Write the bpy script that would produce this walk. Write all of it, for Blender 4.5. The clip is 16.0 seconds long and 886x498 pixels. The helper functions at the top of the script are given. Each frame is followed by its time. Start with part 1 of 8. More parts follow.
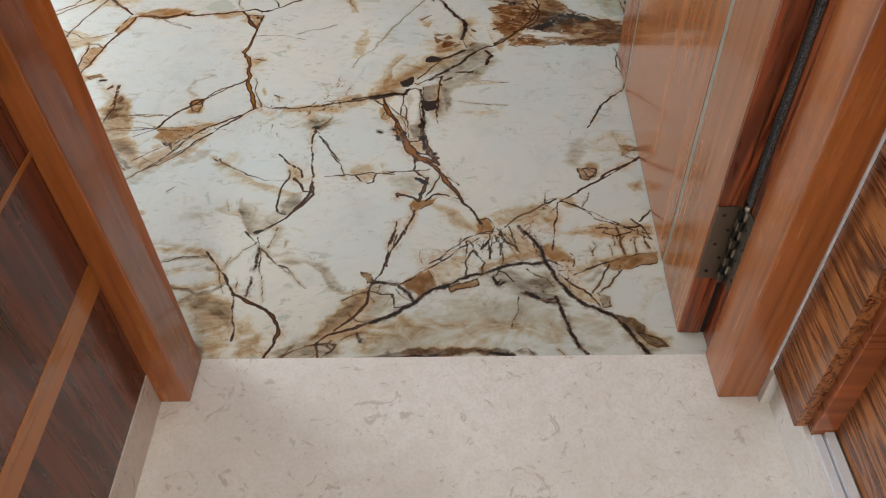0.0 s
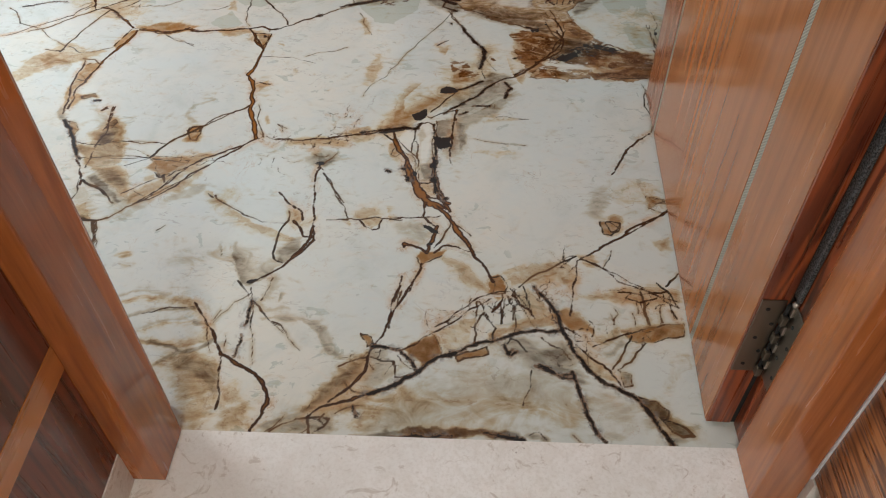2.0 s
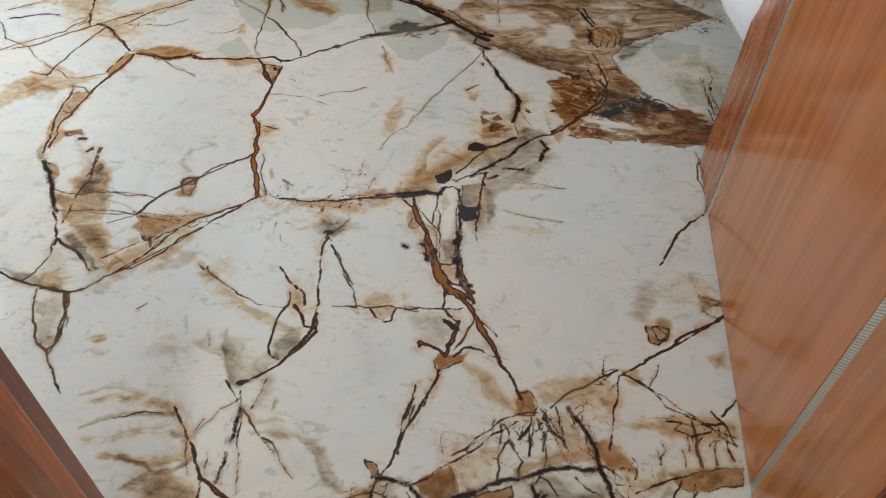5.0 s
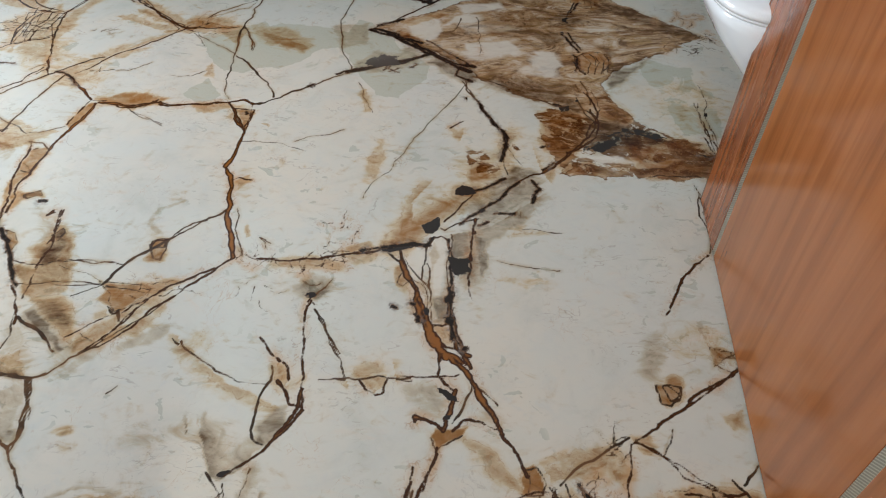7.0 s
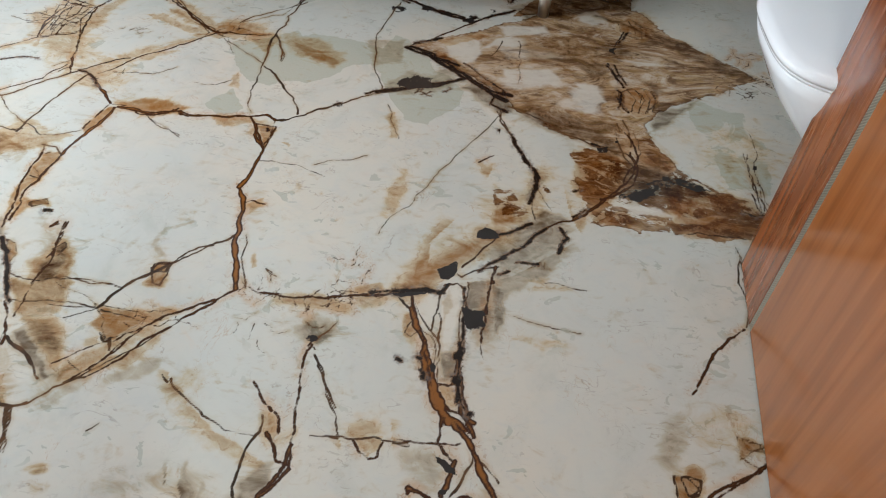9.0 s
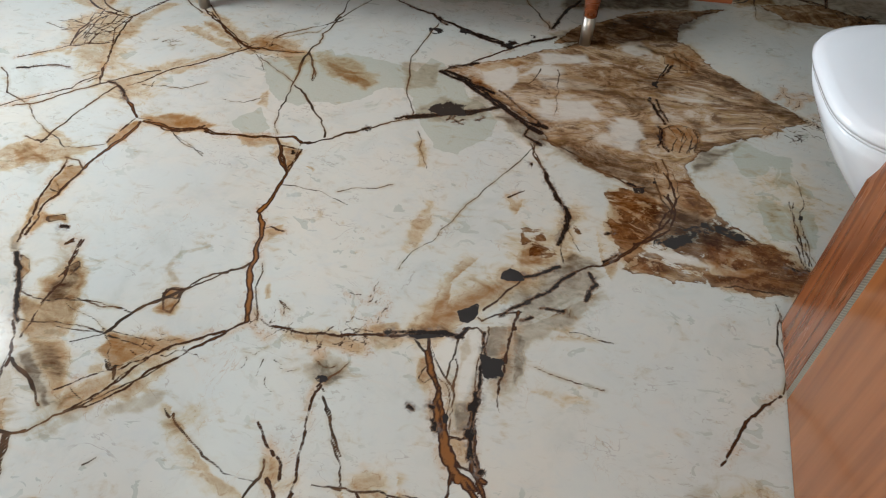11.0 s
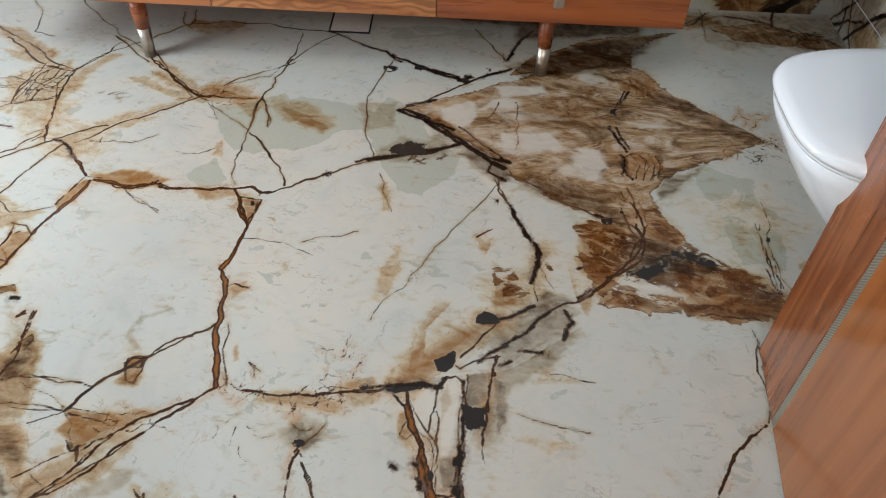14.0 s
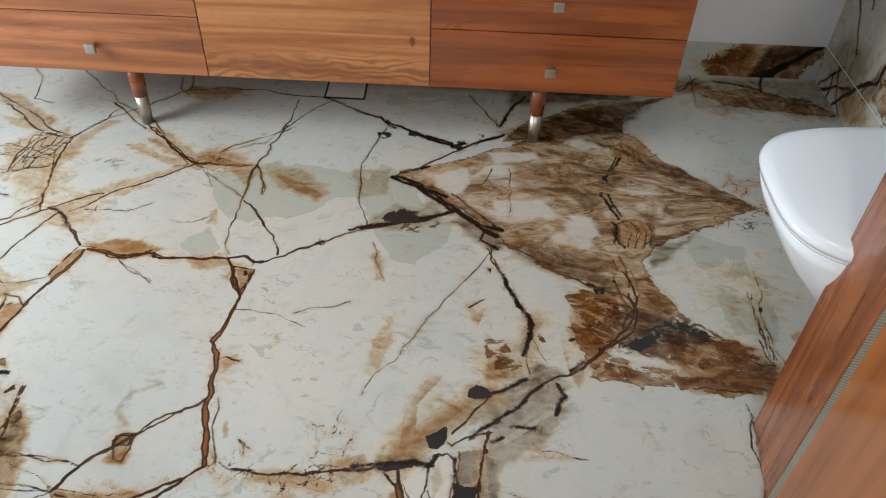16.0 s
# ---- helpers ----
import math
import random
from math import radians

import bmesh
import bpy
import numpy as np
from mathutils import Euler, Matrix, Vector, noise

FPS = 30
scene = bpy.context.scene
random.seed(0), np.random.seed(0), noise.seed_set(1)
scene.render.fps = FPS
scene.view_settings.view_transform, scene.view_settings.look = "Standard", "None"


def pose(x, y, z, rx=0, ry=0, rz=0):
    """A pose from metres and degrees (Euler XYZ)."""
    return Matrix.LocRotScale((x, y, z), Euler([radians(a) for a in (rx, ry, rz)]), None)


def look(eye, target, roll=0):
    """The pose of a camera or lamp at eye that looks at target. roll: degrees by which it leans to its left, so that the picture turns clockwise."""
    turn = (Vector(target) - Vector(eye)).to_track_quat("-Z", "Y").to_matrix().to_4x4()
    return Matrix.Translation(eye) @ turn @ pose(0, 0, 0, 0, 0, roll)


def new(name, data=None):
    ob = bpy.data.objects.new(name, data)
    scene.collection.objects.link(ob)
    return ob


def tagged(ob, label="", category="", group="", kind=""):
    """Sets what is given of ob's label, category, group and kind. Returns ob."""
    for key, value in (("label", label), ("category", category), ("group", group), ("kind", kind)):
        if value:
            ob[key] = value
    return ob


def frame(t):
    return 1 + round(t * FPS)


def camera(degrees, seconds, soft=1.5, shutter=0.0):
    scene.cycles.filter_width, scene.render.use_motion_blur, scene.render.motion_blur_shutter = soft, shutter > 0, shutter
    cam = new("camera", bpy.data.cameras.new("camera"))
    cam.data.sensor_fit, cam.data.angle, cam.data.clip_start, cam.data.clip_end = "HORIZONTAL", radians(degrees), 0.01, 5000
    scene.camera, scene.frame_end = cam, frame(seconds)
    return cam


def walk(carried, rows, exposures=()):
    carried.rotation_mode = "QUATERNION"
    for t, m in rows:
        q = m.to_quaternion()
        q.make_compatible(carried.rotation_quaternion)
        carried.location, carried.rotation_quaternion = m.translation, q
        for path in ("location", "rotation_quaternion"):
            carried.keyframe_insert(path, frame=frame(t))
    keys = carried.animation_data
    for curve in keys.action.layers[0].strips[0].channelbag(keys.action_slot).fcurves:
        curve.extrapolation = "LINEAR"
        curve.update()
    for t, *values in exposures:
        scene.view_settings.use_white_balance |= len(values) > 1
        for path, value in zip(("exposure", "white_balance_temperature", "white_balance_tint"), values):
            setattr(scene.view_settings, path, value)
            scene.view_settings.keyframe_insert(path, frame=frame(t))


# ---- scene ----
cam = camera(60.4, 16.0, soft=1.1)
PATH = [
    (0, (0.015, -0.781, 1.064), (-0.025, 0.617, -0.366), -1.9),
    (0.5, (0.003, -0.741, 1.066), (-0.01, 0.644, -0.377), -0.5),
    (1, (-0.001, -0.698, 1.061), (-0.009, 0.682, -0.387), -0.3),
    (1.5, (0.0, -0.655, 1.061), (-0.028, 0.728, -0.384), -0.3),
    (2, (0.012, -0.611, 1.061), (-0.052, 0.776, -0.379), -0.4),
    (2.5, (0.024, -0.569, 1.063), (-0.077, 0.817, -0.375), -0.1),
    (3, (0.033, -0.532, 1.064), (-0.094, 0.855, -0.372), 0.5),
    (3.5, (0.037, -0.494, 1.064), (-0.109, 0.885, -0.378), 0.3),
    (3.7, (0.026, -0.472, 1.067), (-0.108, 0.894, -0.388), 0.5),
    (5.8, (-0.042, -0.273, 1.051), (-0.107, 1.078, -0.422), 2.2),
    (6, (-0.041, -0.264, 1.052), (-0.107, 1.093, -0.416), 1.7),
    (6.5, (-0.058, -0.222, 1.048), (-0.098, 1.14, -0.416), 1.7),
    (7, (-0.053, -0.193, 1.053), (-0.093, 1.166, -0.414), 0.8),
    (7.5, (-0.058, -0.159, 1.043), (-0.101, 1.2, -0.424), 1.0),
    (8, (-0.054, -0.121, 1.046), (-0.114, 1.224, -0.433), 1.3),
    (8.5, (-0.041, -0.086, 1.048), (-0.14, 1.25, -0.437), 1.5),
    (9, (-0.03, -0.055, 1.052), (-0.16, 1.282, -0.43), 2.6),
    (9.5, (-0.02, -0.023, 1.051), (-0.197, 1.317, -0.424), 3.5),
    (10, (-0.015, 0.0, 1.048), (-0.226, 1.341, -0.421), 3.9),
    (12.5, (-0.046, 0.067, 1.048), (-0.243, 1.394, -0.435), 1.1),
    (13, (-0.051, 0.076, 1.049), (-0.22, 1.418, -0.423), 1.3),
    (13.5, (-0.053, 0.08, 1.052), (-0.198, 1.443, -0.404), 1.8),
    (14, (-0.052, 0.084, 1.054), (-0.174, 1.474, -0.38), 2.4),
    (14.5, (-0.051, 0.091, 1.067), (-0.157, 1.491, -0.357), 2.8),
    (15, (-0.048, 0.096, 1.071), (-0.152, 1.513, -0.337), 2.7),
    (15.5, (-0.043, 0.107, 1.087), (-0.159, 1.546, -0.298), 2.5),
    (16, (-0.045, 0.121, 1.095), (-0.175, 1.589, -0.258), 2.3),
]
walk(cam, [(t, look(eye, target, roll)) for t, eye, target, roll in PATH])

# ---- world and light ----
world = bpy.data.worlds.new("world")
scene.world = world
world.use_nodes = True
wt = world.node_tree
sky = wt.nodes.new("ShaderNodeTexSky")
sky.sky_type, sky.sun_disc = "NISHITA", False
sky.sun_elevation, sky.sun_rotation = radians(42), radians(200)
wt.links.new(sky.outputs[0], wt.nodes["Background"].inputs[0])
wt.nodes["Background"].inputs[1].default_value = 0.12


def area(name, m, sx, sy, watts, color):
    d = bpy.data.lights.new(name, "AREA")
    d.shape, d.size, d.size_y, d.energy, d.color = "RECTANGLE", sx, sy, watts, color
    ob = new(name, d)
    ob.matrix_world = m
    return ob


SKEW = 4.5  # the bathroom's far and side walls stand this much off the doorway's line
CORNER = Vector((0.832, 2.186, 0))
ROOM = Matrix.Translation(CORNER) @ pose(0, 0, 0, 0, 0, SKEW)
WIN_LIGHT, FILL_BATH, LAMP_HALL = 31.5, 2.4, 37.5
area("window_light", ROOM @ pose(-2.74, -0.95, 0.90, 0, -90, 0), 0.85, 0.70, WIN_LIGHT, (0.86, 0.94, 1.0))
# unseen fill lamp, added to brighten the right side of the bathroom
area("fill_light_bath", pose(0.05, 0.80, 2.56), 0.35, 0.35, FILL_BATH, (1.0, 0.98, 0.90))
area("ceiling_light_hall", pose(-0.2, -1.95, 2.46), 0.4, 0.4, LAMP_HALL, (0.97, 0.985, 0.90))
scene.view_settings.exposure = 0.0


# ---- materials ----
def mat(name, rough=0.5, metal=0.0, color=(0.8, 0.8, 0.8), coat=0.0):
    m = bpy.data.materials.new(name)
    m.use_nodes = True
    p = m.node_tree.nodes["Principled BSDF"]
    p.inputs["Base Color"].default_value = (*color, 1)
    p.inputs["Roughness"].default_value = rough
    p.inputs["Metallic"].default_value = metal
    p.inputs["Coat Weight"].default_value = coat
    p.inputs["Coat Roughness"].default_value = 0.08
    return m, m.node_tree, p


def node(nt, kind, **ins):
    n = nt.nodes.new("ShaderNode" + kind)
    for k, v in ins.items():
        n.inputs[k.replace("_", " ")].default_value = v
    return n


def math_node(nt, op, a, b=None, c=None, clamp=False):
    n = nt.nodes.new("ShaderNodeMath")
    n.operation, n.use_clamp = op, clamp
    for i, v in enumerate((a, b, c)):
        if v is None:
            continue
        if isinstance(v, (int, float)):
            n.inputs[i].default_value = v
        else:
            nt.links.new(v, n.inputs[i])
    return n.outputs[0]


def remap(nt, v, a, b, c=0.0, d=1.0):
    n = nt.nodes.new("ShaderNodeMapRange")
    n.interpolation_type = "SMOOTHSTEP"
    for i, x in enumerate((v, a, b, c, d)):
        if isinstance(x, (int, float)):
            n.inputs[i].default_value = x
        else:
            nt.links.new(x, n.inputs[i])
    return n.outputs[0]


def mix(nt, f, a, b, mode="MIX"):
    n = nt.nodes.new("ShaderNodeMix")
    n.data_type, n.blend_type = "RGBA", mode
    for sock, v in ((n.inputs[0], f), (n.inputs[6], a), (n.inputs[7], b)):
        if isinstance(v, (int, float)):
            sock.default_value = v
        elif isinstance(v, tuple):
            sock.default_value = (*v[:3], 1)
        else:
            nt.links.new(v, sock)
    return n.outputs[2]


def coords(nt, scale=(1, 1, 1), world_space=False, offset=(0, 0, 0), turn=0):
    tc = nt.nodes.new("ShaderNodeTexCoord")
    mp = nt.nodes.new("ShaderNodeMapping")
    mp.inputs["Scale"].default_value = scale
    mp.inputs["Location"].default_value = offset
    mp.inputs["Rotation"].default_value = (0, 0, radians(turn))
    if world_space:
        g = nt.nodes.new("ShaderNodeNewGeometry")
        nt.links.new(g.outputs["Position"], mp.inputs[0])
    else:
        nt.links.new(tc.outputs["Object"], mp.inputs[0])
    return mp.outputs[0]


def noise_tex(nt, vec, scale, detail=4.0, rough=0.55, dist=0.0):
    n = node(nt, "TexNoise", Scale=scale, Detail=detail, Roughness=rough, Distortion=dist)
    nt.links.new(vec, n.inputs["Vector"])
    return n.outputs[0]


def bump(nt, p, height, strength=0.2, distance=0.001):
    b = node(nt, "Bump", Strength=strength, Distance=distance)
    nt.links.new(height, b.inputs["Height"])
    nt.links.new(b.outputs[0], p.inputs["Normal"])


def teak(name, dark, light, axis="z", rough=0.32, coat=0.5, scale=1.0, contrast=1.0, streak=(0.03, 0.012, 0.006), streaks=0.5, offset=0.0, knots=0.0, wavy=None, rings=0.30):
    """Varnished wood with its grain along one axis of the object."""
    m, nt, p = mat(name, rough, coat=coat)
    k = {"x": (0.06, 1, 1), "y": (1, 0.06, 1), "z": (1, 1, 0.06)}[axis]
    v = coords(nt, tuple(scale * a for a in k), offset=(offset, offset * 1.7, offset * 0.6))
    info = nt.nodes.new("ShaderNodeObjectInfo")
    add = nt.nodes.new("ShaderNodeVectorMath")
    add.operation = "ADD"
    sc = nt.nodes.new("ShaderNodeVectorMath")
    sc.operation = "SCALE"
    sc.inputs[0].default_value = (3.1, 2.3, 1.7)
    nt.links.new(info.outputs["Random"], sc.inputs[3])
    nt.links.new(v, add.inputs[0])
    nt.links.new(sc.outputs[0], add.inputs[1])
    v = add.outputs[0]
    broad = noise_tex(nt, v, 9, 3, 0.5, 0.6)
    mid = noise_tex(nt, v, 38, 5, 0.6, 1.2)
    fine = noise_tex(nt, v, 260, 3, 0.6)
    band = math_node(nt, "FRACT", math_node(nt, "MULTIPLY", broad, 9.0))
    ring = remap(nt, math_node(nt, "ABSOLUTE", math_node(nt, "SUBTRACT", band, 0.5)), 0.0, 0.5)
    f = math_node(nt, "ADD", math_node(nt, "MULTIPLY", ring, rings), math_node(nt, "MULTIPLY", mid, 0.55))
    f = math_node(nt, "ADD", f, math_node(nt, "MULTIPLY", fine, 0.22))
    f = remap(nt, f, 0.35 + rings / 2 - 0.28 / contrast, 0.35 + rings / 2 + 0.30 / contrast)
    c = mix(nt, f, dark, light)
    s = remap(nt, noise_tex(nt, v, 22, 4, 0.7, 2.0), 0.56, 0.70, 0.0, streaks)
    c = mix(nt, s, c, streak)
    if knots:
        kv = coords(nt, (4, 4, 1.2), offset=(0.3, 0.2, 0.1))
        w = node(nt, "TexVoronoi", Scale=1.0)
        nt.links.new(kv, w.inputs["Vector"])
        c = mix(nt, remap(nt, w.outputs["Distance"], 0.02, 0.06, knots, 0.0), c, streak)
    if wavy:  # bowed growth rings towards the lower edge, and one knot
        o = coords(nt, (1.0, 1.0, 2.2))
        q = nt.nodes.new("ShaderNodeSeparateXYZ")
        nt.links.new(coords(nt), q.inputs[0])
        field = math_node(nt, "ADD", math_node(nt, "MULTIPLY", q.outputs[2], 26.0), math_node(nt, "MULTIPLY", noise_tex(nt, o, 4.5, 3, 0.5), 7.0))
        line = math_node(nt, "ABSOLUTE", math_node(nt, "SUBTRACT", math_node(nt, "FRACT", math_node(nt, "MULTIPLY", field, 1.5)), 0.5))
        low = math_node(nt, "ADD", q.outputs[2], math_node(nt, "MULTIPLY", noise_tex(nt, o, 3.0, 2), 0.05))
        c = mix(nt, math_node(nt, "MULTIPLY", remap(nt, line, 0.05, 0.42, 0.75, 0.0), remap(nt, low, 0.225, 0.275, 1.0, 0.12)), c, (0.20, 0.065, 0.022))
        kx, kz = math_node(nt, "SUBTRACT", q.outputs[0], wavy[0]), math_node(nt, "SUBTRACT", q.outputs[2], wavy[1])
        r = math_node(nt, "SQRT", math_node(nt, "ADD", math_node(nt, "POWER", math_node(nt, "MULTIPLY", kx, 1.9), 2.0), math_node(nt, "POWER", kz, 2.0)))
        r = math_node(nt, "ADD", r, math_node(nt, "MULTIPLY", math_node(nt, "SUBTRACT", mid, 0.5), 0.02))
        c = mix(nt, remap(nt, r, 0.008, 0.016, 0.9, 0.0), c, (0.16, 0.045, 0.015))
    nt.links.new(c, p.inputs["Base Color"])
    nt.links.new(remap(nt, mid, 0.3, 0.7, rough * 0.8, rough * 1.3), p.inputs["Roughness"])
    bump(nt, p, math_node(nt, "ADD", fine, mid), 0.25, 0.0004)
    return m


LEAF_WOOD = teak("door_teak", (0.19, 0.052, 0.014), (0.44, 0.160, 0.050), "z", 0.22, 0.35, 0.7, 0.8, streaks=0.22, rings=0.15)
LEAF_OUTER = teak("outer_stile_teak", (0.17, 0.048, 0.017), (0.35, 0.115, 0.042), "z", 0.25, 0.35, 0.9, 0.9, streaks=0.45)
LEAF_PANEL = teak("door_veneer", (0.20, 0.052, 0.013), (0.43, 0.148, 0.042), "z", 0.2, 0.4, 0.5, 0.75, streaks=0.15, rings=0.13)
EDGE_WOOD = teak("edge_teak", (0.09, 0.016, 0.006), (0.30, 0.070, 0.020), "z", 0.3, 0.3, 1.5, 1.5, streaks=0.95)
JAMB_WOOD = teak("jamb_teak", (0.16, 0.034, 0.007), (0.47, 0.145, 0.034), "z", 0.22, 0.5, 0.8, 0.95, streaks=0.25, rings=0.12, knots=0.75)
DARK_PANEL = teak("rosewood_panel", (0.060, 0.013, 0.006), (0.20, 0.050, 0.022), "z", 0.28, 0.25, 1.1, 1.0, streaks=0.4, streak=(0.015, 0.006, 0.005))
LIGHT_INLAY = teak("inlay_wood", (0.38, 0.13, 0.022), (0.56, 0.22, 0.05), "y", 0.3, 0.4, 0.8, 0.7, streaks=0.1)
STREAK_PANEL = teak("streaked_veneer", (0.10, 0.025, 0.007), (0.38, 0.140, 0.040), "y", 0.3, 0.4, 2.6, 1.6, streaks=0.75)
VAN_RED = teak("vanity_teak", (0.18, 0.040, 0.010), (0.40, 0.108, 0.028), "x", 0.3, 0.4, 0.7, 0.9, streaks=0.25)
VAN_BROWN = teak("vanity_brown_teak", (0.21, 0.064, 0.024), (0.50, 0.18, 0.066), "x", 0.3, 0.4, 0.6, 0.9, streaks=0.35)
VAN_LIGHT = teak("vanity_light_teak", (0.33, 0.105, 0.030), (0.58, 0.245, 0.085), "x", 0.3, 0.4, 0.6, 1.0, streaks=0.3, streak=(0.20, 0.07, 0.025), wavy=(-0.614, 0.274))
STEEL, _, _ = mat("brushed_steel", 0.42, 1.0, (0.22, 0.19, 0.155))
NICKEL, _, _ = mat("satin_nickel", 0.38, 1.0, (0.50, 0.45, 0.39))
DARK, _, _ = mat("dark_gap", 0.9, 0.0, (0.01, 0.01, 0.01))
BRUSH, _nt, _p = mat("weather_strip", 0.95, 0.0, (0.06, 0.06, 0.06))
_c = coords(_nt)
nn = noise_tex(_nt, _c, 420, 2)
_nt.links.new(mix(_nt, remap(_nt, nn, 0.4, 0.6), (0.012, 0.012, 0.012), (0.11, 0.11, 0.11)), _p.inputs["Base Color"])
CERAMIC, _nt, _p = mat("white_ceramic", 0.08, 0.0, (0.84, 0.885, 0.93), coat=0.3)
PLASTER, _nt, _p = mat("white_plaster", 0.6, 0.0, (0.72, 0.74, 0.78))
_c = coords(_nt)
nn = noise_tex(_nt, _c, 3, 5)
_nt.links.new(mix(_nt, remap(_nt, nn, 0.35, 0.7), (0.78, 0.79, 0.82), (0.86, 0.87, 0.89)), _p.inputs["Base Color"])
bump(_nt, _p, noise_tex(_nt, _c, 160, 3), 0.1, 0.0006)
ALU, _nt, _p = mat("white_track", 0.35, 0.2, (0.72, 0.74, 0.78))
RIB, _nt, _p = mat("ribbed_aluminium", 0.4, 0.85, (0.42, 0.42, 0.36))
_c = coords(_nt, (1, 0, 1))
w = node(_nt, "TexWave", Scale=120.0)
w.bands_direction = "DIAGONAL"
_nt.links.new(_c, w.inputs["Vector"])
_nt.links.new(mix(_nt, remap(_nt, w.outputs["Fac"], 0.4, 0.9), (0.36, 0.36, 0.30), (0.62, 0.61, 0.53)), _p.inputs["Base Color"])
bump(_nt, _p, w.outputs["Fac"], 0.4, 0.0005)

LIME, _nt, _p = mat("beige_stone", 0.42, 0.0, (0.6, 0.54, 0.49))
_c = coords(_nt)
big = noise_tex(_nt, _c, 4, 5, 0.6)
mid = noise_tex(_nt, _c, 38, 6, 0.65)
c1 = mix(_nt, remap(_nt, big, 0.35, 0.65), (0.67, 0.63, 0.585), (0.745, 0.715, 0.68))
c1 = mix(_nt, remap(_nt, mid, 0.42, 0.64, 0.0, 0.5), c1, (0.63, 0.58, 0.525))
gr = noise_tex(_nt, _c, 170, 4, 0.7)
c1 = mix(_nt, remap(_nt, gr, 0.44, 0.66, 0.0, 0.45), c1, (0.56, 0.51, 0.455))
c1 = mix(_nt, remap(_nt, noise_tex(_nt, _c, 26, 6, 0.7, 1.5), 0.58, 0.66, 0.0, 0.7), c1, (0.45, 0.375, 0.315))
sp = node(_nt, "TexVoronoi", Scale=60.0)
_nt.links.new(_c, sp.inputs["Vector"])
c1 = mix(_nt, math_node(_nt, "MULTIPLY", remap(_nt, sp.outputs["Distance"], 0.05, 0.14, 1.0, 0.0), remap(_nt, noise_tex(_nt, _c, 14, 3), 0.56, 0.66, 0.0, 0.8)), c1, (0.27, 0.22, 0.19))
_nt.links.new(c1, _p.inputs["Base Color"])
bump(_nt, _p, mid, 0.15, 0.0005)


# ---- the veined stone of the bathroom floor ----
# Fields of the stone's own colour, with some vanity shade painted in, on a fine grid: distance to brown veins, black
# veins and hairline cracks, and soft stains.
X0, X1, Y0, Y1, STEP = -1.78, 0.96, 0.0, 2.30, 0.0026
NX, NY = int((X1 - X0) / STEP) + 1, int((Y1 - Y0) / STEP) + 1
GX, GY = np.meshgrid(np.linspace(X0, X1, NX), np.linspace(Y0, Y1, NY))
FAR = 0.04
FULL = 1.06
FIELD = {k: np.full(GX.shape, FAR) for k in ("brown", "black", "hair")}
STAIN = {k: np.zeros(GX.shape) for k in ("rust", "smoke", "olive", "fibre", "ink", "pale")}
rng = np.random.default_rng(7)


def lumps(shape, cell, seed):
    """Smooth random lumps, cell metres across, between about -1 and 1."""
    r = np.random.default_rng(seed)
    ny, nx = int(shape[0] * STEP / cell) + 3, int(shape[1] * STEP / cell) + 3
    g = r.uniform(-1, 1, (ny, nx))
    y, x = np.arange(shape[0]) * STEP / cell, np.arange(shape[1]) * STEP / cell
    iy, ix = y.astype(int), x.astype(int)
    fy, fx = y - iy, x - ix
    fy, fx = (fy * fy * (3 - 2 * fy))[:, None], (fx * fx * (3 - 2 * fx))[None]
    a, b = g[np.ix_(iy, ix)], g[np.ix_(iy, ix + 1)]
    c, d = g[np.ix_(iy + 1, ix)], g[np.ix_(iy + 1, ix + 1)]
    return (a * (1 - fx) + b * fx) * (1 - fy) + (c * (1 - fx) + d * fx) * fy


def uneven():
    """How far the outline of a stain strays from its plain course, east and north, and a grain that thins it."""
    out = []
    for k in (0, 10):
        out.append(sum(w * lumps(GX.shape, c, s + k) for w, c, s in ((0.016, 0.09, 1), (0.010, 0.035, 2), (0.006, 0.014, 3), (0.004, 0.0065, 4))))
    return out


WARP = uneven()


def window(x0, x1, y0, y1, pad):
    i0, i1 = max(0, int((x0 - pad - X0) / STEP)), min(NX, int((x1 + pad - X0) / STEP) + 2)
    j0, j1 = max(0, int((y0 - pad - Y0) / STEP)), min(NY, int((y1 + pad - Y0) / STEP) + 2)
    return slice(j0, max(j0, j1)), slice(i0, max(i0, i1))


def wander(pts, amount):
    """A crack's course between its turning points: halved twice, each middle pushed a little aside."""
    for k in range(3):
        out = [pts[0]]
        for a, b in zip(pts, pts[1:]):
            d = b - a
            m = (a + b) / 2 + np.array((-d[1], d[0])) * rng.normal(0, amount)
            out += [m, b]
        pts = out
    return pts


def vein(kind, w0, w1, *xy, rough=0.05):
    """A vein through the points (x, y), w0 to w1 millimetres wide, thickest where those say."""
    pts = wander([np.array(p) for p in zip(xy[0::2], xy[1::2])], rough)
    f, n = FIELD[kind], len(pts) - 1
    swell = 1 + 0.30 * np.convolve(rng.normal(0, 1.4, n + 5), np.ones(4) / 4, "valid")
    for i in range(n):
        a, b = pts[i], pts[i + 1]
        h0, h1 = [0.0005 * (w0 + (w1 - w0) * j / n) * swell[j] * FULL for j in (i, i + 1)]
        js, cs = window(min(a[0], b[0]), max(a[0], b[0]), min(a[1], b[1]), max(a[1], b[1]), FAR)
        gx, gy = GX[js, cs], GY[js, cs]
        if not gx.size:
            continue
        d = b - a
        t = np.clip(((gx - a[0]) * d[0] + (gy - a[1]) * d[1]) / max(1e-9, d @ d), 0, 1)
        dist = np.hypot(gx - a[0] - t * d[0], gy - a[1] - t * d[1]) - (h0 + (h1 - h0) * t)
        f[js, cs] = np.minimum(f[js, cs], dist)


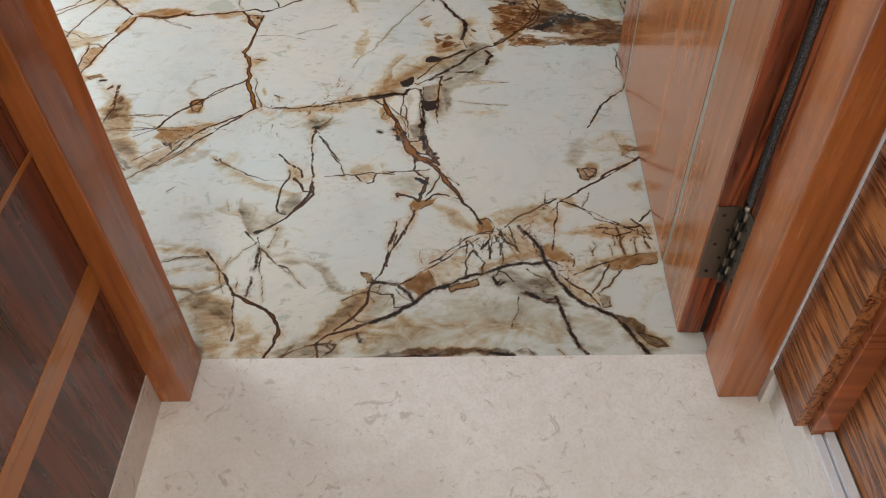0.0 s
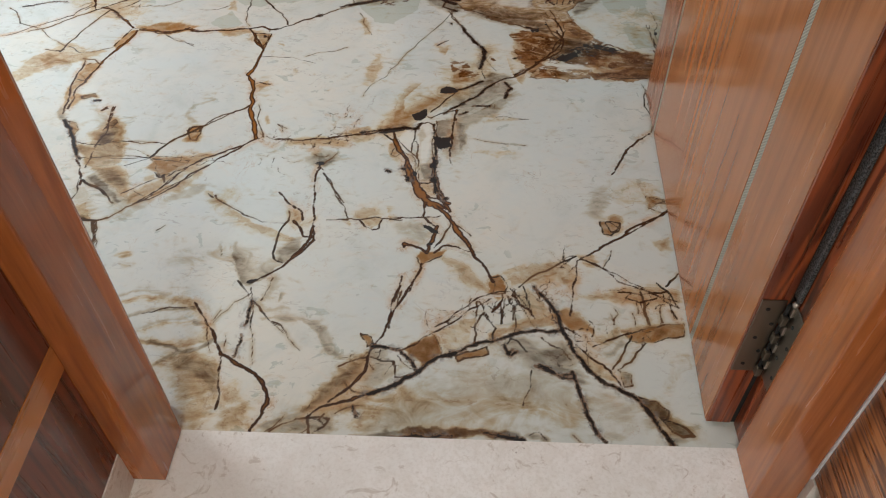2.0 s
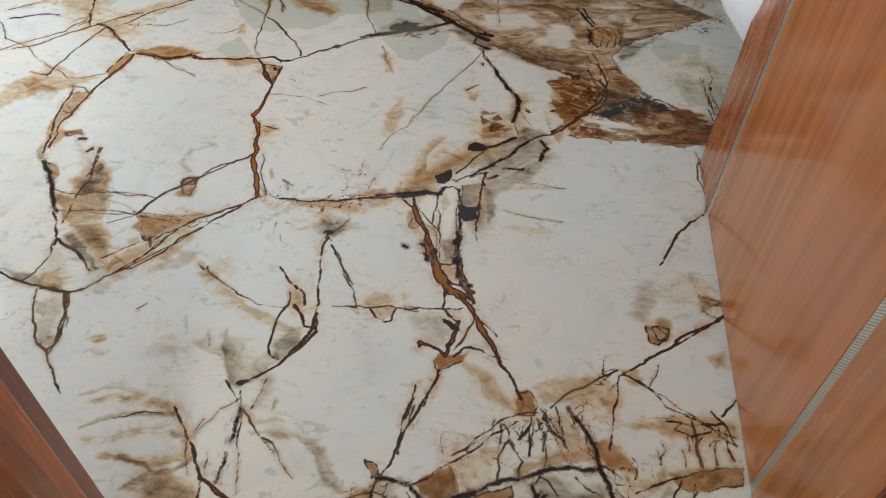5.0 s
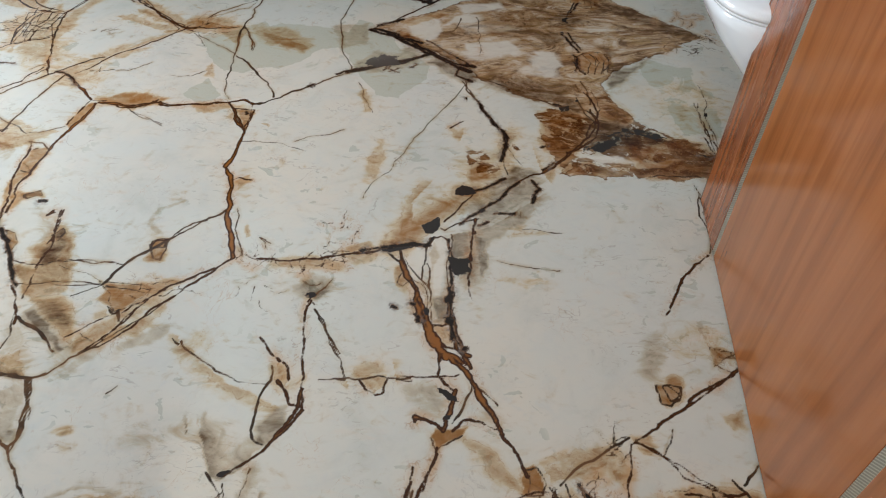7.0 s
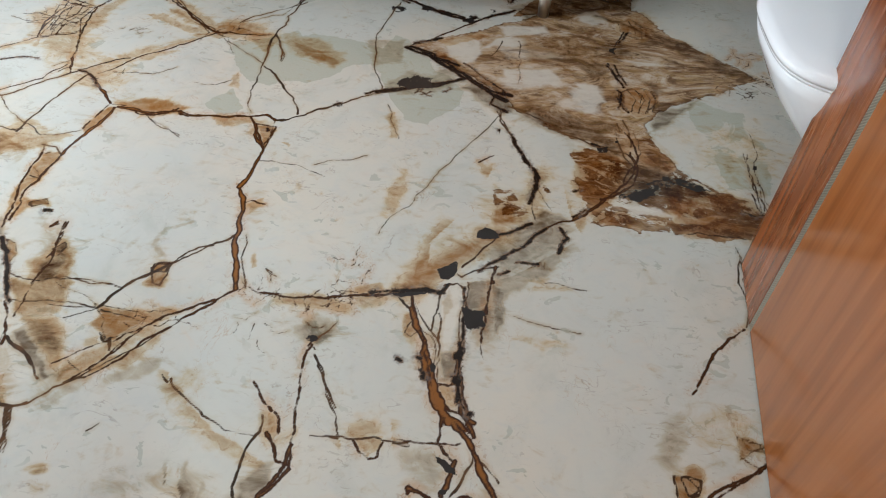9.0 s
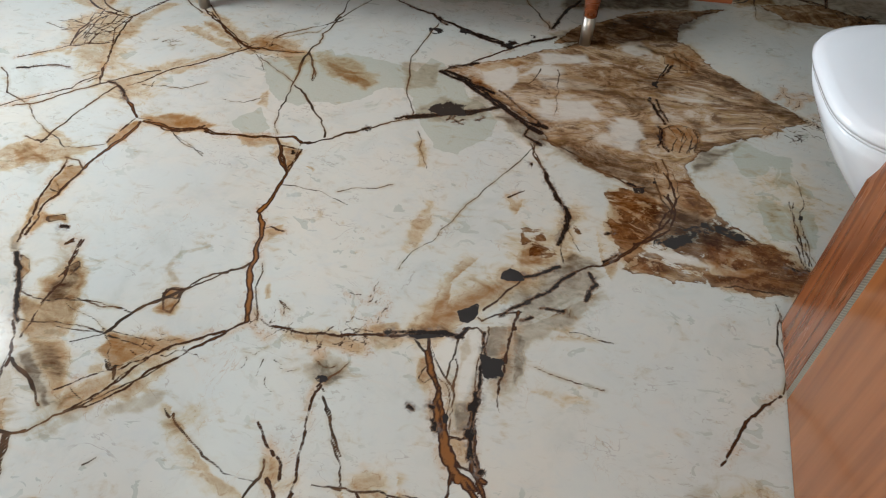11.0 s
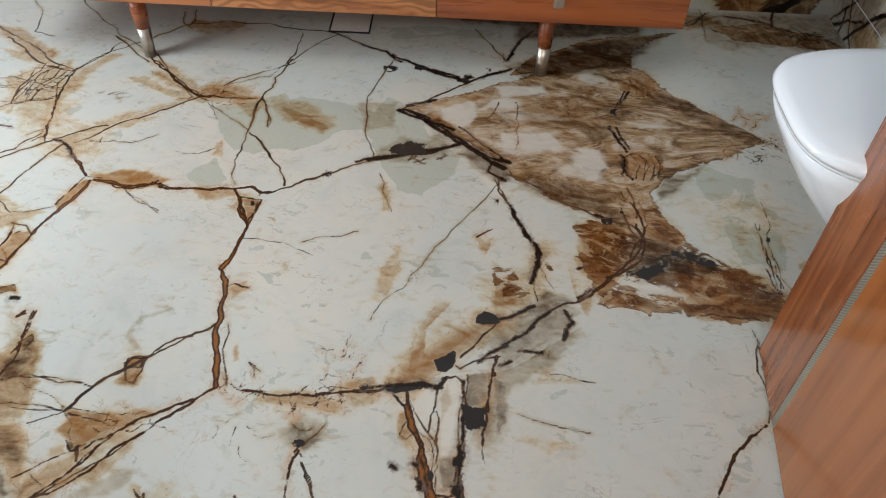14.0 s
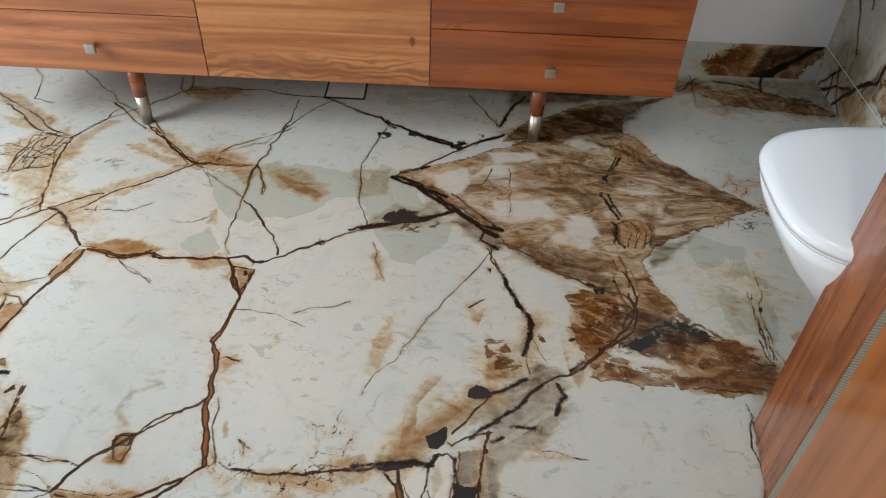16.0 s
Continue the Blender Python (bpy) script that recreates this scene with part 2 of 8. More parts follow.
def stain(kind, amount, x, y, rx, ry, turn=0.0):
    """A soft stain with its middle at (x, y)."""
    r = max(rx, ry) * 1.6
    js, cs = window(x - r, x + r, y - r, y + r, 0)
    k = min(0.6, r * 7)
    gx, gy = GX[js, cs] - x + k * WARP[0][js, cs], GY[js, cs] - y + k * WARP[1][js, cs]
    if not gx.size:
        return
    c, s = math.cos(radians(turn)), math.sin(radians(turn))
    q = ((gx * c + gy * s) / rx) ** 2 + ((gy * c - gx * s) / ry) ** 2
    v = amount * np.clip(1.25 - q * 0.75, 0, 1) ** 1.3
    STAIN[kind][js, cs] = np.maximum(STAIN[kind][js, cs], v)


def patch(kind, amount, edge, rim, *xy):
    """A stain with an outline of its own; edge is how soft its border is, in metres, rim how wide its dark tide line, in millimetres."""
    p = np.array(list(zip(xy[0::2], xy[1::2])))
    js, cs = window(p[:, 0].min(), p[:, 0].max(), p[:, 1].min(), p[:, 1].max(), 2 * edge)
    k = 0.3 if rim else 0.45
    gx, gy = GX[js, cs] + k * WARP[0][js, cs], GY[js, cs] + k * WARP[1][js, cs]
    if not gx.size:
        return
    inside, dist = np.zeros(gx.shape, bool), np.full(gx.shape, 9.0)
    for a, b in zip(p, np.roll(p, -1, 0)):
        d = b - a
        t = np.clip(((gx - a[0]) * d[0] + (gy - a[1]) * d[1]) / max(1e-9, d @ d), 0, 1)
        dist = np.minimum(dist, np.hypot(gx - a[0] - t * d[0], gy - a[1] - t * d[1]))
        if a[1] != b[1]:
            inside ^= ((a[1] > gy) != (b[1] > gy)) & (gx < (b[0] - a[0]) * (gy - a[1]) / (b[1] - a[1]) + a[0])
    v = amount * np.clip(0.5 + np.where(inside, dist, -dist) / (2 * edge), 0, 1)
    if rim:
        FIELD["hair"][js, cs] = np.minimum(FIELD["hair"][js, cs], dist - rim * 0.0005 * (0.75 + 40 * WARP[0][js, cs]))
    STAIN[kind][js, cs] = np.maximum(STAIN[kind][js, cs], v)


def clear(*xy):
    """Clean stone again inside an outline, before finer strokes are laid there."""
    p = np.array(list(zip(xy[0::2], xy[1::2])))
    js, cs = window(p[:, 0].min(), p[:, 0].max(), p[:, 1].min(), p[:, 1].max(), 0)
    gx, gy = GX[js, cs], GY[js, cs]
    inside = np.zeros(gx.shape, bool)
    for a, b in zip(p, np.roll(p, -1, 0)):
        if a[1] != b[1]:
            inside ^= ((a[1] > gy) != (b[1] > gy)) & (gx < (b[0] - a[0]) * (gy - a[1]) / (b[1] - a[1]) + a[0])
    for f, plain in [(f, FAR) for f in FIELD.values()] + [(f, 0.0) for f in STAIN.values()]:
        f[js, cs] = np.where(inside, plain, f[js, cs])


def bleed(kind, amount, left, right, *xy):
    """A stain that is deepest along a line and fades out to its two sides, each over a width of its own in metres."""
    p = np.array(list(zip(xy[0::2], xy[1::2])))
    js, cs = window(p[:, 0].min(), p[:, 0].max(), p[:, 1].min(), p[:, 1].max(), 1.3 * max(left, right))
    gx, gy = GX[js, cs] + 0.4 * WARP[0][js, cs], GY[js, cs] + 0.4 * WARP[1][js, cs]
    if not gx.size:
        return
    near, hand = np.full(gx.shape, 9.0), np.zeros(gx.shape)
    for a, b in zip(p, p[1:]):
        d = b - a
        t = np.clip(((gx - a[0]) * d[0] + (gy - a[1]) * d[1]) / max(1e-9, d @ d), 0, 1)
        r = np.hypot(gx - a[0] - t * d[0], gy - a[1] - t * d[1])
        s = d[0] * (gy - a[1]) - d[1] * (gx - a[0])
        hand = np.where(r < near, s, hand)
        near = np.minimum(near, r)
    reach = np.where(hand > 0, left, right) * (1 + 14 * WARP[1][js, cs])
    v = amount * np.clip(1 - near / np.maximum(reach, 0.001), 0, 1) ** 0.95
    STAIN[kind][js, cs] = np.maximum(STAIN[kind][js, cs], v)


def twigs(count, length, turn, spread, kind, width, x, y):
    """Short cracks that start round a point, each towards its own side."""
    for i in range(count):
        a = radians(turn + rng.uniform(-spread, spread))
        b = a + rng.normal(0, 0.5)
        n = length * rng.uniform(0.4, 1.3)
        px, py = x + rng.normal(0, length * 0.6), y + rng.normal(0, length * 0.35)
        vein(kind, width * rng.uniform(0.7, 1.3), 0.6, px, py, px + n / 2 * math.cos(a), py + n / 2 * math.sin(a),
             px + n / 2 * (math.cos(a) + math.cos(b)), py + n / 2 * (math.sin(a) + math.sin(b)), rough=0.12)


vein("brown", 4, 4, -0.533, 1.209, -0.528, 1.162, -0.536, 1.119)
vein("brown", 5, 4, -0.47, 0.742, -0.498, 0.708, -0.535, 0.672, -0.561, 0.638, -0.589, 0.61, -0.608, 0.573, -0.65, 0.531)
vein("hair", 4, 3, -0.65, 0.531, -0.69, 0.507, -0.718, 0.472, -0.745, 0.461)
vein("hair", 3, 3, -0.554, 0.645, -0.59, 0.599, -0.628, 0.565, -0.68, 0.516)
vein("hair", 3, 3, -0.642, 0.611, -0.635, 0.592)
vein("brown", 3, 6, -0.45, 0.751, -0.407, 0.742, -0.365, 0.738, -0.317, 0.746, -0.25, 0.763, -0.192, 0.778)
vein("brown", 4, 4, 0.106, 1.011, 0.158, 1.048, 0.204, 1.105, 0.24, 1.162, 0.248, 1.199, 0.224, 1.228)
vein("hair", 4, 5, 0.224, 1.228, 0.17, 1.238, 0.122, 1.262, 0.046, 1.309, -0.032, 1.347)
vein("hair", 3, 3, 0.04, 1.061, 0.042, 1.021, 0.054, 0.996)
vein("hair", 3, 3, 0.047, 1.079, 0.071, 1.037, 0.094, 1.014)
vein("black", 7, 10, -0.297, 1.541, -0.237, 1.515, -0.176, 1.466, -0.139, 1.438, -0.089, 1.402, -0.04, 1.367)
vein("black", 9, 14, -0.139, 1.438, -0.195, 1.405, -0.246, 1.392, -0.294, 1.366, -0.319, 1.357)
vein("hair", 5, 4, -0.318, 1.355, -0.365, 1.327, -0.421, 1.284, -0.474, 1.24, -0.517, 1.212, -0.533, 1.211)
vein("black", 8, 10, -0.35, 1.775, -0.268, 1.733, -0.205, 1.702, -0.151, 1.679)
vein("black", 8, 8, -0.151, 1.679, -0.104, 1.721, -0.047, 1.759)
vein("brown", 4, 4, -0.151, 1.679, -0.209, 1.621, -0.291, 1.547)
vein("hair", 3, 3, -0.345, 1.747, -0.369, 1.631, -0.376, 1.552, -0.351, 1.423, -0.325, 1.354)
vein("hair", 3, 5, -0.596, 1.715, -0.617, 1.626, -0.624, 1.545, -0.62, 1.434, -0.62, 1.41)
vein("hair", 3, 3, -0.619, 1.41, -0.613, 1.343, -0.61, 1.268, -0.592, 1.229)
vein("hair", 4, 4, -0.614, 1.404, -0.553, 1.342, -0.514, 1.295, -0.491, 1.241)
vein("hair", 3, 3, -0.622, 1.54, -0.59, 1.475, -0.58, 1.429)
vein("hair", 3, 3, -0.621, 1.415, -0.719, 1.482, -0.732, 1.5)
vein("hair", 3, 3, -0.585, 1.702, -0.653, 1.647, -0.701, 1.611, -0.727, 1.574)
vein("brown", 4, 5, -0.945, 1.664, -0.854, 1.582, -0.784, 1.529, -0.746, 1.523)
vein("brown", 5, 3, -0.748, 1.528, -0.691, 1.528, -0.635, 1.535)
vein("hair", 4, 4, -0.685, 0.671, -0.635, 0.745, -0.598, 0.785, -0.551, 0.835, -0.511, 0.87)
vein("hair", 2, 2, -0.333, 0.691, -0.316, 0.681, -0.298, 0.688)
vein("hair", 2, 2, -0.528, 1.078, -0.48, 1.078, -0.423, 1.066, -0.385, 1.053)
vein("hair", 2, 1.5, -0.039, 1.346, -0.086, 1.237, -0.136, 1.144, -0.173, 1.068, -0.212, 0.988, -0.235, 0.96, -0.248, 0.913)
vein("hair", 3, 3, -0.745, 0.461, -0.728, 0.426, -0.711, 0.391)
vein("hair", 2, 4, -0.279, 0.699, -0.294, 0.673, -0.305, 0.657)
vein("brown", 3, 5, -0.312, 0.653, -0.322, 0.611, -0.313, 0.548, -0.301, 0.49, -0.298, 0.452)
vein("hair", 4, 3, -0.306, 0.642, -0.271, 0.576, -0.242, 0.528, -0.227, 0.484)
vein("hair", 1.5, 2, -0.293, 0.483, -0.262, 0.484, -0.228, 0.484)
vein("hair", 3, 4, -0.227, 0.484, -0.193, 0.487, -0.142, 0.49, -0.078, 0.494, -0.031, 0.498)
vein("brown", 5, 5, -0.081, 0.563, -0.078, 0.533, -0.08, 0.494)
vein("black", 7, 8, -0.082, 0.484, -0.066, 0.473, -0.044, 0.464)
vein("brown", 6, 5, -0.053, 0.468, -0.027, 0.46, -0.016, 0.48, -0.014, 0.499)
vein("brown", 5, 4, 0.417, 0.79, 0.388, 0.766, 0.361, 0.733, 0.337, 0.684, 0.315, 0.643)
vein("brown", 5, 4, 0.416, 0.536, 0.383, 0.511, 0.356, 0.494, 0.324, 0.47)
vein("hair", 3, 3, 0.431, 0.963, 0.427, 0.873, 0.421, 0.795)
vein("hair", 2, 2, 0.497, 1.187, 0.496, 1.144, 0.497, 1.095)
vein("hair", 3, 3, 0.378, 0.543, 0.39, 0.535, 0.406, 0.528)
stain("rust", 0.9, -0.83, 1.213, 0.067, 0.028, -173)
stain("rust", 0.6, -0.55, 1.173, 0.042, 0.026, 111)
stain("rust", 0.7, -0.615, 0.762, 0.020, 0.015, 131)
stain("rust", 0.8, -0.117, 0.904, 0.074, 0.050, -119)
stain("rust", 0.8, 0.058, 1.032, 0.081, 0.066, 78)
stain("rust", 0.6, -0.615, 0.624, 0.053, 0.035, -154)
stain("rust", 0.6, -0.731, 1.52, 0.089, 0.033, 170)
stain("rust", 0.5, -1.11, 1.431, 0.131, 0.076, 124)
stain("rust", 0.5, -0.972, 1.313, 0.082, 0.062, 163)
stain("rust", 0.7, -0.334, 0.734, 0.069, 0.020, -177)
stain("rust", 0.5, -0.239, 0.762, 0.060, 0.018, -171)
stain("rust", 0.5, -0.398, 0.495, 0.069, 0.022, 152)
stain("rust", 0.6, -0.343, 0.503, 0.030, 0.020, 112)
stain("rust", 0.8, -0.178, 0.475, 0.029, 0.022, -175)
stain("rust", 0.7, -0.183, 0.503, 0.034, 0.017, -172)
stain("rust", 0.6, -0.15, 0.707, 0.036, 0.015, 99)
stain("rust", 0.7, 0.39, 0.563, 0.020, 0.014, -154)
stain("rust", 0.4, 0.358, 0.588, 0.063, 0.038, -163)
stain("rust", 0.8, 0.307, 0.5, 0.023, 0.017, 62)
stain("smoke", 0.5, -0.573, 0.546, 0.049, 0.018, -139)
stain("smoke", 0.7, -0.314, 0.676, 0.038, 0.026, -175)
stain("smoke", 0.6, -0.484, 0.533, 0.036, 0.020, 77)
stain("smoke", 0.5, 0.282, 0.557, 0.049, 0.025, 81)
stain("smoke", 0.6, -0.324, 0.395, 0.029, 0.025, 161)
stain("smoke", 0.5, -0.662, 0.516, 0.048, 0.018, -131)
stain("smoke", 0.5, -0.052, 0.461, 0.050, 0.027, -171)
stain("rust", 0.7, -0.51, 1.49, 0.096, 0.037, 154)
stain("ink", 0.9, -0.253, 1.399, 0.055, 0.029, -148)
stain("ink", 0.8, -0.041, 0.941, 0.017, 0.015, -165)
stain("ink", 0.8, -0.105, 0.631, 0.013, 0.007, 96)
stain("ink", 0.8, -0.315, 0.66, 0.015, 0.009, -174)
stain("ink", 0.7, -0.347, 1.71, 0.029, 0.022, -166)
patch("fibre", 0.85, 0.0083, 0, -0.292, 1.548, -0.217, 1.597, -0.125, 1.642, -0.073, 1.701, 0.01, 1.744, 0.11, 1.791, 0.198, 1.821, 0.277, 1.813, 0.36, 1.702, 0.459, 1.626, 0.551, 1.55, 0.492, 1.505, 0.369, 1.428, 0.304, 1.381, 0.263, 1.321, 0.169, 1.328, 0.06, 1.359, -0.039, 1.375, -0.148, 1.467, -0.22, 1.52)
patch("fibre", 0.56, 0.0083, 0, 0.092, 1.212, 0.143, 1.228, 0.234, 1.233, 0.271, 1.271, 0.322, 1.206, 0.421, 1.139, 0.507, 1.088, 0.482, 1.007, 0.35, 1.001, 0.259, 0.995, 0.19, 1.011, 0.151, 1.1)
patch("fibre", 0.95, 0.0066, 0, -0.052, 1.392, 0.06, 1.372, 0.169, 1.351, 0.264, 1.335, 0.332, 1.2, 0.271, 1.132, 0.231, 1.186, 0.166, 1.239, 0.085, 1.269, 0.013, 1.31)
patch("fibre", 0.95, 0.0083, 0, -0.054, 1.734, 0.021, 1.838, 0.141, 1.928, 0.28, 1.974, 0.39, 2.004, 0.261, 1.905, 0.255, 1.81, 0.11, 1.773)
stain("pale", 0.95, -0.157, 1.556, 0.046, 0.035, -167)
stain("pale", 0.8, 0.02, 1.462, 0.065, 0.036, -169)
stain("pale", 0.7, 0.147, 1.432, 0.044, 0.034, -156)
stain("pale", 0.8, -0.039, 1.604, 0.041, 0.023, -168)
stain("pale", 0.6, 0.121, 1.381, 0.048, 0.026, 174)
stain("ink", 0.5, 0.276, 1.132, 0.056, 0.036, -162)
stain("smoke", 0.9, 0.272, 1.146, 0.075, 0.060, -174)
stain("ink", 0.5, 0.11, 1.88, 0.150, 0.051, -151)
vein("hair", 3, 3, -1.234, 1.915, -1.097, 1.794, -0.98, 1.701, -0.844, 1.582, -0.776, 1.533)
vein("hair", 3, 4, -0.982, 1.742, -0.91, 1.834, -0.812, 1.871, -0.703, 1.875, -0.574, 1.861, -0.51, 1.854)
vein("black", 2, 5, -0.51, 1.854, -0.424, 1.806, -0.324, 1.747)
vein("hair", 3, 3, -0.509, 1.849, -0.566, 1.769, -0.605, 1.691)
vein("hair", 3, 3, -0.6, 1.839, -0.595, 1.737, -0.605, 1.691)
vein("hair", 2, 2, -0.605, 1.691, -0.631, 1.629, -0.721, 1.578)
vein("black", 3, 3, 0.208, 1.554, 0.219, 1.514, 0.236, 1.475)
vein("black", 4, 3, 0.216, 1.453, 0.22, 1.405, 0.237, 1.37)
vein("hair", 3, 3, 0.236, 1.706, 0.217, 1.656, 0.204, 1.608)
stain("rust", 0.7, 0.258, 1.42, 0.055, 0.036, 76)
stain("rust", 0.6, 0.279, 1.738, 0.076, 0.050, 75)
vein("hair", 3, 3, -0.152, 1.938, -0.099, 1.86, -0.058, 1.79)
vein("black", 5, 5, 0.002, 1.957, -0.033, 1.885, -0.058, 1.798)
stain("rust", 0.7, -0.723, 1.542, 0.081, 0.037, -174)
vein("hair", 3, 3, 0.466, 2.151, 0.465, 2.056, 0.467, 1.982)
stain("smoke", 0.6, 0.647, 2.071, 0.106, 0.070, 180)
vein("black", 3, 2, 0.545, 2.123, 0.607, 2.111, 0.659, 2.095)
vein("brown", 4, 5, 0.411, 2.062, 0.454, 2.095, 0.492, 2.139)
vein("black", 3, 3, 0.679, 2.177, 0.658, 2.088)
vein("hair", 4, 4, -1.387, 1.745, -1.294, 1.69, -1.199, 1.625, -1.101, 1.577)
vein("hair", 4, 3, -1.101, 1.577, -1.091, 1.472, -1.068, 1.387, -1.049, 1.324)
vein("hair", 3, 3, -1.103, 1.582, -1.067, 1.66, -1.005, 1.724, -0.982, 1.742)
vein("hair", 3, 3, -1.36, 1.887, -1.293, 1.776, -1.284, 1.734, -1.226, 1.721)
stain("smoke", 0.5, 0.575, 2.015, 0.138, 0.075, -175)
stain("smoke", 0.6, 0.459, 2.07, 0.067, 0.041, -160)
stain("rust", 0.6, -1.266, 1.667, 0.113, 0.036, 144)
stain("rust", 0.5, -1.152, 1.509, 0.089, 0.063, 159)
stain("rust", 0.5, -0.833, 1.838, 0.090, 0.035, -172)
vein("hair", 2, 2, -1.208, 1.431, -1.137, 1.453, -1.093, 1.476)
vein("hair", 2, 2, -1.182, 1.435, -1.184, 1.515, -1.167, 1.592)
vein("hair", 2, 2, 0.478, 1.269, 0.482, 1.206, 0.487, 1.148, 0.503, 1.094)
stain("ink", 0.6, -0.091, 1.741, 0.038, 0.030, -163)
stain("ink", 0.7, -0.15, 1.688, 0.031, 0.029, -147)
stain("ink", 0.8, -0.27, 1.725, 0.023, 0.020, -165)
vein("hair", 3, 3, -0.05, 1.333, -0.044, 1.299, -0.026, 1.257)
patch("rust", 0.8, 0.0022, 3, 0.276, 0.498, 0.296, 0.496, 0.313, 0.483, 0.298, 0.459, 0.281, 0.463)
patch("rust", 0.8, 0.0022, 3, 0.375, 0.574, 0.402, 0.567, 0.426, 0.568, 0.394, 0.549, 0.374, 0.532)
patch("smoke", 0.85, 0.0110, 0, 0.17, 0.183, 0.194, 0.178, 0.196, 0.143, 0.153, 0.136, 0.115, 0.152, 0.087, 0.174)
patch("smoke", 0.5, 0.0275, 0, -0.152, 0.052, -0.045, 0.1, 0.049, 0.137, 0.143, 0.13, 0.231, 0.067, 0.228, 0.036, 0.085, 0.041, -0.04, 0.01, -0.129, 0.012)
patch("smoke", 0.45, 0.0165, 0, 0.178, 0.087, 0.228, 0.041, 0.289, 0.028, 0.295, 0.07, 0.234, 0.1)
twigs(9, 0.05, -80, 90, "hair", 1.6, 0.094, 0.288)
twigs(8, 0.05, -260, 60, "hair", 1.5, 0.048, 0.254)
twigs(9, 0.04, -60, 150, "brown", 1.5, 0.152, 0.304)
twigs(7, 0.045, -90, 80, "hair", 1.5, -0.221, 0.024)
twigs(8, 0.04, -200, 120, "hair", 1.5, 0.198, 0.376)
twigs(7, 0.04, -90, 90, "brown", 1.5, 0.348, 0.312)
twigs(6, 0.035, -80, 120, "hair", 1.5, 0.187, 0.154)
twigs(8, 0.04, -0, 180, "hair", 1.5, -0.143, 0.142)
twigs(7, 0.04, -90, 180, "brown", 1.6, 0.211, 0.215)
twigs(5, 0.03, -90, 100, "hair", 1.5, 0.324, 0.214)
twigs(6, 0.04, -20, 150, "brown", 1.6, -0.012, 0.245)
patch("rust", 0.95, 0.0033, 4, -0.207, 0.481, -0.152, 0.489, -0.152, 0.463, -0.167, 0.451, -0.187, 0.458, -0.2, 0.469)
patch("rust", 0.8, 0.0121, 0, -0.229, 0.512, -0.191, 0.521, -0.154, 0.512, -0.151, 0.491, -0.218, 0.481)
patch("rust", 0.85, 0.0044, 2, -0.697, 0.675, -0.625, 0.672, -0.599, 0.662, -0.622, 0.628, -0.647, 0.607, -0.664, 0.628, -0.667, 0.645)
patch("rust", 0.8, 0.0083, 0, -0.627, 0.676, -0.572, 0.691, -0.539, 0.683, -0.577, 0.653, -0.612, 0.642)
patch("rust", 0.8, 0.0033, 3.5, -0.629, 0.757, -0.626, 0.776, -0.603, 0.784, -0.6, 0.757, -0.604, 0.733, -0.618, 0.735)
patch("rust", 0.9, 0.0055, 0, -0.894, 1.212, -0.847, 1.239, -0.783, 1.242, -0.732, 1.226, -0.743, 1.203, -0.813, 1.185, -0.864, 1.186)
vein("brown", 7, 5, -0.883, 1.2, -0.815, 1.191, -0.745, 1.209)
patch("rust", 0.85, 0.0110, 0, -0.064, 0.905, -0.039, 0.984, -0.031, 1.017, 0.014, 1.009, -0.003, 0.945, -0.044, 0.923)
patch("rust", 0.8, 0.0110, 0, 0.027, 0.98, 0.056, 1.08, 0.076, 1.153, 0.029, 1.163, 0.024, 1.042)
patch("rust", 0.7, 0.0066, 0, -0.705, 0.547, -0.673, 0.58, -0.633, 0.598, -0.628, 0.565, -0.673, 0.52, -0.701, 0.519)
patch("rust", 0.6, 0.0066, 0, -0.623, 0.554, -0.589, 0.61, -0.559, 0.632, -0.574, 0.573, -0.608, 0.541)
patch("rust", 0.6, 0.0055, 0, -1.08, 1.058, -1.016, 1.078, -0.963, 1.097, -0.935, 1.092, -0.996, 1.041, -1.057, 1.016)
patch("smoke", 0.4, 0.0110, 0, -1.075, 1.05, -0.998, 1.044, -1.006, 0.99, -1.043, 0.992)
patch("rust", 0.5, 0.0110, 0, -0.505, 0.54, -0.495, 0.563, -0.452, 0.575, -0.426, 0.552, -0.463, 0.526)
patch("smoke", 0.85, 0.0055, 0, -0.332, 0.667, -0.322, 0.687, -0.28, 0.675, -0.302, 0.646)
patch("rust", 0.8, 0.0066, 2, -0.159, 0.7, -0.149, 0.732, -0.138, 0.721, -0.139, 0.697, -0.149, 0.689)
patch("pale", 0.8, 0.0022, 0, -0.158, 0.778, -0.11, 0.788, -0.117, 0.7)
patch("pale", 0.8, 0.0022, 0, -0.105, 0.789, -0.095, 0.813, -0.08, 0.813, -0.075, 0.794, -0.075, 0.743, -0.09, 0.693)
vein("black", 9, 6, -0.08, 0.484, -0.074, 0.474, -0.068, 0.466)
vein("black", 6, 6, -0.068, 0.423, -0.056, 0.429)
vein("brown", 6, 7, -0.111, 0.415, -0.096, 0.418, -0.083, 0.411)
patch("rust", 0.9, 0.0066, 3, 0.382, 0.572, 0.394, 0.564, 0.411, 0.567, 0.415, 0.553, 0.388, 0.552)
patch("rust", 0.8, 0.0033, 3.5, 0.286, 0.497, 0.303, 0.499, 0.319, 0.496, 0.312, 0.472, 0.297, 0.468)
patch("smoke", 0.45, 0.0165, 0, 0.263, 0.594, 0.289, 0.598, 0.298, 0.54, 0.279, 0.51)
twigs(12, 0.04, 10, 120, "brown", 1.5, -0.326, 0.742)
twigs(10, 0.035, -30, 160, "brown", 1.5, -0.417, 0.74)
twigs(10, 0.035, -0, 160, "brown", 1.5, -0.269, 0.757)
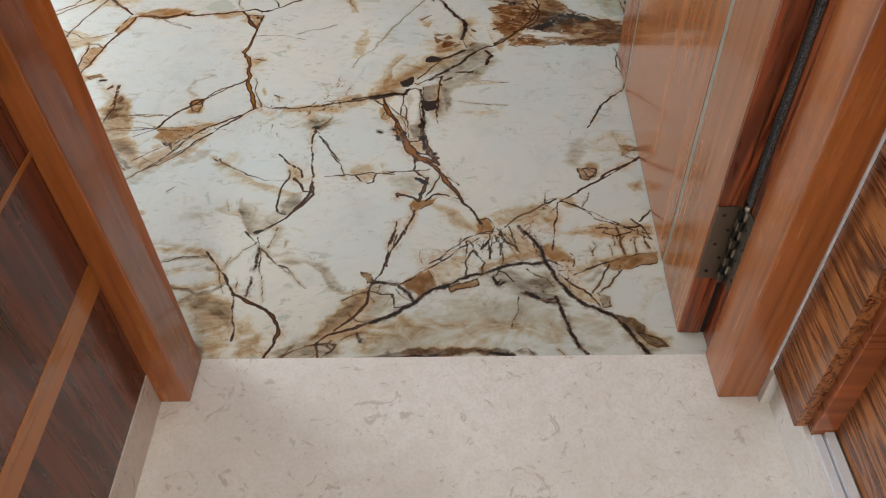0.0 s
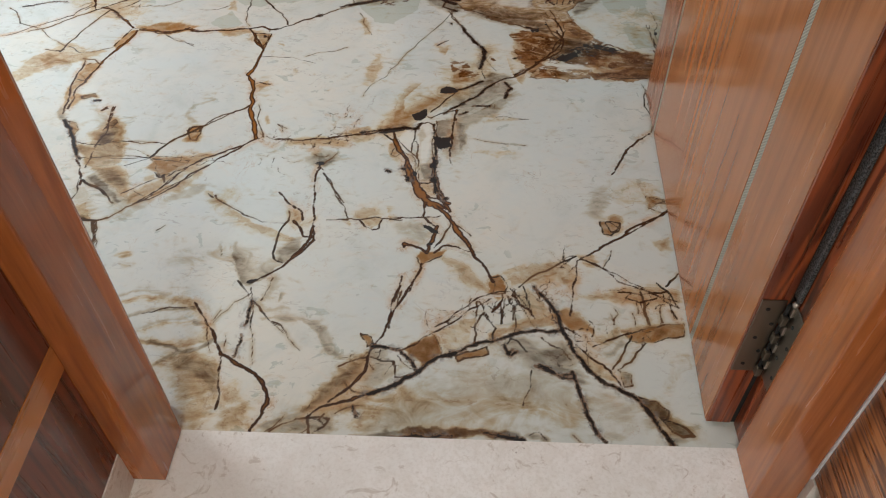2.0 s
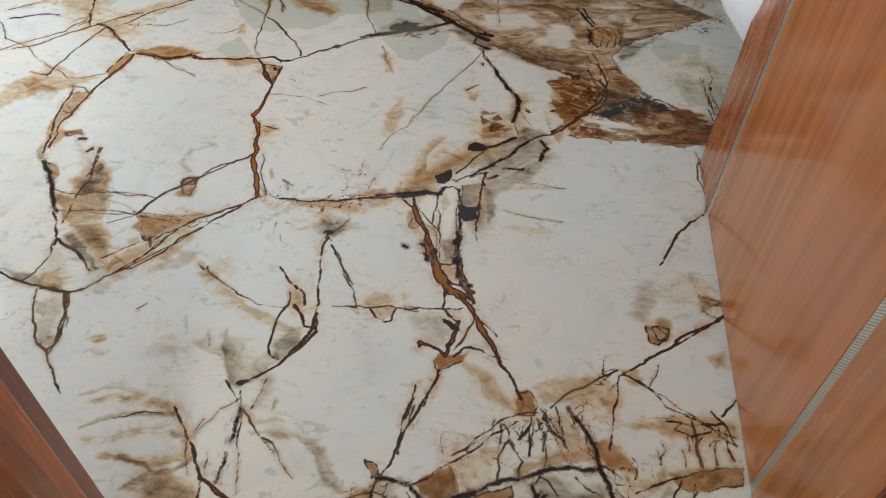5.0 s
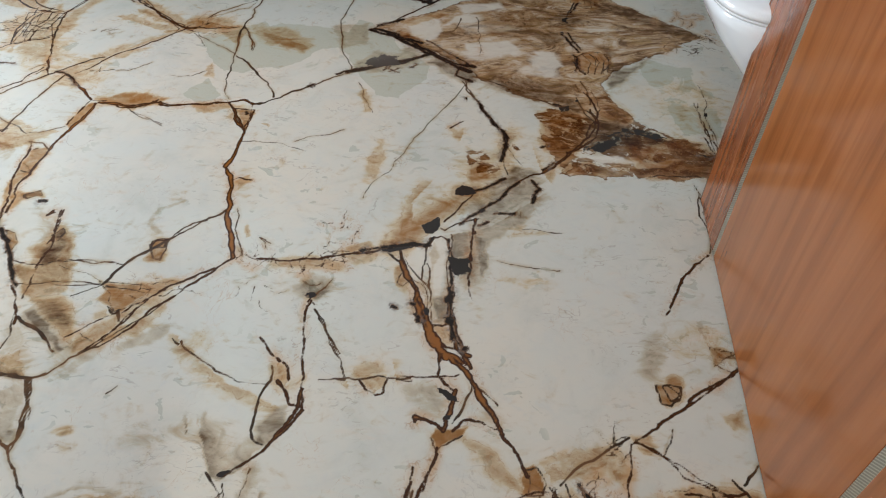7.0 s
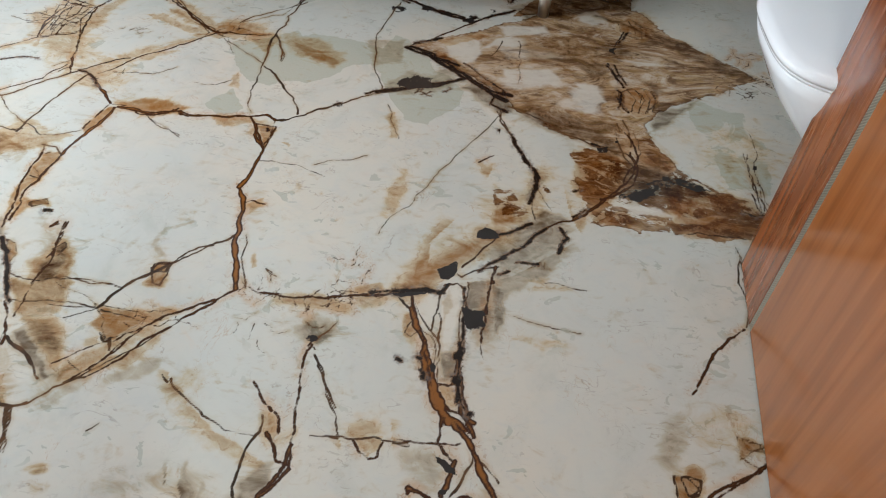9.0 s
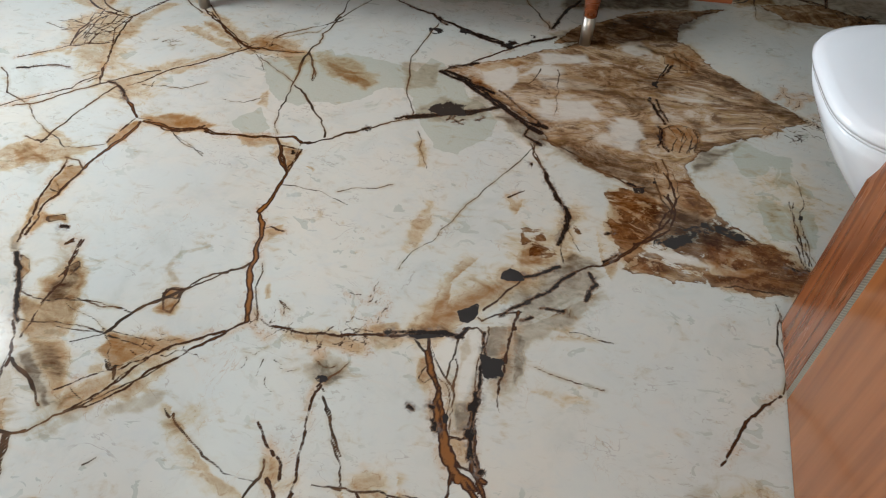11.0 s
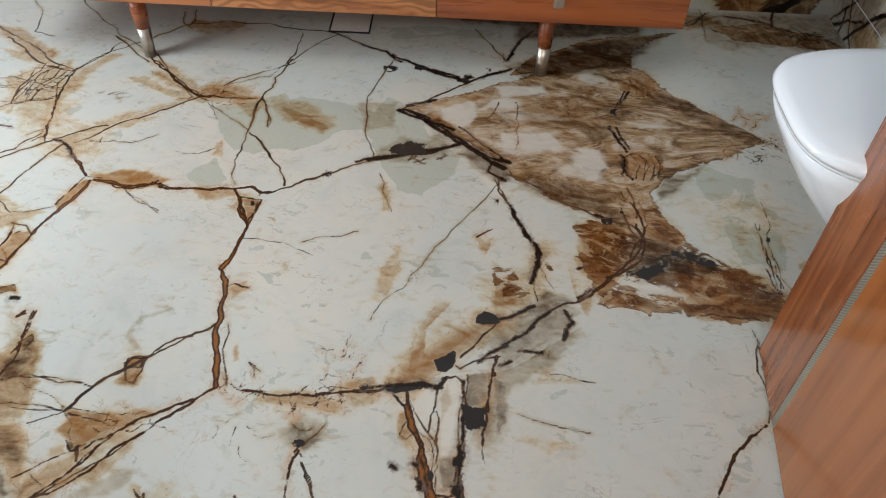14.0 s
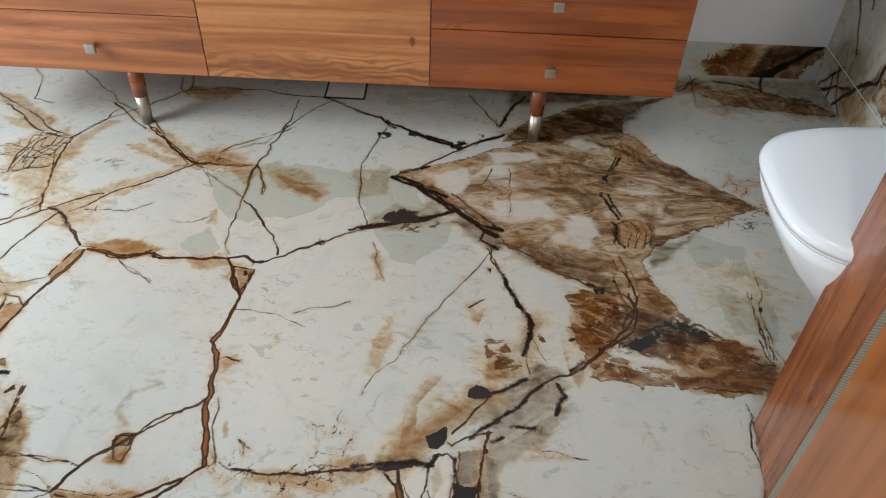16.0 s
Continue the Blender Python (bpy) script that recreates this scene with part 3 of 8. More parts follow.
twigs(6, 0.04, -40, 60, "hair", 1.5, -0.424, 0.665)
twigs(8, 0.03, -20, 180, "hair", 1.5, 0.054, 0.882)
twigs(6, 0.035, -60, 160, "hair", 1.5, -0.065, 0.863)
twigs(8, 0.04, -20, 60, "brown", 1.5, -0.594, 0.669)
twigs(6, 0.03, -180, 140, "brown", 1.5, -0.264, 0.831)
twigs(8, 0.03, -0, 180, "brown", 1.5, -0.022, 1.051)
vein("hair", 2, 2, -0.408, 0.781, -0.433, 0.797, -0.415, 0.769)
patch("olive", 0.95, 0.0066, 0, -0.718, 1.486, -0.619, 1.497, -0.541, 1.559, -0.429, 1.554, -0.285, 1.51, -0.355, 1.456, -0.405, 1.444, -0.446, 1.397, -0.51, 1.348, -0.59, 1.359, -0.665, 1.429)
patch("olive", 0.95, 0.0066, 0, -0.363, 1.497, -0.28, 1.478, -0.172, 1.447, -0.139, 1.389, -0.145, 1.328, -0.207, 1.251, -0.271, 1.276, -0.316, 1.352)
patch("olive", 0.9, 0.0055, 0, -0.697, 1.248, -0.652, 1.315, -0.609, 1.244, -0.65, 1.206)
stain("olive", 0.35, 0.511, 1.274, 0.080, 0.057, -140)
# the vanity's shadow on the floor, painted in as olive-grey
patch("olive", 0.6, 0.0165, 0, -0.446, 1.918, -0.045, 1.97, -0.042, 1.912, -0.37, 1.843)
patch("rust", 0.9, 0.0083, 0, -0.584, 1.518, -0.529, 1.515, -0.434, 1.454, -0.447, 1.429, -0.528, 1.461)
patch("rust", 0.9, 0.0055, 0, -0.796, 1.53, -0.751, 1.561, -0.673, 1.538, -0.605, 1.54, -0.692, 1.512, -0.759, 1.506)
patch("rust", 0.9, 0.0066, 0, 0.109, 1.223, 0.177, 1.225, 0.232, 1.201, 0.239, 1.142, 0.195, 1.121, 0.142, 1.165)
patch("rust", 0.9, 0.0083, 0, 0.15, 1.045, 0.223, 1.055, 0.241, 1.018, 0.2, 1.006, 0.159, 1.013)
patch("rust", 0.85, 0.0083, 0, 0.252, 1.033, 0.354, 1.034, 0.476, 1.038, 0.471, 1.012, 0.35, 1.001)
patch("rust", 0.7, 0.0110, 0, -0.081, 1.156, -0.023, 1.134, 0.036, 1.028, 0.007, 0.972, -0.035, 0.992, -0.052, 1.071)
patch("rust", 0.8, 0.0165, 0, -0.171, 0.808, -0.167, 0.875, -0.128, 0.916, -0.071, 0.937, -0.058, 1.015, 0.003, 1.051, 0.027, 0.988, -0.041, 0.941, -0.084, 0.875, -0.118, 0.837)
patch("rust", 0.6, 0.0110, 0, 0.236, 1.266, 0.284, 1.29, 0.334, 1.216, 0.308, 1.181, 0.255, 1.204)
patch("rust", 0.8, 0.0028, 2, 0.222, 1.444, 0.255, 1.472, 0.298, 1.455, 0.307, 1.418, 0.279, 1.377, 0.243, 1.371, 0.222, 1.396)
patch("rust", 0.8, 0.0028, 2, 0.224, 1.748, 0.253, 1.773, 0.293, 1.727, 0.304, 1.693, 0.262, 1.686, 0.229, 1.705)
vein("hair", 2, 2, 0.254, 1.458, 0.277, 1.423, 0.261, 1.378)
vein("hair", 2, 2, 0.236, 1.461, 0.256, 1.42, 0.243, 1.375)
patch("smoke", 0.9, 0.0165, 0, 0.239, 1.142, 0.297, 1.18, 0.36, 1.159, 0.42, 1.131, 0.352, 1.094, 0.289, 1.092, 0.235, 1.077)
patch("smoke", 0.7, 0.0165, 0, -0.027, 1.396, 0.06, 1.372, 0.169, 1.333, 0.239, 1.317, 0.167, 1.256, 0.085, 1.286, 0.0, 1.335)
patch("smoke", 0.9, 0.0110, 0, -0.031, 1.708, -0.007, 1.807, 0.11, 1.894, 0.264, 1.963, 0.374, 1.996, 0.274, 1.88, 0.255, 1.81, 0.139, 1.791)
patch("smoke", 0.8, 0.0066, 0, 0.293, 1.727, 0.385, 1.682, 0.471, 1.616, 0.544, 1.549, 0.474, 1.553, 0.378, 1.613)
patch("smoke", 0.6, 0.0055, 0, 0.279, 1.377, 0.37, 1.431, 0.491, 1.5, 0.411, 1.463, 0.306, 1.409)
patch("smoke", 0.5, 0.0165, 0, -0.027, 1.617, 0.11, 1.662, 0.243, 1.592, 0.109, 1.528, 0.004, 1.533)
patch("ink", 0.7, 0.0044, 0, 0.273, 1.154, 0.318, 1.168, 0.326, 1.147, 0.291, 1.113, 0.246, 1.093, 0.226, 1.104)
patch("smoke", 0.75, 0.0110, 0, 0.489, 2.06, 0.636, 2.1, 0.791, 2.095, 0.844, 2.001, 0.72, 1.981, 0.57, 1.985)
patch("fibre", 0.9, 0.0110, 0, 0.473, 2.057, 0.62, 2.098, 0.784, 2.064, 0.841, 1.986, 0.689, 1.976, 0.542, 1.994)
patch("smoke", 0.7, 0.0110, 0, 0.418, 2.127, 0.5, 2.14, 0.51, 2.094, 0.418, 2.048)
patch("rust", 0.8, 0.0055, 0, -0.902, 1.856, -0.767, 1.879, -0.758, 1.848, -0.828, 1.824, -0.907, 1.826)
vein("hair", 3, 3, -0.916, 1.915, -0.899, 1.857, -0.907, 1.826)
vein("hair", 3, 3, -0.941, 1.896, -0.926, 1.843, -0.896, 1.819)
vein("brown", 3, 3, -1.168, 1.46, -1.176, 1.553, -1.143, 1.603)
vein("brown", 3, 2, -1.188, 1.457, -1.201, 1.574, -1.12, 1.587)
vein("brown", 3, 2, -1.144, 1.441, -1.161, 1.58)
vein("hair", 2, 2, -1.249, 1.529, -1.175, 1.524, -1.113, 1.544)
vein("hair", 2, 2, -1.238, 1.483, -1.154, 1.485, -1.113, 1.515)
patch("rust", 0.5, 0.0165, 0, -1.256, 1.516, -1.207, 1.585, -1.126, 1.599, -1.091, 1.472, -1.208, 1.431)
patch("rust", 0.7, 0.0110, 0, -1.387, 1.745, -1.322, 1.742, -1.184, 1.654, -1.173, 1.604, -1.28, 1.665, -1.357, 1.693)
patch("rust", 0.6, 0.0110, 0, -1.099, 1.459, -1.111, 1.539, -1.08, 1.593, -1.045, 1.677, -1.011, 1.669, -1.058, 1.548, -1.061, 1.454, -1.03, 1.352, -1.048, 1.349)
patch("rust", 0.5, 0.0110, 0, -0.999, 1.711, -0.899, 1.648, -0.778, 1.557, -0.711, 1.567, -0.779, 1.521, -0.898, 1.61)
patch("rust", 0.5, 0.0110, 0, -0.993, 1.357, -0.933, 1.43, -0.801, 1.506, -0.899, 1.414, -0.955, 1.333)
twigs(9, 0.05, -0, 180, "brown", 1.5, -0.721, 1.535)
twigs(10, 0.06, -0, 60, "brown", 1.6, -1.164, 1.531)
twigs(7, 0.05, -0, 180, "brown", 1.6, 0.481, 1.513)
twigs(7, 0.05, -20, 120, "brown", 1.6, 0.527, 1.636)
twigs(6, 0.04, -0, 180, "black", 2.5, -0.227, 1.385)
twigs(6, 0.03, -0, 180, "brown", 1.5, -0.065, 1.797)
stain("ink", 0.8, 0.207, 1.262, 0.007, 0.006, -146)
vein("black", 5, 3, 0.155, 1.246, 0.183, 1.239)
vein("brown", 4, 4, 0.226, 1.298, 0.247, 1.251, 0.248, 1.196, 0.222, 1.125)
vein("hair", 3, 3, 0.223, 1.341, 0.236, 1.3, 0.237, 1.25)
vein("hair", 3, 3, 0.21, 1.327, 0.217, 1.297)
vein("black", 3, 3, 0.13, 1.097, 0.117, 1.091)
vein("black", 5, 5, -0.236, 1.584, -0.223, 1.595)
vein("black", 6, 6, -0.284, 1.722, -0.233, 1.723, -0.173, 1.702)
vein("black", 6, 8, -0.171, 1.685, -0.145, 1.707)
vein("black", 7, 7, -0.334, 1.35, -0.264, 1.379, -0.192, 1.41)
patch("smoke", 0.6, 0.0110, 0, -0.338, 1.368, -0.27, 1.418, -0.196, 1.439, -0.189, 1.381, -0.284, 1.348)
patch("ink", 0.9, 0.0033, 0, -0.284, 1.386, -0.251, 1.415, -0.211, 1.407, -0.202, 1.385, -0.262, 1.364)
patch("ink", 0.9, 0.0028, 0, -0.057, 0.947, -0.03, 0.952, -0.031, 0.932, -0.052, 0.925)
patch("ink", 0.9, 0.0028, 0, -0.122, 0.845, -0.106, 0.855, -0.091, 0.846, -0.093, 0.829, -0.115, 0.828)
patch("ink", 0.9, 0.0028, 0, -0.196, 0.781, -0.167, 0.787, -0.131, 0.79, -0.134, 0.782, -0.174, 0.773)
vein("brown", 3, 3, 0.336, 1.006, 0.391, 1.011, 0.451, 1.009)
stain("olive", 0.5, -0.393, 1.389, 0.075, 0.039, -173)
patch("pale", 0.7, 0.0055, 0, -0.117, 1.558, -0.081, 1.609, -0.028, 1.64, -0.052, 1.59)
patch("pale", 0.8, 0.0083, 0, -0.059, 1.491, 0.057, 1.509, 0.084, 1.472, 0.009, 1.427, -0.043, 1.443)
patch("pale", 0.8, 0.0083, 0, 0.109, 1.466, 0.173, 1.466, 0.195, 1.401, 0.146, 1.375)
patch("pale", 0.7, 0.0066, 0, -0.005, 1.325, 0.024, 1.339, 0.061, 1.308, 0.026, 1.286)
patch("smoke", 0.5, 0.0044, 0, -0.654, 0.373, -0.634, 0.385, -0.632, 0.372, -0.646, 0.365)
patch("smoke", 0.5, 0.0083, 0, -0.437, 0.405, -0.421, 0.407, -0.409, 0.363, -0.425, 0.361)
patch("smoke", 0.35, 0.0165, 0, -0.578, 0.375, -0.501, 0.395, -0.455, 0.384, -0.523, 0.347, -0.562, 0.341)
patch("smoke", 0.6, 0.0055, 0, -0.574, 0.243, -0.527, 0.258, -0.487, 0.246, -0.487, 0.226, -0.566, 0.217)
patch("smoke", 0.75, 0.0055, 0, -0.498, 0.128, -0.464, 0.143, -0.402, 0.131, -0.39, 0.064, -0.404, 0.064, -0.452, 0.101, -0.483, 0.111)
patch("smoke", 0.5, 0.0055, 0, -0.387, 0.054, -0.336, 0.05, -0.337, 0.014, -0.38, 0.007)
patch("smoke", 0.7, 0.0044, 0, -0.313, 0.01, -0.257, 0.022, -0.222, 0.034, -0.236, 0.008, -0.297, -0.001)
patch("smoke", 0.6, 0.0055, 0, -0.316, 0.24, -0.252, 0.223, -0.217, 0.187, -0.196, 0.139, -0.21, 0.139, -0.237, 0.186, -0.282, 0.222)
patch("smoke", 0.8, 0.0044, 0, 0.088, 0.192, 0.145, 0.176, 0.182, 0.143, 0.218, 0.124, 0.18, 0.118, 0.125, 0.146)
patch("smoke", 0.5, 0.0110, 0, -0.007, 0.079, 0.086, 0.094, 0.141, 0.085, 0.067, 0.05, -0.023, 0.036, -0.096, 0.039)
patch("smoke", 0.4, 0.0165, 0, 0.114, 0.095, 0.188, 0.098, 0.22, 0.046, 0.173, 0.014, 0.103, 0.041)
patch("smoke", 0.7, 0.0044, 0, 0.242, 0.174, 0.283, 0.202, 0.291, 0.188, 0.25, 0.166)
patch("smoke", 0.5, 0.0044, 0, 0.3, 0.044, 0.355, 0.051, 0.342, 0.03, 0.306, 0.024)
patch("smoke", 0.7, 0.0083, 0, -0.071, 0.937, -0.032, 0.954, 0.008, 0.948, 0.067, 0.994, 0.108, 1.01, 0.068, 0.956, 0.011, 0.9, -0.035, 0.859, -0.081, 0.842)
patch("smoke", 0.6, 0.0055, 0, -0.032, 0.827, 0.013, 0.855, 0.069, 0.896, 0.108, 0.913, 0.07, 0.851, 0.016, 0.801, -0.008, 0.746, -0.025, 0.743)
patch("smoke", 0.6, 0.0083, 0, -0.334, 1.35, -0.275, 1.448, -0.22, 1.426, -0.202, 1.48, -0.16, 1.455, -0.165, 1.394, -0.259, 1.348)
patch("smoke", 0.5, 0.0055, 0, -0.079, 0.87, -0.036, 0.87, -0.047, 0.835, -0.078, 0.82)
vein("hair", 3, 2, -0.067, 1.611, -0.077, 1.564, -0.089, 1.54)
vein("brown", 2, 2, -0.027, 1.617, -0.015, 1.53, -0.017, 1.437)
patch("ink", 0.7, 0.0022, 0, 0.186, 1.55, 0.204, 1.56, 0.211, 1.54, 0.193, 1.528)
patch("ink", 0.7, 0.0022, 0, 0.215, 1.433, 0.228, 1.445, 0.233, 1.407, 0.22, 1.396)
patch("ink", 0.8, 0.0022, 0, 0.16, 1.238, 0.189, 1.246, 0.19, 1.224, 0.165, 1.22)
patch("ink", 0.7, 0.0022, 0, 0.215, 1.102, 0.248, 1.107, 0.24, 1.082, 0.212, 1.078)
patch("rust", 0.8, 0.0044, 0, -0.231, 1.551, -0.151, 1.498, -0.161, 1.469, -0.219, 1.509)
vein("black", 5, 7, -0.285, 1.547, -0.235, 1.528, -0.198, 1.502, -0.163, 1.486)
vein("black", 4, 4, -0.151, 1.498, -0.054, 1.411, -0.04, 1.394)
patch("smoke", 0.7, 0.0055, 0, -0.099, 1.424, -0.04, 1.404, -0.026, 1.368, -0.076, 1.379)
vein("black", 5, 5, -0.419, 1.285, -0.407, 1.296)
vein("black", 4, 6, -0.006, 1.23, 0.012, 1.201, 0.0, 1.212)
vein("hair", 2, 2, 0.039, 1.077, 0.05, 1.058, 0.057, 1.005)
vein("brown", 4, 4, 0.028, 1.076, 0.024, 1.047, 0.036, 1.015)
vein("brown", 3, 3, -0.08, 1.148, -0.038, 1.185, -0.005, 1.206)
vein("hair", 2, 2, -0.301, 1.308, -0.286, 1.257, -0.257, 1.194)
patch("rust", 0.5, 0.0055, 0, -0.301, 1.272, -0.279, 1.284, -0.257, 1.194, -0.274, 1.191)
vein("hair", 2, 2, -0.415, 1.084, -0.375, 1.105, -0.313, 1.13)
patch("rust", 0.35, 0.0055, 0, -0.191, 1.065, -0.163, 1.055, -0.166, 1.038)
patch("olive", 0.5, 0.0055, 0, -0.663, 0.83, -0.659, 0.867, -0.626, 0.884, -0.64, 0.845, -0.63, 0.789, -0.649, 0.809)
vein("brown", 3, 3, -0.634, 0.766, -0.625, 0.778, -0.602, 0.782)
vein("brown", 3, 3, -0.526, 0.949, -0.509, 0.962, -0.48, 0.956)
patch("rust", 0.7, 0.0033, 0, -0.511, 0.951, -0.479, 0.969, -0.476, 0.943, -0.499, 0.933)
patch("rust", 0.7, 0.0033, 0, -0.467, 0.823, -0.46, 0.829, -0.451, 0.802, -0.458, 0.796)
patch("rust", 0.6, 0.0044, 0, -0.675, 1.207, -0.619, 1.221, -0.601, 1.184, -0.652, 1.177)
patch("rust", 0.6, 0.0022, 0, -0.507, 1.149, -0.483, 1.144, -0.484, 1.128)
vein("hair", 2, 2, -0.799, 1.172, -0.761, 1.152, -0.718, 1.129)
vein("brown", 3, 3, -0.853, 1.198, -0.812, 1.187, -0.776, 1.187, -0.762, 1.212)
vein("brown", 3, 5, -0.483, 0.261, -0.46, 0.233, -0.444, 0.21, -0.429, 0.192, -0.414, 0.164, -0.405, 0.147)
vein("brown", 6, 6, -0.405, 0.147, -0.382, 0.134, -0.36, 0.122, -0.343, 0.112, -0.325, 0.097)
vein("brown", 7, 4, -0.325, 0.097, -0.313, 0.076, -0.306, 0.056, -0.31, 0.035, -0.319, 0.014, -0.324, 0.001)
stain("smoke", 0.9, -0.494, 0.265, 0.028, 0.005, 160)
stain("smoke", 0.9, -0.528, 0.272, 0.024, 0.005, 176)
stain("smoke", 0.9, -0.577, 0.264, 0.052, 0.005, -164)
stain("smoke", 0.9, -0.500, 0.246, 0.035, 0.006, -170)
stain("smoke", 0.9, -0.558, 0.231, 0.055, 0.006, -163)
stain("smoke", 0.8, -0.466, 0.216, 0.030, 0.005, 171)
stain("smoke", 0.8, -0.505, 0.216, 0.029, 0.005, -173)
stain("smoke", 0.8, -0.546, 0.206, 0.036, 0.005, -159)
stain("smoke", 0.9, -0.438, 0.172, 0.023, 0.006, -132)
stain("smoke", 0.9, -0.461, 0.154, 0.021, 0.006, -153)
stain("smoke", 0.9, -0.508, 0.156, 0.053, 0.006, 167)
stain("smoke", 0.7, -0.474, 0.149, 0.028, 0.005, -153)
stain("smoke", 0.7, -0.499, 0.131, 0.021, 0.005, -131)
patch("rust", 0.6, 0.0066, 0, -0.482, 0.145, -0.453, 0.161, -0.407, 0.147, -0.398, 0.097, -0.431, 0.105, -0.484, 0.122)
patch("rust", 0.55, 0.0083, 0, -0.598, 0.249, -0.542, 0.266, -0.482, 0.258, -0.523, 0.239, -0.594, 0.224)
patch("rust", 0.45, 0.0083, 0, -0.39, 0.076, -0.363, 0.099, -0.334, 0.059, -0.321, 0.004, -0.377, 0.0)
patch("smoke", 0.35, 0.0083, 0, -0.487, 0.102, -0.437, 0.094, -0.392, 0.034, -0.418, 0.002, -0.445, 0.03)
vein("brown", 3, 3, -0.404, 0.144, -0.397, 0.097, -0.388, 0.039)
vein("hair", 2, 2, -0.444, 0.207, -0.425, 0.151)
vein("hair", 1.5, 1.5, -0.406, 0.188, -0.402, 0.153)
vein("black", 5, 3, -0.404, 0.285, -0.375, 0.262, -0.375, 0.237, -0.379, 0.212)
vein("black", 3, 2, -0.375, 0.246, -0.38, 0.199, -0.381, 0.143)
vein("hair", 2.5, 2, -0.37, 0.219, -0.355, 0.168, -0.349, 0.111)
vein("hair", 4, 2, -0.37, 0.263, -0.313, 0.213, -0.271, 0.16)
vein("hair", 3, 3, -0.369, 0.268, -0.362, 0.292, -0.356, 0.323)
vein("hair", 4, 3, -0.293, 0.395, -0.32, 0.364, -0.342, 0.344, -0.383, 0.295, -0.402, 0.279)
vein("hair", 2.5, 1.5, -0.402, 0.279, -0.424, 0.254, -0.437, 0.22)
stain("smoke", 0.9, -0.428, 0.349, 0.036, 0.008, -68)
stain("smoke", 0.9, -0.404, 0.315, 0.027, 0.008, -37)
stain("smoke", 0.7, -0.408, 0.320, 0.040, 0.010, -59)
stain("smoke", 0.7, -0.374, 0.303, 0.031, 0.010, 17)
stain("smoke", 0.7, -0.349, 0.326, 0.026, 0.010, 72)
stain("smoke", 0.7, -0.351, 0.266, 0.023, 0.008, -2)
stain("smoke", 0.7, -0.332, 0.274, 0.015, 0.008, 72)
stain("smoke", 0.65, -0.348, 0.244, 0.038, 0.006, -35)
stain("smoke", 0.65, -0.304, 0.227, 0.035, 0.006, -7)
stain("smoke", 0.65, -0.264, 0.211, 0.033, 0.006, -38)
stain("smoke", 0.65, -0.229, 0.173, 0.044, 0.006, -55)
patch("smoke", 0.5, 0.0110, 0, -0.435, 0.371, -0.385, 0.389, -0.346, 0.363, -0.358, 0.32, -0.391, 0.304, -0.417, 0.322)
vein("brown", 4, 4, -0.109, 0.337, -0.114, 0.303, -0.122, 0.245, -0.129, 0.207, -0.143, 0.179)
vein("brown", 5, 5, -0.143, 0.179, -0.153, 0.153, -0.156, 0.119, -0.175, 0.091, -0.207, 0.06)
vein("hair", 4, 2, -0.107, 0.3, -0.113, 0.264)
patch("smoke", 0.8, 0.0055, 0, -0.252, 0.036, -0.227, 0.072, -0.215, 0.104, -0.177, 0.135, -0.151, 0.15, -0.155, 0.114, -0.179, 0.086, -0.21, 0.052, -0.241, 0.027)
patch("rust", 0.6, 0.0066, 0, -0.24, 0.045, -0.218, 0.099, -0.166, 0.158, -0.148, 0.165, -0.153, 0.114, -0.189, 0.064)
vein("hair", 3, 3, -0.2, 0.13, -0.174, 0.144, -0.151, 0.153)
patch("rust", 0.95, 0.0017, 3, -0.168, 0.199, -0.15, 0.192, -0.144, 0.181, -0.155, 0.172)
vein("black", 4, 4, -0.149, 0.173, -0.125, 0.172, -0.099, 0.167)
vein("brown", 3, 3, -0.099, 0.167, -0.046, 0.206, 0.005, 0.246, 0.039, 0.274, 0.063, 0.293)
vein("black", 4, 4, -0.099, 0.167, -0.083, 0.15, -0.066, 0.124)
vein("hair", 2, 2, -0.066, 0.124, -0.086, 0.136, -0.103, 0.157)
vein("hair", 3, 3, -0.151, 0.152, -0.108, 0.144, -0.103, 0.115)
vein("hair", 2, 2, -0.108, 0.144, -0.121, 0.116)
vein("hair", 3, 3, -0.103, 0.111, -0.066, 0.122)
vein("hair", 3, 3, -0.156, 0.15, -0.141, 0.126)
vein("brown", 4, 6, -0.237, 0.03, -0.218, 0.05, -0.171, 0.064, -0.146, 0.077)
vein("black", 5, 6, -0.146, 0.077, -0.102, 0.096, -0.068, 0.12, -0.033, 0.155, -0.005, 0.165)
vein("black", 5, 5, -0.005, 0.165, 0.013, 0.176, 0.051, 0.191, 0.099, 0.21, 0.137, 0.22, 0.179, 0.22)
patch("smoke", 0.55, 0.0022, 0, -0.099, 0.167, -0.046, 0.204, -0.028, 0.162, -0.063, 0.126, -0.083, 0.15)
patch("rust", 0.95, 0.0022, 0, -0.099, 0.167, -0.046, 0.204, -0.028, 0.162, -0.063, 0.126, -0.083, 0.15)
patch("rust", 0.45, 0.0033, 0, -0.043, 0.205, 0.01, 0.242, 0.032, 0.246, 0.028, 0.185, -0.024, 0.16)
patch("rust", 0.9, 0.0017, 3, -0.001, 0.16, 0.051, 0.182, 0.055, 0.164, 0.016, 0.156, 0.005, 0.146)
vein("hair", 4, 3, 0.028, 0.183, 0.03, 0.228, 0.043, 0.256)
vein("hair", 3, 3, 0.043, 0.256, 0.066, 0.221, 0.06, 0.191)
vein("hair", 2.5, 2, 0.083, 0.29, 0.077, 0.232)
vein("hair", 2.5, 2, 0.093, 0.29, 0.1, 0.248, 0.096, 0.207)
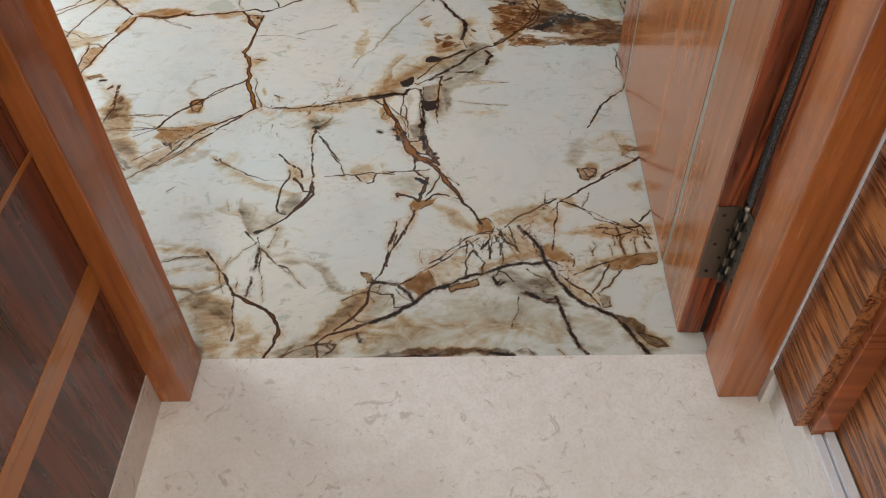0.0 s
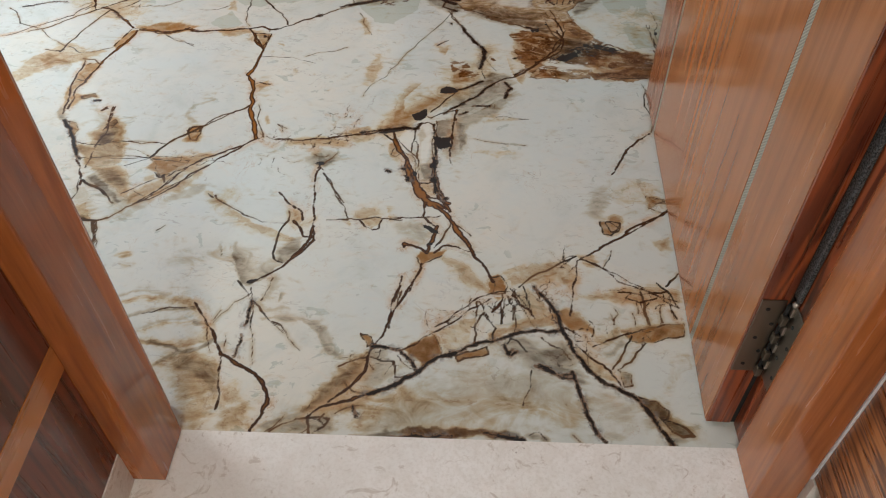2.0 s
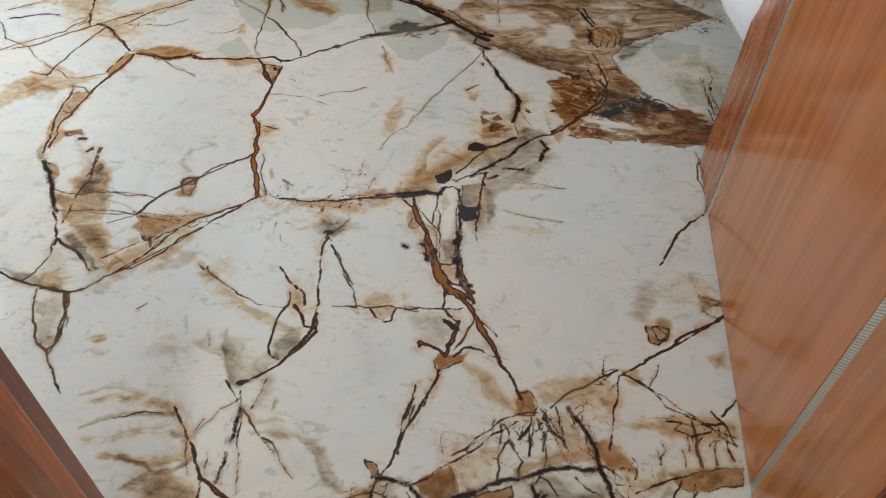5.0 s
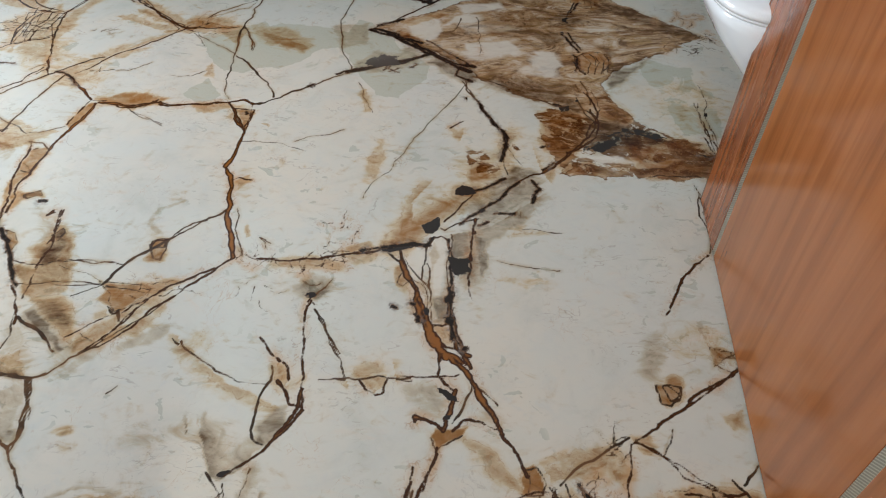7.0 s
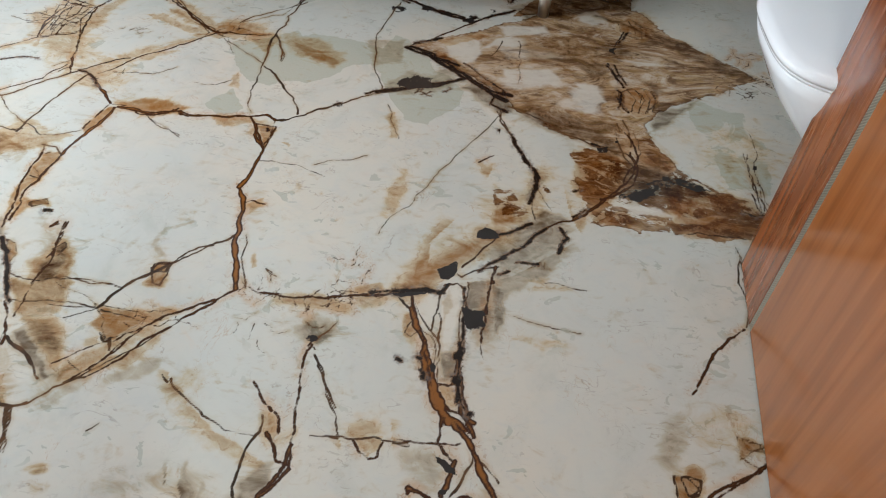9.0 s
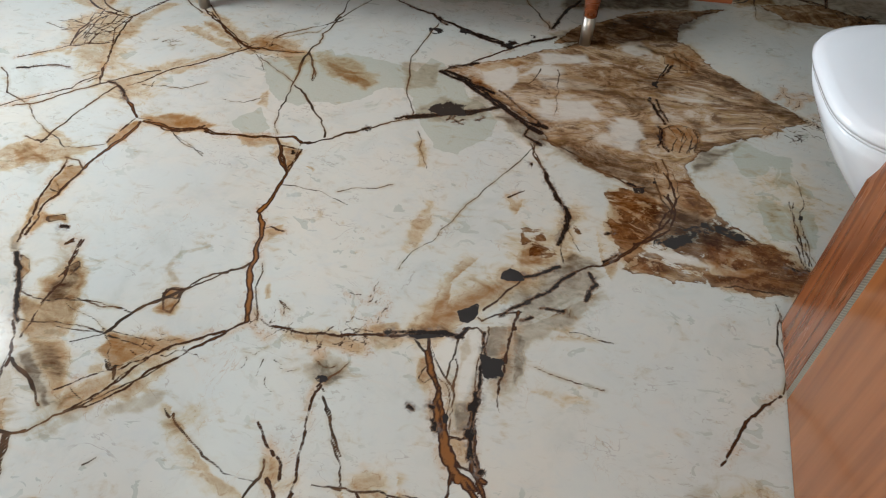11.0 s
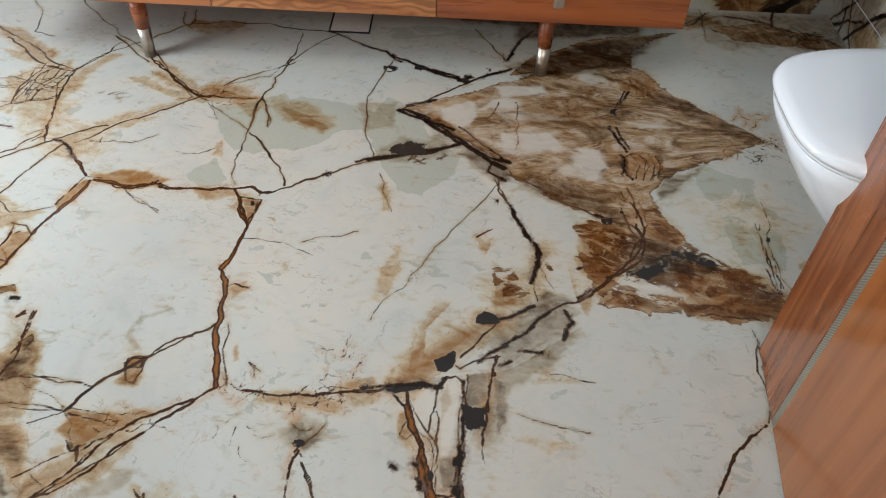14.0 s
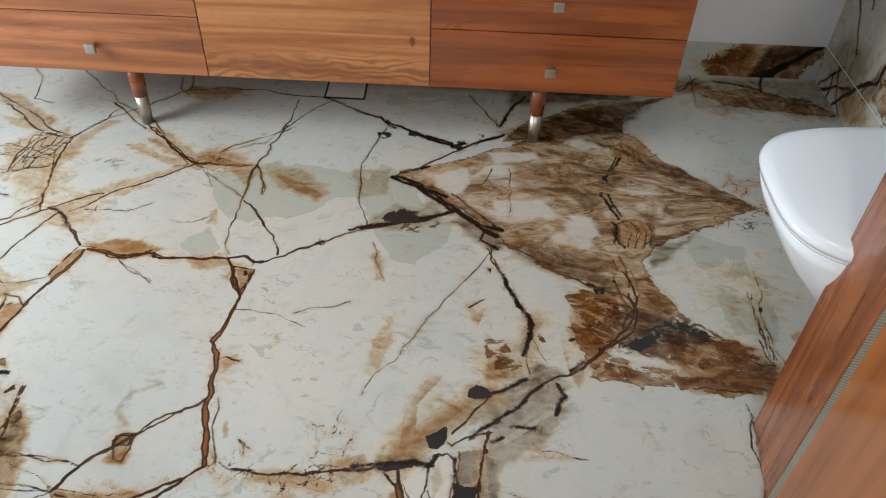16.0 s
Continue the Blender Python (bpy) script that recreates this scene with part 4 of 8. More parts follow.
vein("hair", 2.5, 2, 0.101, 0.288, 0.124, 0.247, 0.134, 0.224)
vein("hair", 2.5, 2, 0.137, 0.317, 0.149, 0.283)
vein("hair", 2.5, 2, 0.117, 0.32, 0.13, 0.263, 0.128, 0.25)
vein("hair", 2, 2, -0.046, 0.205, -0.027, 0.163)
patch("rust", 0.8, 0.0033, 0, 0.056, 0.206, 0.108, 0.23, 0.177, 0.253, 0.186, 0.227, 0.128, 0.22, 0.06, 0.191)
vein("hair", 3, 3, 0.084, 0.187, 0.091, 0.199, 0.103, 0.194, 0.118, 0.172)
vein("black", 4, 3, 0.08, 0.184, 0.085, 0.166, 0.094, 0.176)
patch("smoke", 0.8, 0.0055, 0, 0.075, 0.186, 0.113, 0.201, 0.137, 0.179, 0.173, 0.148, 0.2, 0.126, 0.172, 0.118, 0.127, 0.145, 0.085, 0.162)
stain("smoke", 0.9, 0.145, 0.137, 0.030, 0.006, -25)
stain("smoke", 0.9, 0.185, 0.122, 0.035, 0.006, -15)
vein("black", 3, 3, 0.131, 0.143, 0.149, 0.136, 0.172, 0.122, 0.19, 0.119)
vein("hair", 3, 3, 0.145, 0.203, 0.16, 0.187, 0.179, 0.18, 0.192, 0.158)
vein("hair", 2, 2, 0.185, 0.206, 0.198, 0.189)
vein("black", 4, 4, 0.193, 0.133, 0.206, 0.076, 0.218, 0.03, 0.235, 0.003)
vein("black", 4, 5, 0.137, 0.318, 0.177, 0.253, 0.194, 0.197, 0.219, 0.14, 0.248, 0.11)
vein("black", 5, 6, 0.248, 0.11, 0.287, 0.09, 0.313, 0.054, 0.338, 0.003)
vein("brown", 4, 3, 0.203, 0.19, 0.229, 0.161, 0.257, 0.137, 0.272, 0.107)
patch("rust", 0.55, 0.0022, 0, 0.203, 0.184, 0.229, 0.161, 0.26, 0.137, 0.267, 0.112, 0.227, 0.125, 0.208, 0.148)
vein("brown", 3, 3, 0.222, 0.391, 0.208, 0.306, 0.199, 0.252)
patch("rust", 0.95, 0.0033, 0, 0.16, 0.245, 0.198, 0.267, 0.234, 0.233, 0.239, 0.21, 0.204, 0.212, 0.176, 0.234)
vein("brown", 3, 3, 0.153, 0.252, 0.177, 0.235, 0.214, 0.208)
vein("brown", 4, 3, 0.23, 0.393, 0.275, 0.364, 0.322, 0.327, 0.346, 0.316)
vein("brown", 3, 3, 0.346, 0.316, 0.368, 0.298, 0.395, 0.279)
patch("rust", 0.75, 0.0088, 0, 0.281, 0.317, 0.332, 0.331, 0.399, 0.32, 0.396, 0.296, 0.342, 0.282, 0.279, 0.293)
vein("hair", 4, 4, 0.331, 0.315, 0.333, 0.264, 0.337, 0.238)
vein("brown", 3, 3, 0.382, 0.308, 0.387, 0.254)
vein("hair", 2, 2, 0.364, 0.285, 0.361, 0.244)
patch("rust", 0.95, 0.0022, 3, 0.29, 0.213, 0.32, 0.227, 0.396, 0.244, 0.395, 0.214, 0.338, 0.198, 0.3, 0.2)
patch("smoke", 0.6, 0.0033, 0, 0.339, 0.226, 0.359, 0.232, 0.366, 0.213, 0.346, 0.203)
vein("hair", 3, 3, 0.302, 0.212, 0.278, 0.167, 0.261, 0.141)
vein("hair", 3, 3, 0.324, 0.198, 0.294, 0.157, 0.269, 0.139)
patch("smoke", 0.85, 0.0028, 2.5, 0.27, 0.138, 0.291, 0.128, 0.294, 0.107, 0.279, 0.102)
patch("smoke", 0.9, 0.0033, 2, 0.302, 0.085, 0.329, 0.077, 0.349, 0.063, 0.343, 0.047, 0.313, 0.054)
patch("smoke", 0.95, 0.0033, 3, 0.33, 0.046, 0.35, 0.041, 0.37, 0.031, 0.379, 0.017, 0.363, 0.014, 0.343, 0.023)
patch("smoke", 0.7, 0.0033, 0, 0.333, 0.01, 0.363, 0.012, 0.375, 0.006, 0.34, -0.001)
patch("rust", 0.5, 0.0055, 0, 0.304, 0.083, 0.36, 0.048, 0.373, 0.02, 0.33, 0.017, 0.309, 0.054)
patch("smoke", 0.6, 0.0044, 0, 0.237, 0.198, 0.282, 0.222, 0.29, 0.207, 0.25, 0.187)
vein("brown", 3, 3, 0.231, 0.186, 0.271, 0.206, 0.296, 0.218)
patch("rust", 0.35, 0.0220, 0, -0.135, 0.068, -0.046, 0.079, -0.008, 0.051, 0.126, 0.086, 0.224, 0.078, 0.195, 0.036, 0.081, 0.038, -0.041, 0.029, -0.13, 0.033)
stain("smoke", 0.45, -0.094, 0.066, 0.035, 0.013, -9)
stain("smoke", 0.45, -0.044, 0.057, 0.041, 0.013, -9)
stain("smoke", 0.35, 0.108, 0.111, 0.043, 0.013, -18)
stain("smoke", 0.35, 0.162, 0.097, 0.041, 0.013, -12)
vein("hair", 2, 2, 0.125, 0.134, 0.121, 0.096, 0.108, 0.064)
vein("hair", 2, 2, 0.116, 0.011, 0.133, 0.017, 0.143, 0.004)
stain("smoke", 0.8, 0.122, 0.008, 0.016, 0.006, -5)
stain("smoke", 0.8, 0.140, 0.005, 0.010, 0.006, -21)
vein("hair", 2, 2, 0.185, 0.014, 0.197, 0.0)
stain("smoke", 0.5, 0.249, 0.014, 0.020, 0.008, -2)
vein("hair", 4, 4, 0.109, 0.318, 0.161, 0.36, 0.22, 0.401)
patch("rust", 0.6, 0.0033, 0, 0.114, 0.319, 0.119, 0.36, 0.129, 0.334, 0.124, 0.32)
patch("rust", 0.6, 0.0044, 0, 0.161, 0.356, 0.182, 0.372, 0.211, 0.333, 0.19, 0.325)
vein("hair", 3, 3, 0.38, 0.33, 0.408, 0.363)
vein("hair", 2, 2, 0.193, 0.391, 0.215, 0.402)
vein("hair", 3, 3, -0.293, 0.002, -0.254, 0.027, -0.219, 0.031, -0.201, 0.029)
vein("hair", 3, 3, -0.201, 0.029, -0.206, 0.016, -0.215, 0.01)
vein("hair", 4, 4, -0.236, 0.025, -0.23, 0.001)
stain("smoke", 0.7, -0.290, 0.018, 0.030, 0.006, 22)
stain("smoke", 0.7, -0.257, 0.029, 0.023, 0.006, 15)
vein("hair", 2, 2, -0.274, 0.033, -0.287, 0.012, -0.3, 0.001)
vein("hair", 2, 2, -0.194, 0.038, -0.178, 0.049, -0.151, 0.054)
vein("black", 3, 3, -0.166, 0.053, -0.159, 0.036)
patch("rust", 0.85, 0.0017, 3, -0.084, 0.404, -0.066, 0.388, -0.03, 0.414, -0.033, 0.385, -0.063, 0.368, -0.079, 0.35)
vein("brown", 4, 4, -0.112, 0.416, -0.089, 0.402, -0.067, 0.394, -0.04, 0.401)
vein("brown", 4, 4, -0.033, 0.417, -0.015, 0.421, 0.004, 0.413, 0.031, 0.395)
patch("smoke", 0.8, 0.0022, 0, -0.113, 0.417, -0.09, 0.413, -0.077, 0.396, -0.088, 0.395)
vein("brown", 4, 4, -0.077, 0.356, -0.093, 0.301)
patch("rust", 0.75, 0.0077, 0, -0.03, 0.411, 0.024, 0.393, 0.049, 0.335, 0.058, 0.309, 0.032, 0.314, -0.004, 0.356)
patch("smoke", 0.8, 0.0033, 0, -0.024, 0.805, 0.003, 0.799, -0.001, 0.729, -0.017, 0.706)
patch("ink", 0.95, 0.0017, 0, -0.068, 0.757, -0.037, 0.76, -0.035, 0.72, -0.062, 0.715)
vein("black", 6, 6, -0.165, 0.642, -0.158, 0.637)
vein("black", 6, 6, -0.116, 0.609, -0.12, 0.614)
vein("hair", 2, 2, -0.149, 0.718, -0.115, 0.692, -0.104, 0.637)
patch("rust", 0.5, 0.0066, 0, 0.083, 0.351, 0.141, 0.383, 0.194, 0.401, 0.213, 0.36, 0.16, 0.323, 0.099, 0.312)
vein("brown", 5, 5, -0.931, 1.033, -0.938, 0.989, -0.94, 0.949, -0.951, 0.917, -0.941, 0.875, -0.941, 0.84)
vein("brown", 5, 4, -0.972, 1.031, -0.974, 0.99, -0.969, 0.929, -0.954, 0.887, -0.951, 0.848, -0.945, 0.819)
vein("hair", 3, 3, -0.956, 1.034, -0.964, 1.028)
vein("hair", 3, 3, -0.938, 0.978, -0.944, 0.956, -0.963, 0.961)
vein("hair", 2, 2, -0.967, 0.984, -0.947, 0.963)
patch("rust", 0.8, 0.0022, 0, -0.97, 1.027, -0.934, 1.033, -0.936, 0.953, -0.95, 0.92, -0.944, 0.875, -0.945, 0.844, -0.957, 0.887, -0.967, 0.929, -0.972, 0.987)
patch("smoke", 0.7, 0.0022, 0, -0.958, 0.851, -0.937, 0.834, -0.924, 0.796, -0.939, 0.8, -0.955, 0.831)
vein("black", 6, 5, -0.931, 0.795, -0.899, 0.749, -0.878, 0.715, -0.861, 0.683, -0.844, 0.657)
vein("brown", 5, 4, -0.851, 0.656, -0.833, 0.631, -0.819, 0.601, -0.811, 0.571)
patch("rust", 0.8, 0.0028, 3, -0.918, 0.79, -0.901, 0.784, -0.887, 0.763, -0.888, 0.744, -0.897, 0.749)
patch("rust", 0.9, 0.0044, 0, -0.954, 0.902, -0.929, 0.899, -0.895, 0.898, -0.886, 0.885, -0.914, 0.88, -0.923, 0.857, -0.931, 0.842)
patch("smoke", 0.8, 0.0022, 4, -0.926, 0.892, -0.899, 0.901, -0.891, 0.89, -0.915, 0.877)
vein("black", 6, 5, -0.888, 0.873, -0.876, 0.875)
vein("brown", 5, 4, -0.858, 0.837, -0.846, 0.843)
vein("brown", 5, 5, -0.858, 0.834, -0.85, 0.849)
vein("brown", 3, 3, -0.831, 0.852, -0.827, 0.826, -0.824, 0.8, -0.824, 0.781)
patch("smoke", 0.95, 0.0028, 3, -0.824, 0.784, -0.811, 0.8, -0.803, 0.791, -0.812, 0.77)
vein("brown", 4, 4, -0.823, 0.781, -0.817, 0.75, -0.823, 0.719, -0.826, 0.701)
vein("brown", 5, 3, -0.809, 0.746, -0.824, 0.735, -0.825, 0.713)
vein("brown", 3, 3, -0.823, 0.701, -0.819, 0.661, -0.82, 0.628)
patch("smoke", 0.9, 0.0066, 0, -0.837, 0.741, -0.826, 0.768, -0.811, 0.789, -0.792, 0.767, -0.798, 0.735, -0.801, 0.711, -0.821, 0.701)
patch("rust", 0.7, 0.0077, 0, -0.856, 0.75, -0.829, 0.773, -0.819, 0.814, -0.781, 0.782, -0.78, 0.72, -0.792, 0.695, -0.83, 0.7)
patch("smoke", 0.55, 0.0066, 0, -0.872, 0.71, -0.833, 0.705, -0.796, 0.73, -0.756, 0.713, -0.765, 0.671, -0.801, 0.648, -0.827, 0.632)
patch("rust", 0.65, 0.0066, 0, -0.872, 0.71, -0.833, 0.705, -0.796, 0.73, -0.756, 0.713, -0.751, 0.645, -0.79, 0.628, -0.827, 0.632)
vein("hair", 2.5, 3, -0.875, 0.716, -0.844, 0.707, -0.815, 0.708)
vein("hair", 2, 3, -0.791, 0.721, -0.75, 0.72, -0.7, 0.72, -0.665, 0.714)
vein("hair", 2.5, 3, -0.847, 0.662, -0.792, 0.666, -0.745, 0.671, -0.688, 0.665)
vein("hair", 1.5, 1.5, -0.784, 0.708, -0.736, 0.693, -0.691, 0.672)
vein("hair", 2, 2, -0.689, 0.667, -0.707, 0.655, -0.737, 0.637)
vein("hair", 4, 4, -0.689, 0.667, -0.676, 0.701, -0.654, 0.73, -0.626, 0.759, -0.601, 0.784, -0.586, 0.809, -0.544, 0.836)
patch("rust", 0.95, 0.0017, 3, -0.63, 0.755, -0.632, 0.772, -0.601, 0.784, -0.607, 0.76)
patch("rust", 0.8, 0.0044, 0, -0.635, 0.733, -0.624, 0.753, -0.598, 0.764, -0.595, 0.731, -0.622, 0.726)
patch("smoke", 0.95, 0.0044, 0, -0.809, 0.592, -0.793, 0.606, -0.759, 0.58, -0.731, 0.545, -0.71, 0.524, -0.72, 0.518, -0.754, 0.546, -0.789, 0.575)
patch("smoke", 0.7, 0.0083, 0, -0.808, 0.625, -0.764, 0.632, -0.717, 0.598, -0.714, 0.558, -0.75, 0.572, -0.783, 0.597)
patch("rust", 0.6, 0.0083, 0, -0.823, 0.633, -0.765, 0.654, -0.713, 0.609, -0.701, 0.55, -0.708, 0.529, -0.769, 0.589)
vein("hair", 5, 5, -0.811, 0.587, -0.776, 0.567, -0.745, 0.543, -0.722, 0.518)
patch("rust", 0.9, 0.0028, 0, -0.687, 0.637, -0.676, 0.66, -0.632, 0.66, -0.604, 0.651, -0.632, 0.628, -0.634, 0.612, -0.65, 0.601, -0.66, 0.618)
vein("hair", 2.5, 2, -0.682, 0.663, -0.646, 0.658, -0.609, 0.65)
vein("hair", 3, 3, -0.664, 0.617, -0.65, 0.601, -0.639, 0.603)
vein("brown", 2.5, 2.5, -0.599, 0.639, -0.62, 0.623, -0.635, 0.603)
vein("brown", 4, 5, -0.592, 0.645, -0.561, 0.672, -0.538, 0.687, -0.499, 0.713)
vein("brown", 3, 4, -0.592, 0.645, -0.612, 0.616, -0.625, 0.583, -0.648, 0.554, -0.67, 0.526)
vein("brown", 3, 3, -0.614, 0.61, -0.631, 0.577, -0.648, 0.545, -0.656, 0.534)
vein("hair", 4, 4, -0.643, 0.61, -0.634, 0.586)
patch("rust", 0.8, 0.0055, 0, -0.623, 0.662, -0.592, 0.678, -0.564, 0.679, -0.572, 0.654, -0.595, 0.64)
patch("rust", 0.7, 0.0044, 0, -0.621, 0.574, -0.593, 0.583, -0.591, 0.559, -0.623, 0.539, -0.649, 0.538)
patch("rust", 0.7, 0.0055, 0, -0.709, 0.539, -0.686, 0.557, -0.65, 0.539, -0.668, 0.522, -0.701, 0.516)
vein("brown", 2.5, 2, -0.64, 0.606, -0.669, 0.587, -0.691, 0.567, -0.714, 0.548)
vein("hair", 2, 2, -0.691, 0.557, -0.665, 0.542)
patch("rust", 0.5, 0.0055, 0, -0.682, 0.604, -0.66, 0.618, -0.651, 0.599, -0.681, 0.583)
stain("smoke", 0.35, -0.625, 0.875, 0.027, 0.006, -148)
stain("smoke", 0.35, -0.649, 0.853, 0.021, 0.006, -126)
stain("smoke", 0.35, -0.654, 0.829, 0.019, 0.006, -77)
stain("smoke", 0.35, -0.635, 0.804, 0.031, 0.006, -39)
stain("smoke", 0.3, -0.694, 0.813, 0.027, 0.006, -108)
patch("ink", 0.97, 0.0017, 0, -0.123, 0.839, -0.114, 0.857, -0.102, 0.866, -0.094, 0.857, -0.103, 0.831, -0.106, 0.817, -0.119, 0.822)
patch("ink", 0.97, 0.0017, 0, -0.06, 0.946, -0.038, 0.958, -0.034, 0.937, -0.055, 0.928)
patch("ink", 0.97, 0.0017, 0, -0.073, 0.761, -0.052, 0.762, -0.049, 0.727, -0.066, 0.723)
patch("ink", 0.7, 0.0044, 0, -0.051, 0.759, -0.033, 0.757, -0.037, 0.714, -0.064, 0.709)
vein("black", 7, 6, -0.036, 0.939, -0.007, 0.955, 0.023, 0.971, 0.047, 0.994)
vein("black", 7, 6, -0.197, 0.781, -0.168, 0.786, -0.136, 0.794)
vein("black", 5, 4, -0.135, 0.789, -0.112, 0.792, -0.101, 0.816)
vein("hair", 4, 3, -0.109, 0.806, -0.092, 0.827, -0.065, 0.841, -0.043, 0.862)
vein("black", 4, 5, -0.078, 0.866, -0.095, 0.844, -0.1, 0.825)
vein("brown", 5, 4, -0.085, 0.862, -0.065, 0.887, -0.043, 0.912)
vein("black", 6, 6, -0.015, 0.87, 0.003, 0.89, 0.031, 0.91, 0.059, 0.94, 0.093, 0.997)
vein("black", 4, 3, 0.093, 0.997, 0.118, 1.017, 0.143, 1.043)
vein("black", 9, 5, 0.102, 0.963, 0.092, 0.939, 0.087, 0.924)
vein("black", 6, 5, 0.023, 0.883, 0.047, 0.897)
vein("black", 4, 4, 0.001, 0.861, 0.014, 0.869, 0.018, 0.882)
vein("black", 4, 4, -0.013, 0.852, 0.001, 0.858)
vein("hair", 4, 4, -0.054, 0.87, -0.043, 0.859, -0.028, 0.856)
vein("brown", 6, 5, -0.029, 0.872, -0.022, 0.839, -0.023, 0.827)
vein("hair", 3, 3, -0.111, 0.789, -0.114, 0.743, -0.117, 0.705)
vein("hair", 3, 3, -0.154, 0.759, -0.134, 0.724, -0.117, 0.703)
vein("hair", 3, 3, -0.109, 0.744, -0.103, 0.713, -0.099, 0.662, -0.094, 0.605)
vein("hair", 3, 3, -0.117, 0.703, -0.106, 0.691, -0.102, 0.682)
vein("hair", 3, 3, -0.109, 0.791, -0.1, 0.81, -0.086, 0.816, -0.072, 0.804, -0.07, 0.784)
vein("hair", 3, 3, -0.07, 0.837, -0.065, 0.796, -0.072, 0.756, -0.067, 0.688)
vein("black", 5, 6, -0.067, 0.688, -0.063, 0.649, -0.06, 0.611, -0.058, 0.575)
vein("brown", 5, 5, -0.064, 0.688, -0.06, 0.63, -0.051, 0.585, -0.039, 0.553)
vein("black", 7, 6, -0.069, 0.665, -0.071, 0.657)
vein("black", 7, 7, -0.067, 0.619, -0.065, 0.61)
vein("black", 7, 7, -0.041, 0.553, -0.036, 0.556)
vein("hair", 3, 3, -0.051, 0.754, -0.033, 0.763)
vein("brown", 3, 4, -0.025, 0.826, -0.028, 0.78, -0.028, 0.736, -0.033, 0.714)
vein("brown", 4, 1.5, -0.033, 0.714, -0.031, 0.684, -0.024, 0.66)
patch("smoke", 0.85, 0.0033, 0, -0.069, 0.807, -0.054, 0.824, -0.033, 0.825, -0.029, 0.769, -0.06, 0.758)
patch("pale", 0.6, 0.0033, 0, -0.055, 0.816, -0.029, 0.82, -0.033, 0.766, -0.052, 0.763)
patch("smoke", 0.9, 0.0044, 0, -0.023, 0.821, -0.005, 0.807, -0.002, 0.773, -0.017, 0.738, -0.024, 0.759)
patch("smoke", 0.85, 0.0033, 0, -0.098, 0.662, -0.068, 0.668, -0.065, 0.61, -0.088, 0.608)
patch("smoke", 0.5, 0.0033, 0, -0.105, 0.767, -0.093, 0.792, -0.084, 0.759, -0.097, 0.724)
vein("brown", 4, 4, -0.093, 0.603, -0.076, 0.601, -0.058, 0.611)
patch("rust", 0.5, 0.0033, 0, -0.089, 0.601, -0.064, 0.606, -0.059, 0.566, -0.075, 0.563)
vein("brown", 3, 3, -0.087, 0.588, -0.075, 0.563)
vein("brown", 7, 9, -0.163, 0.777, -0.15, 0.737, -0.134, 0.697, -0.119, 0.659, -0.105, 0.622)
vein("brown", 11, 13, -0.105, 0.622, -0.095, 0.587, -0.078, 0.554, -0.067, 0.536)
vein("brown", 6, 7, -0.075, 0.563, -0.049, 0.554, -0.027, 0.541)
vein("black", 6, 5, -0.128, 0.647, -0.133, 0.649)
vein("black", 7, 6, -0.117, 0.618, -0.123, 0.624)
patch("smoke", 0.6, 0.0055, 0, -0.139, 0.646, -0.119, 0.659, -0.106, 0.603, -0.12, 0.61)
vein("hair", 4, 3, -0.195, 0.776, -0.172, 0.755, -0.154, 0.742)
patch("rust", 0.85, 0.0066, 0, -0.161, 0.803, -0.164, 0.851, -0.141, 0.893, -0.105, 0.925, -0.053, 0.908, -0.078, 0.866, -0.11, 0.812)
patch("rust", 0.5, 0.0138, 0, -0.175, 0.801, -0.18, 0.886, -0.127, 0.934, -0.057, 0.946, -0.068, 0.867, -0.117, 0.799)
patch("rust", 0.9, 0.0044, 0, -0.037, 0.956, -0.03, 0.992, -0.011, 1.009, -0.004, 0.983, -0.017, 0.956)
patch("rust", 0.75, 0.0033, 0, -0.173, 0.733, -0.156, 0.747, -0.143, 0.696, -0.155, 0.683)
patch("smoke", 0.85, 0.0066, 0, -0.053, 0.908, -0.006, 0.942, 0.063, 0.98, 0.093, 0.999, 0.045, 0.925, 0.008, 0.893, -0.03, 0.874)
patch("smoke", 0.8, 0.0044, 0, 0.009, 0.881, 0.047, 0.902, 0.058, 0.877, 0.03, 0.857)
patch("smoke", 0.7, 0.0044, 0, -0.194, 0.798, -0.138, 0.809, -0.117, 0.797, -0.196, 0.783)
patch("smoke", 0.7, 0.0055, 0, 0.041, 1.011, 0.082, 1.025, 0.103, 1.004, 0.063, 0.978)
patch("rust", 0.6, 0.0066, 0, 0.083, 0.984, 0.123, 1.018, 0.143, 1.008, 0.105, 0.922, 0.085, 0.919)
vein("hair", 2, 2, 0.009, 0.759, 0.055, 0.748, 0.091, 0.741, 0.136, 0.738)
stain("rust", 0.35, 0.039, 0.708, 0.027, 0.010, -2)
stain("rust", 0.35, 0.084, 0.708, 0.040, 0.010, 3)
stain("rust", 0.35, 0.069, 0.835, 0.042, 0.008, 1)
vein("brown", 4, 5, -1.336, 1.697, -1.233, 1.619, -1.18, 1.588)
vein("brown", 4, 4, -1.18, 1.588, -1.137, 1.578, -1.106, 1.576)
vein("brown", 4, 3, -1.106, 1.576, -1.082, 1.62, -1.057, 1.665, -1.039, 1.729)
vein("hair", 4, 4, -1.07, 1.747, -1.012, 1.701, -0.943, 1.645)
vein("brown", 5, 5, -0.974, 1.702, -0.906, 1.626, -0.831, 1.563, -0.771, 1.525)
vein("brown", 5, 3, -0.769, 1.521, -0.839, 1.454, -0.9, 1.403, -0.927, 1.371, -0.979, 1.309)
vein("hair", 4, 4, -0.932, 1.381, -0.985, 1.35, -1.023, 1.316, -1.087, 1.258, -1.146, 1.198, -1.182, 1.182)
